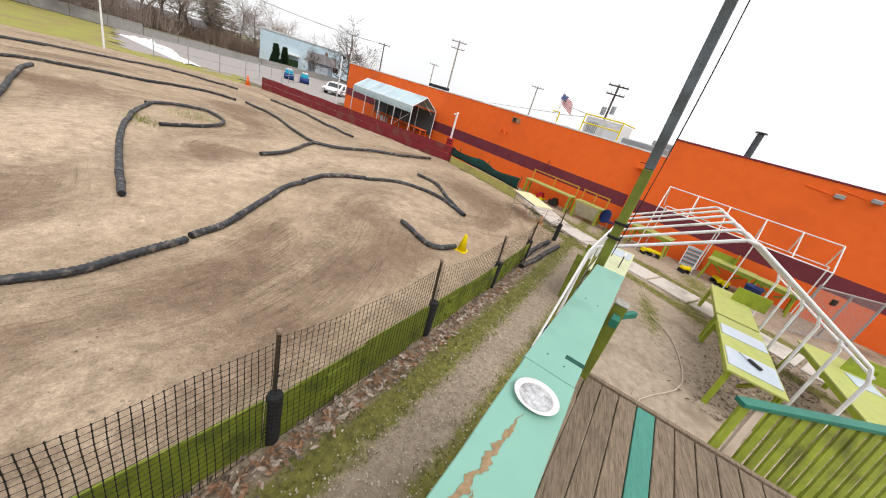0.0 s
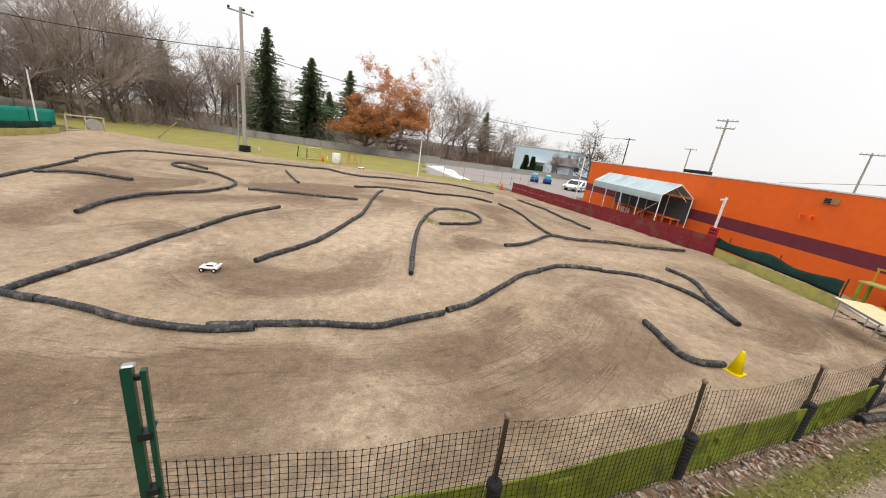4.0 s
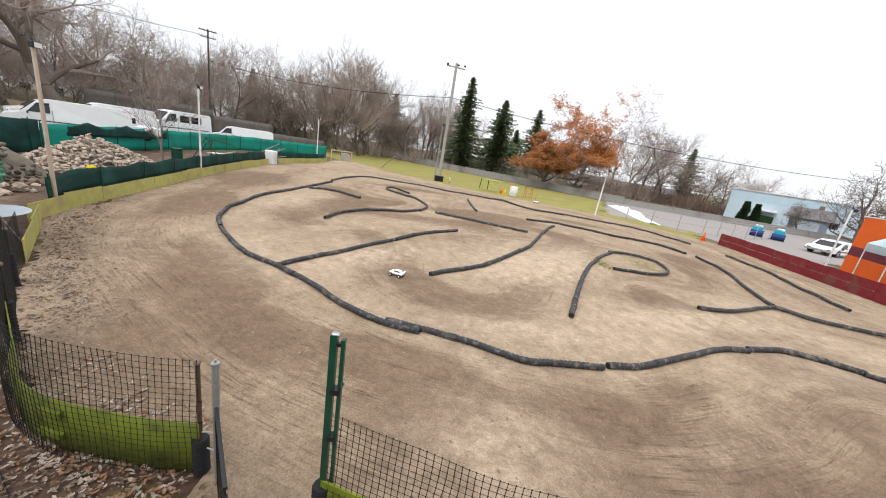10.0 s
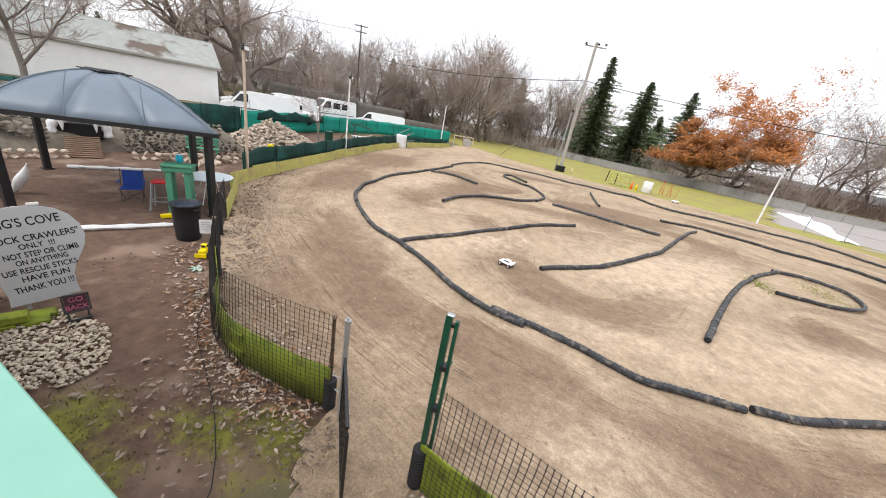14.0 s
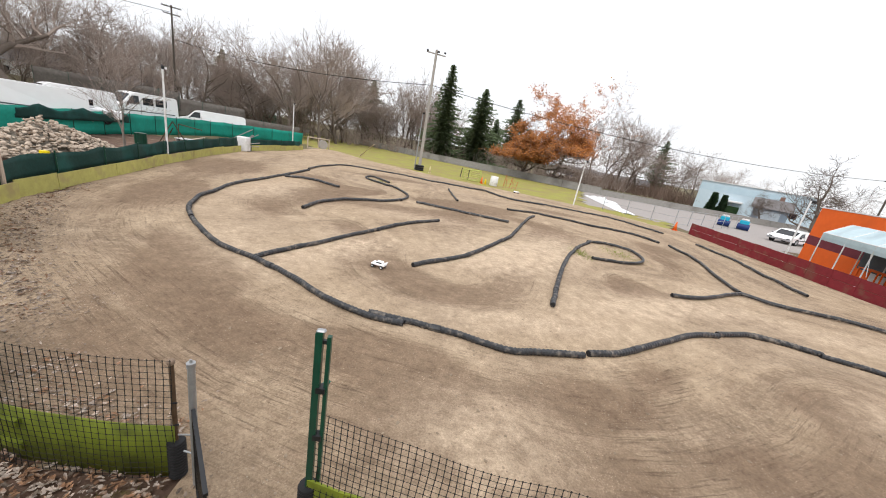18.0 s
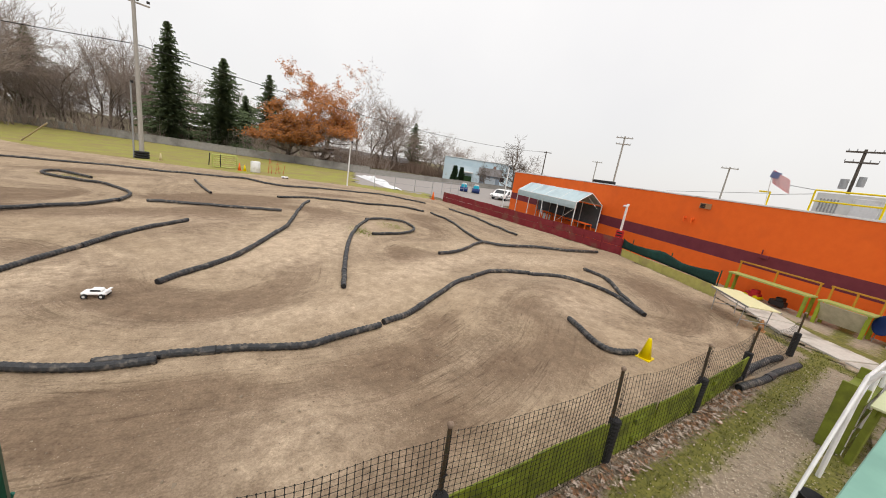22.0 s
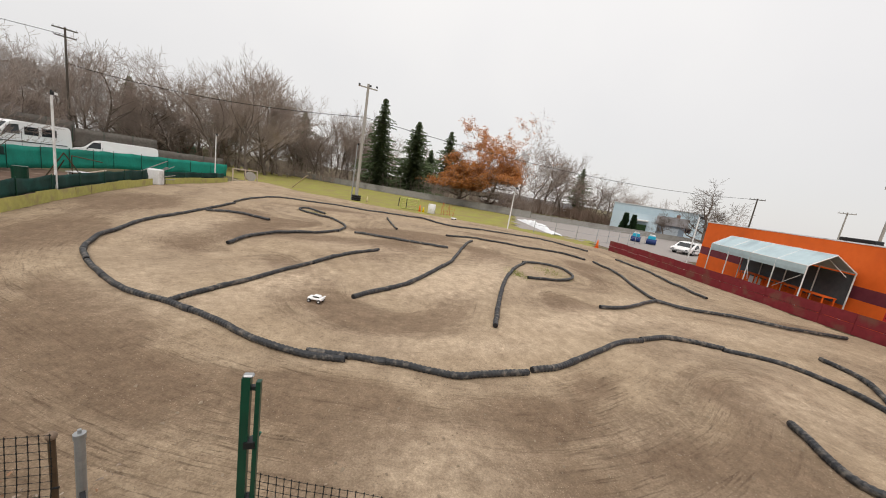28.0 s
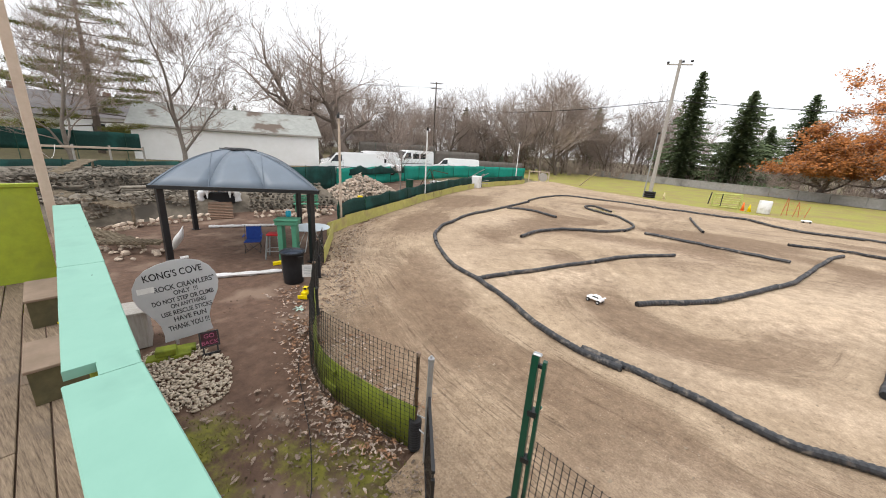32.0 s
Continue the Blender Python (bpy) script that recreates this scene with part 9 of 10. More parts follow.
# the wood behind the yard and the lawn: how high its tops rise, in degrees over the eye, along the bearings
SKYLINE = [(-60, 9.0), (-52, 10.5), (-44, 10.8), (-36, 9.0), (-30.6, 9.8), (-27, 9.8), (-23.8, 8.8), (-20, 11.0), (-16.6, 13.6), (-12, 11.6), (-9.5, 10.4), (-4.4, 10.3), (0, 8.5), (6, 6.0), (12, 6.5), (20, 7.5), (25, 8.9), (30, 8.6), (33.5, 5.4), (38.3, 5.2), (41, 3.6), (46, 2.6), (55, 2.4)]
KINDH = (15, 13, 17, 11)


def tops(az):
    for (a, e), (b, g) in zip(SKYLINE, SKYLINE[1:]):
        if a <= az <= b:
            return e + (g - e) * (az - a) / (b - a)
    return 5.0


rng = random.Random(77)
for i in range(84):
    az = -56 + 57 * i / 83 + rng.uniform(-0.6, 0.6)
    d = rng.uniform(60, 92) if az < -14 else rng.uniform(84, 104)
    k = rng.choice((0, 1, 2, 2, 3, 1, 0))
    high = (3.5 + d * math.tan(radians(tops(az)))) * rng.choice((0.55, 0.7, 0.85, 0.95, 1.02))
    put(far_kinds[k], az, d, 0.0, high / KINDH[k], rng.uniform(0, 6.28))
for az, d, k in ((14, 96, 1), (20, 100, 0), (24.6, 84, 2), (26.6, 86, 0), (28.2, 90, 1), (30.2, 90, 2), (31.5, 98, 3), (34.5, 104, 3), (36, 100, 1), (38.0, 96, 3), (39.4, 92, 1), (41.5, 105, 3), (9, 104, 0), (4.5, 108, 1), (2.5, 100, 3), (17, 104, 1), (45, 118, 1), (52, 125, 3)):
    put(far_kinds[k], az, d, 0.0, (3.5 + d * math.tan(radians(tops(az)))) / KINDH[k], az * 1.7)
for az, d, s, k in ((-60, 92, 0.9, 0), (-64, 96, 1.0, 2), (-68, 84, 0.9, 1), (-86, 70, 1.0, 1), (-90, 62, 1.1, 0), (-96, 58, 1.0, 2), (-79, 60, 1.1, 0), (-74, 74, 1.1, 1)):
    put(far_kinds[k], az, d, 0.0, s, az * 1.7)
big, _, _ = bare_tree("great bare tree with heavy crooked limbs behind the vans", 8, 21.5, bark=BARK, spread=0.62, levels=6, trunk_r=0.62, fork=0.42, twig=0.015, kids=(6, 4, 3, 3, 2), gnarl=0.22, limb=0.16)
big.matrix_world = place(-46.8, 47, 0.0, 1.0, 2.1)
put(big, -51.5, 54, 0.0, 0.92, 3.6)
lone, _, _ = bare_tree("bare round-crowned tree beside the pale building", 9, 10.8, twigs=BARK, spread=0.8, levels=5, trunk_r=0.30, fork=0.15, twig=0.017, kids=(7, 5, 5, 4), gnarl=0.2)
lone.matrix_world = place(50.2, 66, 0, 1.0, 0)
put(lone, 45.5, 72, 0, 0.5, 1.0)
sap, _, _ = bare_tree("young bare tree with pale branches behind the gazebo", 14, 14, bark=BARKPALE, spread=0.55, levels=6, trunk_r=0.17, fork=0.28, twig=0.008, kids=(6, 5, 4, 4, 3), gnarl=0.12)
sap.matrix_world = place(-69.4, 27.5, 0.0, 1.0, 0.3)
put(sap, -79, 34, 0.0, 1.0, 2.2)
small, _, _ = bare_tree("slim young bare tree by the rock pile", 16, 6.5, bark=BARKPALE, spread=0.5, levels=5, trunk_r=0.07, fork=0.3, twig=0.007, kids=(6, 4, 4, 3), gnarl=0.12)
small.matrix_world = place(-39.6, 27.5, 0, 1.0, 0)


def conifer(label, seed, height, radius, material, bare=0.06, droop=0.35, dense=1.0, name="spruce_tree"):
    """A spruce: a trunk with whorls of drooping boughs, each a fan of short needle blades."""
    t = thing(name, label, "tree", Matrix(), "spruces")
    rng = random.Random(seed)
    part("trunk", rods(((0, 0, -0.2), (0, 0, height * 0.97), height * 0.014, 0.02), sides=7), BARK, t)
    vs, fs = [], []
    n = int(70 * dense)
    for i in range(n):
        k = bare + (1 - bare) * (i + rng.random() * 0.6) / n
        z = height * k
        r = radius * 1.0 * (1 - k) ** 0.80 * rng.choice((0.55, 0.75, 0.95, 1.05, 1.15)) + 0.15
        m = max(6, int(12 * (1 - k * 0.5)))
        for b in range(m):
            a = math.tau * (b + rng.random() * 0.8) / m + i
            L = r * rng.choice((0.5, 0.8, 1.0, 1.1, 1.25)) * (1.0 + 0.55 * noise.noise((math.cos(a) * 1.3, math.sin(a) * 1.3, z * 0.42 + seed)))
            ca, sa = math.cos(a), math.sin(a)
            steps = max(3, int(L / 0.32))
            for s in range(steps):
                q = (s + 0.5) / steps
                c = Vector((ca * L * q, sa * L * q, z - droop * L * q + 0.12 * L * q * q + rng.uniform(-0.12, 0.12)))
                w = (0.32 + 0.5 * (1 - q)) * min(1.0, 0.25 + L * 0.5)
                for side in (-1, 1):
                    tip = c + Vector((-sa * side, ca * side, 0)) * w * rng.uniform(0.7, 1.2) + Vector((ca, sa, 0)) * 0.22 + Vector((0, 0, -rng.uniform(0.10, 0.32)))
                    o = len(vs)
                    h = 0.26 * rng.uniform(0.7, 1.3)
                    vs += [c - Vector((ca, sa, 0)) * h, c + Vector((ca, sa, 0.2)) * h, tip]
                    fs.append((o, o + 1, o + 2))
            o = len(vs)
            e = Vector((ca * L, sa * L, z - droop * L))
            vs += [e - Vector((-sa, ca, 0)) * 0.15, e + Vector((-sa, ca, 0)) * 0.15, e + Vector((ca * 0.3, sa * 0.3, -0.12))]
            fs.append((o, o + 1, o + 2))
    # the dense dark heart of the crown
    o, rows = len(vs), 14
    for i in range(rows + 1):
        k = bare + (1 - bare) * i / rows
        for b in range(9):
            a, r = math.tau * b / 9, radius * 0.27 * dense * (1 - k) ** 0.95 * rng.uniform(0.6, 1.1)
            vs.append(Vector((math.cos(a) * r, math.sin(a) * r, height * k)))
    for i in range(rows):
        for b in range(9):
            fs.append((o + i * 9 + b, o + i * 9 + (b + 1) % 9, o + i * 9 + 9 + (b + 1) % 9, o + i * 9 + 9 + b))
    link("crown", vs, fs, material, t)
    return t


sp1 = conifer("tall narrow dark green spruce behind the wall", 31, 19.5, 4.8, NEEDLE)
sp1.matrix_world = place(1.3, 80, 0.0)
sp2 = conifer("broad dark green spruce behind the wall", 32, 16.0, 6.0, NEEDLE, droop=0.25)
sp2.matrix_world = place(6.9, 80, 0.0)
sp3 = conifer("thin-boughed grey-green spruce behind the oak", 33, 17.0, 5.2, NEEDLE, droop=0.15, dense=0.75)
sp3.matrix_world = place(12.2, 96, 0.4)
put(sp3, 33.3, 112, 0.3, 0.82, 1.0)
put(sp3, -29.5, 100, 0.6, 0.85, 2.0)
put(sp3, -20.5, 96, 0.6, 0.80, 3.0)
put(sp3, -10.0, 104, 0.5, 0.95, 4.0)
put(sp3, -62.5, 105, 0.8, 0.6, 1.5)
put(sp2, 9.4, 92, 0.3, 0.7, 1.5)


def ragged_pine(label, seed, height, reach):
    """An old pine: long level limbs that carry flat uneven sprays of needles, with gaps between."""
    t = thing("pine_tree", label, "tree", Matrix(), "pines")
    rng = random.Random(seed)
    part("trunk", rods(((0, 0, -0.2), (0.2, 0.1, height * 0.55), height * 0.02, height * 0.014), ((0.2, 0.1, height * 0.55), (0.0, 0.2, height), height * 0.014, 0.03), sides=9), BARK, t)
    limbs, vs, fs = [], [], []
    for i in range(44):
        k = 0.16 + 0.82 * i / 44
        a = i * 2.4 + rng.uniform(-0.4, 0.4)
        L = reach * (1.0 - 0.72 * k) * rng.uniform(0.6, 1.25)
        p, d = Vector((0.15, 0.1, height * k)), Vector((math.cos(a), math.sin(a), rng.uniform(-0.18, 0.12)))
        n = max(4, int(L / 0.5))
        for j in range(n):
            q = p + d * (L / n)
            q.z += 0.05 * j / n
            limbs.append((p, q, max(0.015, 0.07 * (1 - j / n)), max(0.012, 0.07 * (1 - (j + 1) / n))))
            if j > n * 0.3:
                for _ in range(5):
                    side = Vector((-d.y, d.x, 0)) * rng.uniform(-1, 1) * (0.35 + 0.9 * (j / n)) * 0.9
                    c = q + side + Vector((0, 0, rng.uniform(-0.05, 0.16)))
                    limbs.append((q, c, 0.012, 0.008))
                    for _ in range(26):
                        u = Vector((rng.gauss(0, 1), rng.gauss(0, 1), rng.gauss(0, 0.45) + 0.25)).normalized() * rng.uniform(0.14, 0.34)
                        w = u.orthogonal().normalized() * 0.022
                        b = c + Vector((rng.gauss(0, 0.22), rng.gauss(0, 0.22), rng.gauss(0, 0.07)))
                        o = len(vs)
                        vs += [b - w, b + w, b + u]
                        fs.append((o, o + 1, o + 2))
            p = q
    link("limbs", *tubes(limbs, 5), BARK, t)
    link("needles", vs, fs, NEEDLE_LIT, t, "yellow-green needle sprays")
    return t


pine = ragged_pine("old yellow-green pine with long level boughs behind the yard", 35, 14.5, 7.2)
pine.matrix_world = place(-76.5, 45, 0.9)
put(pine, -88, 43, 0.9, 1.0, 2.0)
cyp = conifer("clipped dark green columnar evergreen by the lot", 36, 3.4, 0.52, HEDGE, bare=0.0, droop=0.05, dense=0.7, name="evergreen_shrub")
cyp.matrix_world = place(40.4, 76, 0.0)
put(cyp, 41.5, 76, 0.0, 0.95, 1.0)
# the oaks that keep their rust-coloured leaves


def leafy_oak(label, seed, high, wide, az, d, full, bald):
    """An oak with clinging leaves: full, their share; bald, how far right of the trunk they thin out."""
    rows = dict(spread=0.85, levels=6, trunk_r=0.36, fork=0.10, twig=0.014, kids=(8, 5, 4, 4, 3), gnarl=0.22, rise=0.12)
    wood, fine, tips = branches(seed, high, **rows)
    top = max(b.z for a, b, _, _ in fine)
    reach = sorted(abs(b.x) for a, b, _, _ in fine)[int(len(fine) * 0.97)]
    fit = lambda p: Vector((p.x * wide / reach, p.y * wide / reach, p.z * high / top))
    t = thing("oak_tree", label, "tree", Matrix(), "leafy oaks")
    link("trunk", *tubes([(fit(a), fit(b), r1, r2) for a, b, r1, r2 in wood], 7), BARK, t, smooth=True)
    link("crown", *tubes([(fit(a), fit(b), r1, r2) for a, b, r1, r2 in fine], 4), TWIG, t)
    rng = random.Random(seed)
    vs, fs = [], []
    for a, b, r1, r2 in fine:
        p0 = fit(b)
        if p0.z < 0.30 * high:
            continue
        clump = 0.5 + 0.9 * noise.noise((p0.x * 0.45, p0.y * 0.45, p0.z * 0.45))
        keep = full * min(1.0, max(0.0, clump)) * (1.0 if p0.x < bald else max(0.03, 1 - (p0.x - bald) / 2.0))
        for _ in range(3):
            if r1 > 0.06 or rng.random() > keep:
                continue
            p = fit(a.lerp(b, rng.random())) + Vector((rng.gauss(0, 0.25), rng.gauss(0, 0.25), rng.gauss(0, 0.22)))
            u = Vector((rng.gauss(0, 1), rng.gauss(0, 1), rng.gauss(0, 0.6))).normalized() * rng.uniform(0.09, 0.20)
            w = u.orthogonal().normalized() * rng.uniform(0.07, 0.13)
            o = len(vs)
            vs += [p - u, p + w, p + u, p - w]
            fs.append((o, o + 1, o + 2, o + 3))
    link("leaves", vs, fs, RUST, t, "rust-orange clinging leaves")
    t.matrix_world = place(az, d, 0.0) @ Matrix.Rotation(radians(-az), 4, "Z")


leafy_oak("low broad oak full of rust-orange winter leaves", 41, 11.2, 5.3, 14.8, 66, 1.0, 9)
leafy_oak("tall oak with thinning rust-orange winter leaves", 44, 18.0, -8.6, 19.3, 70, 1.0, 4.6)
# brushwood along the wall
vs_all = []
rng = random.Random(12)
for i in range(1000):
    az = radians(rng.uniform(-50, 30))
    d = rng.uniform(70, 96) if az < -0.2 else rng.uniform(76, 92)
    base = Vector((d * math.sin(az), d * math.cos(az), 0.2))
    for _ in range(5):
        tip = base + Vector((rng.gauss(0, 0.7), rng.gauss(0, 0.7), rng.uniform(1.0, 4.2)))
        vs_all.append((base, tip, 0.03, 0.012))
v, f = tubes(vs_all, 3)
tagged(link("brushwood", v, f, TWIG), "tangled bare brushwood behind the concrete wall", "brush", kind="stuff")
rows = []
for i in range(620):
    az = radians(rng.uniform(19, 41))
    d = rng.uniform(86, 104)
    base = Vector((d * math.sin(az), d * math.cos(az), -0.2))
    high = rng.uniform(1.6, 3.6) * (1.0 + 0.5 * noise.noise((az * 30, 0.0, 4.0)))
    for _ in range(8):
        rows.append((base, base + Vector((rng.gauss(0, 0.8), rng.gauss(0, 0.8), high * rng.uniform(0.6, 1.1))), 0.03, 0.012))
v, f = tubes(rows, 3)
tagged(link("hedge_brush", v, f, mat("reddish_bare_brush", (0.22, 0.155, 0.12), (0.12, 0.085, 0.066), 0.95, 3, bump=0)), "reddish bare bushes round the brick bungalows", "brush", kind="stuff")
# ---- beyond the lot ----
pb = thing("pale_building", "long pale blue metal-sided building with a translucent upper band", "building", far(44.2, 86, 0, 4))
part("wall", boxes(((17.0, 9, 5.4), (0, 4.5, 2.7))), BLUEWALL, pb)
part("upper_band", boxes(((17.06, 9.06, 1.2), (0, 4.5, 4.3))), mat("blue_grey_band", (0.50, 0.63, 0.70), (0.42, 0.56, 0.64), 0.5, 0.8), pb, "blue-grey upper band")
part("eave", boxes(((17.3, 9.4, 0.15), (0, 4.5, 5.45))), WHITE, pb)
part("awning", boxes(((3.4, 1.2, 0.35), (-3.0, -0.5, 2.3)), bevel=0.05), WHITE, pb, "white awning")
part("hedge_box", boxes(((3.0, 0.8, 1.5), (-3.0, -0.6, 0.7)), bevel=0.1), HEDGE, pb, "dark green shrub bed")
for i in range(2):
    part("window", boxes(((1.4, 0.06, 1.0), (3.4 + 2.4 * i, -0.03, 1.7)), bevel=0.01), GLASS, pb)
gh = house("small_garage", "slate grey gabled garage with a pale panel door", far(46.1, 80, 0, 2), (4.4, 5), 2.4, 1.5, mat("slate_grey_siding", (0.22, 0.27, 0.32), (0.17, 0.21, 0.26), 0.8, 2), GREYROOF, 0, door=False)
part("panel_door", boxes(((2.6, 0.06, 1.9), (0, -2.54, 1.0)), bevel=0.01), mat("pale_grey_door", (0.42, 0.48, 0.53), None, 0.6, 4), gh, "pale sectional door")
for k in range(2):
    tl = thing("portable_toilet", "bright turquoise portable tank stand behind the red wall", "portable toilet", far((42.3, 44.3)[k], 51, 0))
    part("cabin", boxes(((0.85, 0.9, 0.85), (0, 0, 0.62)), bevel=0.08), TURQ, tl)
    part("roof", boxes(((0.7, 0.8, 0.2), (0, 0, 1.12)), bevel=0.09), WHITE, tl)
    part("wheel", rods(((-0.55, -0.3, 0.35), (0.55, -0.3, 0.35), 0.35), sides=16), NAVY, tl)
van("white_sedan", "white car parked between the red wall and the orange building", Matrix.Translation((35.4, 31.0, -0.05)) @ Matrix.Rotation(radians(200), 4, "Z"), 4.2, 1.35)
for az, d, lab, m_ in ((21.0, 88, "dark parked car behind the retaining wall", NAVY), (31.2, 108, "dark pickup parked behind the wall", BLACKM), (33.6, 112, "grey car parked behind the wall", STEEL), (26.3, 104, "white car parked behind the wall", VANWHITE), (19.9, 86, "white van among the trunks", VANWHITE)):
    c = thing("parked_car", lab, "car", far(az, d, 0.5, 20), "cars behind the wall")
    part("body", boxes(((4.4, 1.8, 0.7), (0, 0, 0.75)), ((2.4, 1.6, 0.6), (-0.2, 0, 1.35)), bevel=0.15), m_, c)
    part("window", boxes(((2.1, 1.62, 0.4), (-0.2, 0, 1.38)), bevel=0.05), GLASS, c)
    for a in (-1.4, 1.4):
        part("wheel", rods(((a, -0.92, 0.34), (a, 0.92, 0.34), 0.34), sides=14), RUBBER, c)
sh = thing("green_tarp_shed", "small shed under a bright green tarp among the trees", "shed", far(-24.6, 82, 1.0))
part("tarp", boxes(((4.5, 3, 2.2), (0, 0, 1.3)), bevel=0.5), mat("bright_green_tarp", (0.02, 0.30, 0.18), None, 0.6, 3), sh)
# chain-link run between lawn and lot
cl = thing("chain_fence", "low chain-link fence on thin steel posts along the lot", "fence")
CL = [(17.5, 33.2), (22.6, 30.2), (29.5, 33.0), (38, 38.5)]
for k in range(12):
    x, y, dx, dy = along(CL, k * length(CL) / 11.01)
    part("post", rods(((x, y, -0.05), (x, y, 1.45), 0.03), sides=6), STEEL, cl)
for z in (1.4, 0.75, 0.1):
    for a, b in zip(CL, CL[1:]):
        part("rail", rods(((*a, z), (*b, z), 0.016), sides=5), STEEL, cl)


def power_pole(label, az, d, top, arms=1, r=0.15, material=None, z0=-0.1):
    p = thing("power_pole", label, "power pole", far(az, d, z0), "power poles")
    part("pole", rods(((0, 0, 0), (0, 0, top), r, r * 0.7), sides=8), material or DARKWOOD, p)
    for i in range(arms):
        z = top - 0.25 - 0.9 * i
        am = part("crossarm", boxes(((2.3 - 0.3 * i, 0.12, 0.14), (0, -0.1, z))), material or DARKWOOD, p)
        for x in (-1.0, -0.5, 0.5, 1.0):
            part("insulator", rods(((x, -0.1, z + 0.07), (x, -0.1, z + 0.25), 0.04), sides=6), STEEL, am)
    return p


power_pole("weathered power pole with two crossarms behind the orange building", 64.4, 60, 11.4, 2, material=GREYWOOD)
power_pole("distant power pole beyond the roof", 61.6, 95, 9.6, 1, material=GREYWOOD)
power_pole("distant power pole with a crossarm over the roof", 77.2, 74, 9.8, 1, material=GREYWOOD)
tp = power_pole("dark power pole with transformers beside the roof units", 87.7, 48, 10.1, 2)
for x, z, r_ in ((-0.5, 6.6, 0.28), (0.5, 6.9, 0.25)):
    part("transformer", rods(((x, -0.2, z), (x, -0.2, z + 0.85), r_), sides=12), STEEL, tp)
power_pole("dark power pole beyond the pale building", 54.1, 84, 9.6, 1)
power_pole("dark power pole in the wood", -34.4, 70, 15.6, 2)
power_pole("plain pole in the far wood", -63.5, 80, 9.5, 0)


def az_pt(az, d, z):
    return Vector((d * math.sin(radians(az)), d * math.cos(radians(az)), z))


cable("power_line", sag((-1.2, 42, 9.4), az_pt(54.1, 84, 9.3), 1.6), 0.03, "black power line slung across behind the track")
cable("power_line", sag(az_pt(-34.4, 70, 11.2), (-1.2, 42, 9.4), 1.0), 0.03, "black power line running back to the wood")
cable("power_line", sag(az_pt(-34.4, 70, 14.6), az_pt(-90, 60, 12), 1.5), 0.03, "black power line over the yard")
cable("yard_wire", sag((-6.1, 0.6, 4.3), (-26, 4.5, 2.6), 0.9), 0.008, "pale wire slung from the stand over the yard", material=WHITE)
cable("yard_wire", sag((-6.1, 0.55, 4.0), (-24, 1.5, 2.3), 1.0), 0.008, "second pale wire slung over the yard", material=WHITE)
# ---- fallen leaves, stones and twigs ----


def oak_leaf(rng, x, y, z, s):
    """A lobed, curled leaf lying on the ground: vertices and faces."""
    a = rng.uniform(0, 6.28)
    c, n = math.cos(a), math.sin(a)
    fat = rng.uniform(0.7, 1.3)
    prof = ((-1.0, 0.05), (-0.5, 0.40), (-0.3, 0.30), (0.05, 0.55), (0.25, 0.36), (0.6, 0.42), (1.0, 0.05))
    up, tilt, curl = rng.uniform(-0.1, 0.6), rng.uniform(-0.7, 0.7), rng.uniform(-0.5, 0.9)
    vs = []
    for u, w in prof:
        w1, w2 = w * fat * rng.uniform(0.7, 1.2), w * fat * rng.uniform(0.7, 1.2)
        for q in (-w1, 0.0, w2):
            lx, ly = u * s, q * s
            vs.append((x + lx * c - ly * n, y + lx * n + ly * c, z + abs(q) * s * up * 1.6 + tilt * lx * 0.4 + curl * u * u * s * 0.5 + 0.006 + abs(tilt) * s * 0.3))
    fs = []
    for i in range(len(prof) - 1):
        for j in (0, 1):
            b = i * 3 + j
            fs.append((b, b + 3, b + 4, b + 1))
    return vs, fs


def leaf_litter(name, line, wide, count, seed, size, label, material, z=0.0):
    rng = random.Random(seed)
    lists = []
    L = length(line)
    for _ in range(count):
        x, y, dx, dy = along(line, rng.random() * L * 0.999)
        o = rng.gauss(0, 1) * wide
        lists.append(oak_leaf(rng, x - dy * o, y + dx * o, z + rng.uniform(0, 0.02), rng.choice((0.35, 0.5, 0.7, 0.9, 1.15)) * size))
    v, f = merge(lists)
    tagged(link(name, v, f, material), label, "leaves", kind="stuff")


DARKLEAF = mat("damp_dark_leaves", (0.16, 0.115, 0.08), (0.07, 0.05, 0.036), 0.85, 30, bump=0.1, island=0.7)
GREYLEAF = mat("bleached_leaves", (0.33, 0.26, 0.205), (0.17, 0.125, 0.095), 0.9, 30, bump=0.1, island=0.6)
leaf_litter("leaf_litter", [(p[0], p[1] - 0.20) for p in POSTS[:5]], 0.085, 1900, 1, 0.042, "drift of brown oak leaves along the netting fence", LEAF)
leaf_litter("leaf_litter", [(p[0], p[1] - 0.20) for p in POSTS[:5]], 0.11, 1000, 2, 0.030, "bleached grey leaves along the netting fence", GREYLEAF)
leaf_litter("leaf_litter", [(p[0] - 0.05, p[1] - 0.25) for p in YLINE], 0.17, 900, 3, 0.034, "brown oak leaves below the yard boards", LEAF)
leaf_litter("leaf_litter", [(-1.6, 2.2), (-2.6, 2.15), (-3.8, 2.2)], 0.30, 550, 4, 0.027, "bleached leaves drifted in the yard corner", GREYLEAF)
leaf_litter("leaf_litter", [(-5.3, 4.4), (-6.8, 5.6), (-9.2, 8.0), (-11.0, 10.4)], 0.38, 900, 5, 0.028, "bleached leaves scattered along the board edge", GREYLEAF)
leaf_litter("leaf_litter", [(-2.3, 3.05), (-3.5, 3.15), (-4.6, 3.95), (-6.0, 5.1), (-7.6, 6.4)], 0.26, 1200, 10, 0.021, "bleached leaves and chips caught inside the yard fence", GREYLEAF)
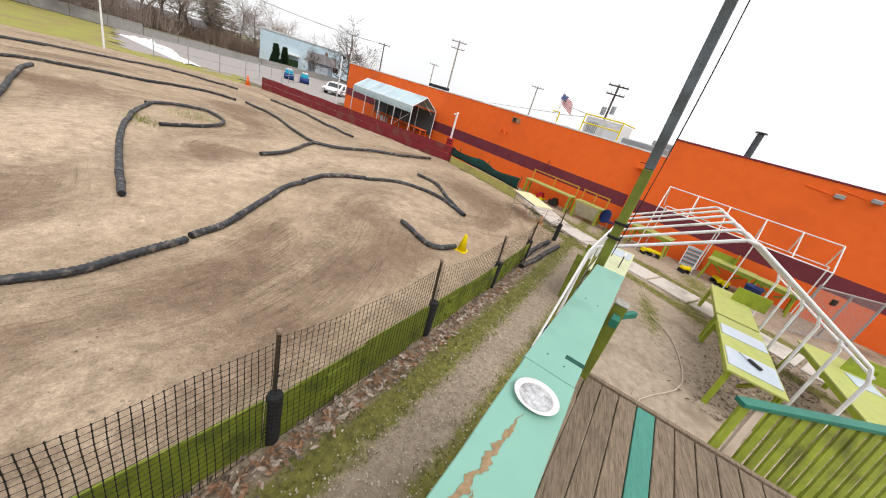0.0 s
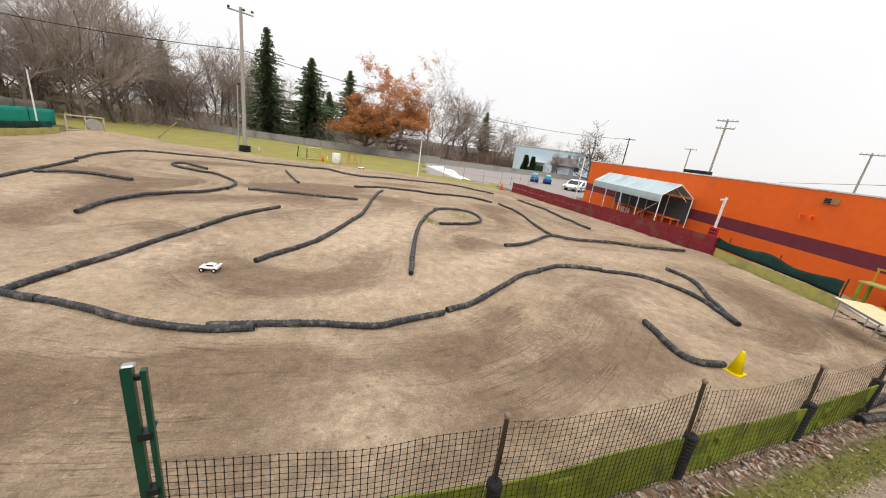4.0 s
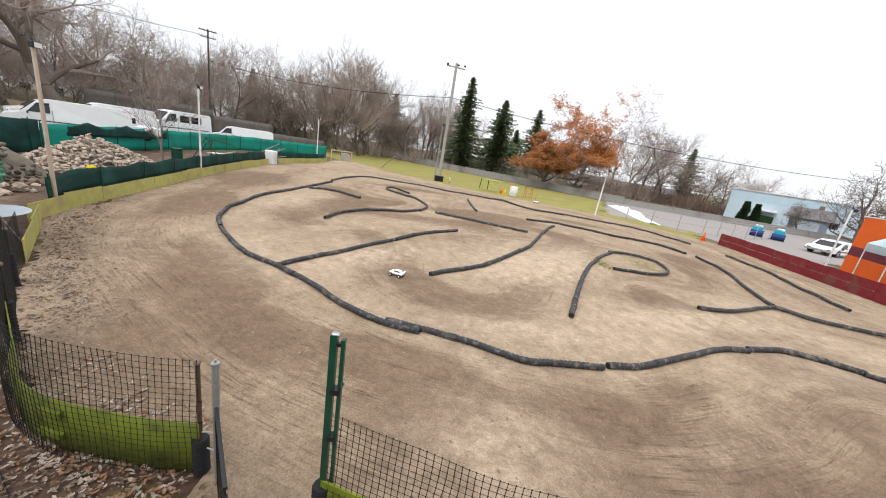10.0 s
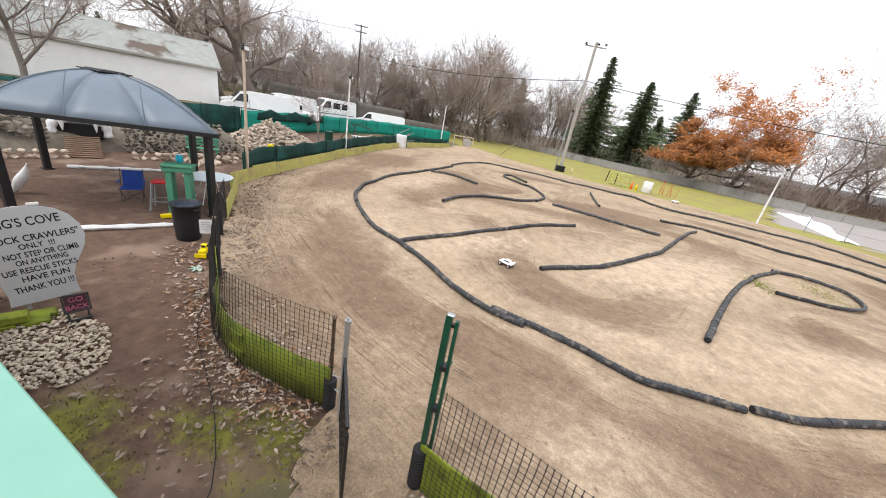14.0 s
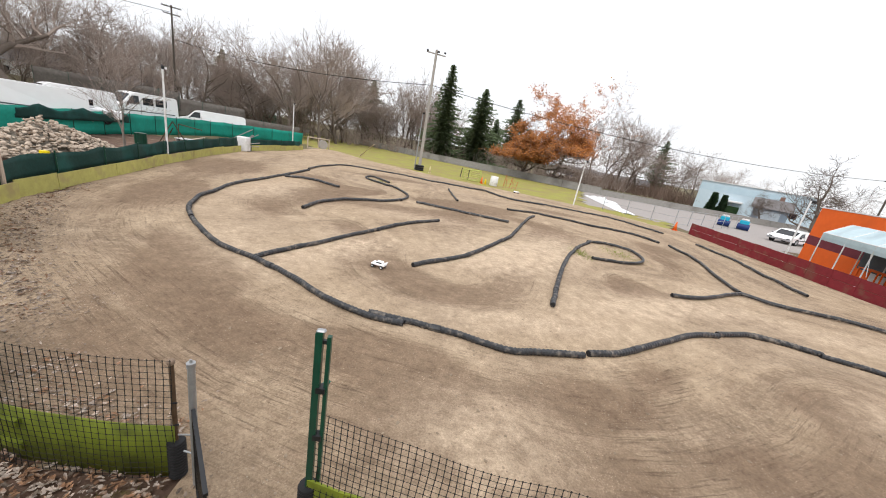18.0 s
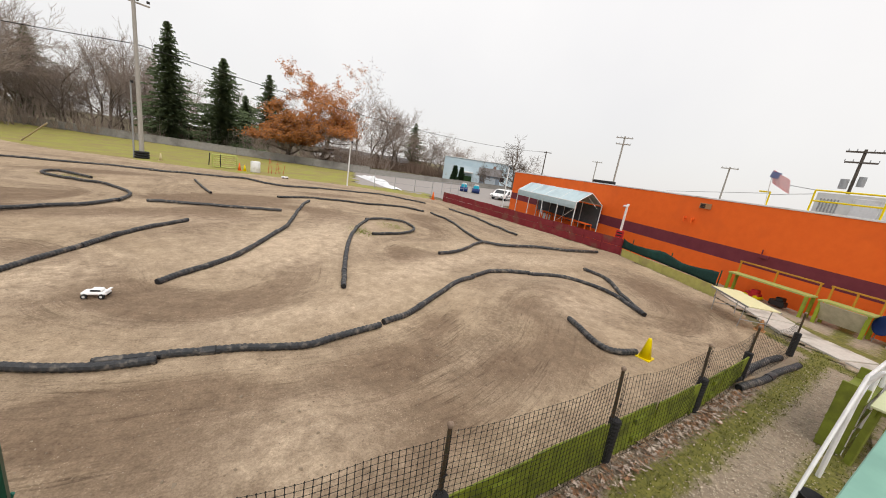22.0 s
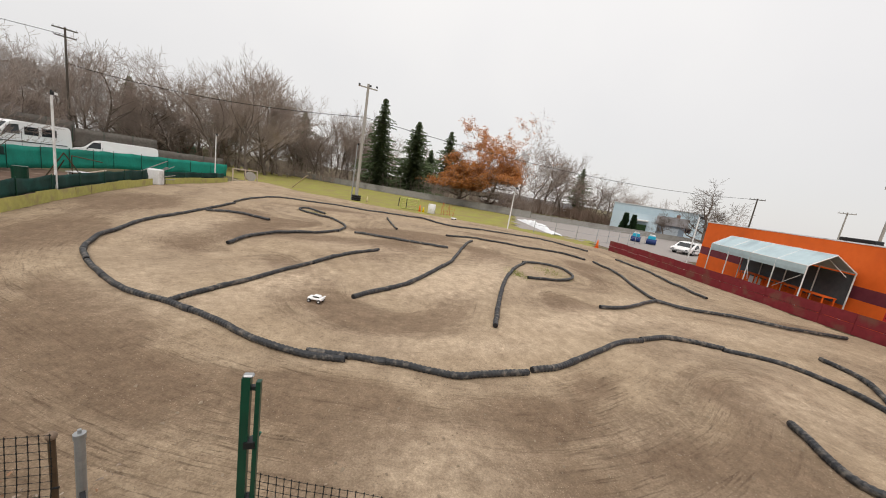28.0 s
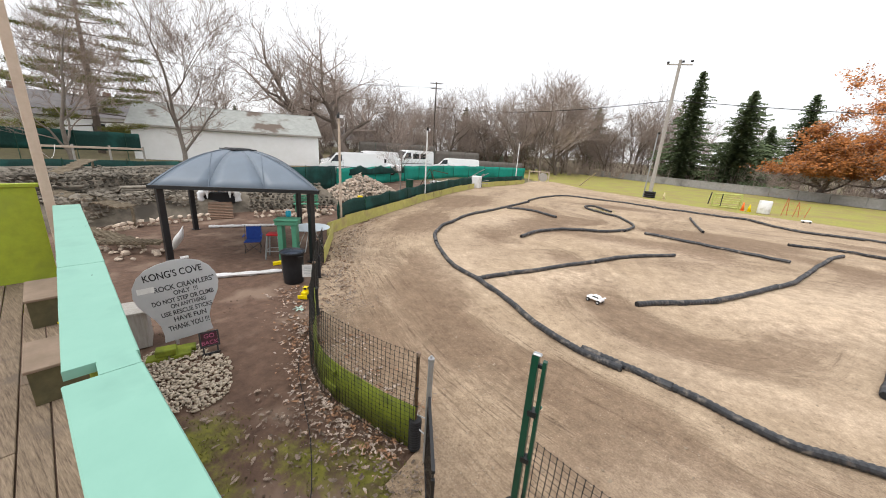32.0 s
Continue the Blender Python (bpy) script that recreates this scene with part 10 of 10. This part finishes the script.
leaf_litter("leaf_litter", [(-2.3, 3.0), (-3.5, 3.1), (-4.6, 3.9)], 0.22, 500, 11, 0.034, "brown leaves caught inside the yard fence", LEAF)
leaf_litter("leaf_litter", [(-1.4, 1.2), (-4.5, 1.6)], 0.5, 170, 6, 0.045, "single oak leaves on the yard soil", GREYLEAF)
leaf_litter("leaf_litter", [(-5.0, 3.4), (-7.4, 4.7)], 0.3, 260, 7, 0.05, "leaves gathered by the fence and the can", LEAF)
leaf_litter("leaf_litter", [(7.0, -4.4), (9.5, -4.9), (12.5, -5.6)], 0.35, 420, 8, 0.045, "dark leaves under the pit tables", LEAF)
leaf_litter("leaf_litter", [(-5.6, 4.75), (-7.2, 6.0), (-9.2, 7.95), (-11.0, 10.1), (-12.2, 13.0)], 0.26, 1500, 21, 0.040, "brown leaves blown against the track side of the boards", LEAF)
leaf_litter("leaf_litter", [(-5.2, 4.9), (-6.9, 6.3), (-8.8, 8.2), (-10.6, 10.3)], 0.42, 900, 22, 0.026, "leaf crumbs and bark on the track below the boards", GREYLEAF)
leaf_litter("leaf_litter", [(6.2, -3.3), (6.9, -3.7), (9.0, -4.6), (11.4, -5.0)], 0.40, 1500, 23, 0.032, "dark twiggy litter along the pit tables", DARKLEAF)
leaf_litter("leaf_litter", [(7.6, -4.6), (9.4, -5.9), (11.2, -6.8)], 0.55, 900, 24, 0.036, "dark leaf litter behind the stair guard", DARKLEAF)
leaf_litter("leaf_litter", [(4.4, -2.0), (7.0, -2.5), (10.0, -2.6)], 0.75, 650, 25, 0.016, "fine chips and crumbs on the patio soil", GREYLEAF)
leaf_litter("leaf_litter", [(-2.0, -0.9), (-5.6, -0.25)], 0.14, 200, 9, 0.06, "orange-brown leaves on the deck boards", LEAF, DECK)
rng = random.Random(21)
rows = []
for _ in range(5200):
    x = rng.uniform(0.2, 12.5)
    y = 1.02 - 0.165 * x + 0.003 * x * x + rng.gauss(0, 0.27)
    rows.append((x, y, rng.uniform(-0.015, 0.002), rng.choice((0.012, 0.016, 0.022, 0.03)) * rng.uniform(0.8, 1.3)))
v, f = scatter_stones(rows, 22)
tagged(link("path_gravel", v, f, PEBBLE), "loose gravel and small stones on the footpath", "gravel", kind="stuff")
rows = []
for k in range(7000):
    x, y = (rng.uniform(-9, 13), rng.uniform(2.2, 13)) if k < 2500 else (rng.uniform(-6, 9), rng.uniform(0.4, 5.6))
    if inside(x, y, TRACK):
        rows.append((x, y, land(x, y), rng.uniform(0.008, 0.028) if rng.random() < 0.97 else rng.uniform(0.04, 0.08)))
v, f = scatter_stones(rows, 23)
tagged(link("track_crumbs", v, f, mat("dirt_clods", (0.42, 0.34, 0.25), (0.27, 0.20, 0.14), 0.95, 12, bump=0.2, island=0.4)), "dry clods and pebbles strewn on the track", "clods", kind="stuff")
rows = [(rng.uniform(-9, 0), 0.3 + rng.random() * 3.5, -0.015, rng.uniform(0.012, 0.05)) for _ in range(700)]
rows = [r for r in rows if not inside(r[0], r[1], TRACK)]
v, f = scatter_stones(rows, 24)
tagged(link("yard_crumbs", v, f, mat("soil_clods", (0.2, 0.14, 0.10), (0.11, 0.075, 0.05), 0.95, 12, bump=0.2, island=0.5)), "clods and chips on the yard soil", "clods", kind="stuff")
cable("ground_hose", [(-1.6, -0.6, 0.02), (-2.0, 0.6, 0.02), (-2.25, 1.3, 0.02), (-2.95, 1.9, 0.02), (-3.7, 2.35, 0.02), (-4.6, 2.9, 0.02), (-5.4, 3.75, 0.03)], 0.006, "dark cable lying along the foot of the fence", sides=6)
cable("pale_hose", [(4.0, -2.2, 0.02), (5.5, -2.0, 0.02), (6.8, -2.9, 0.02), (8.5, -3.0, 0.02), (9.5, -2.6, 0.02)], 0.012, "thin straw-coloured cord on the patio soil", material=POSTWOOD, sides=6)
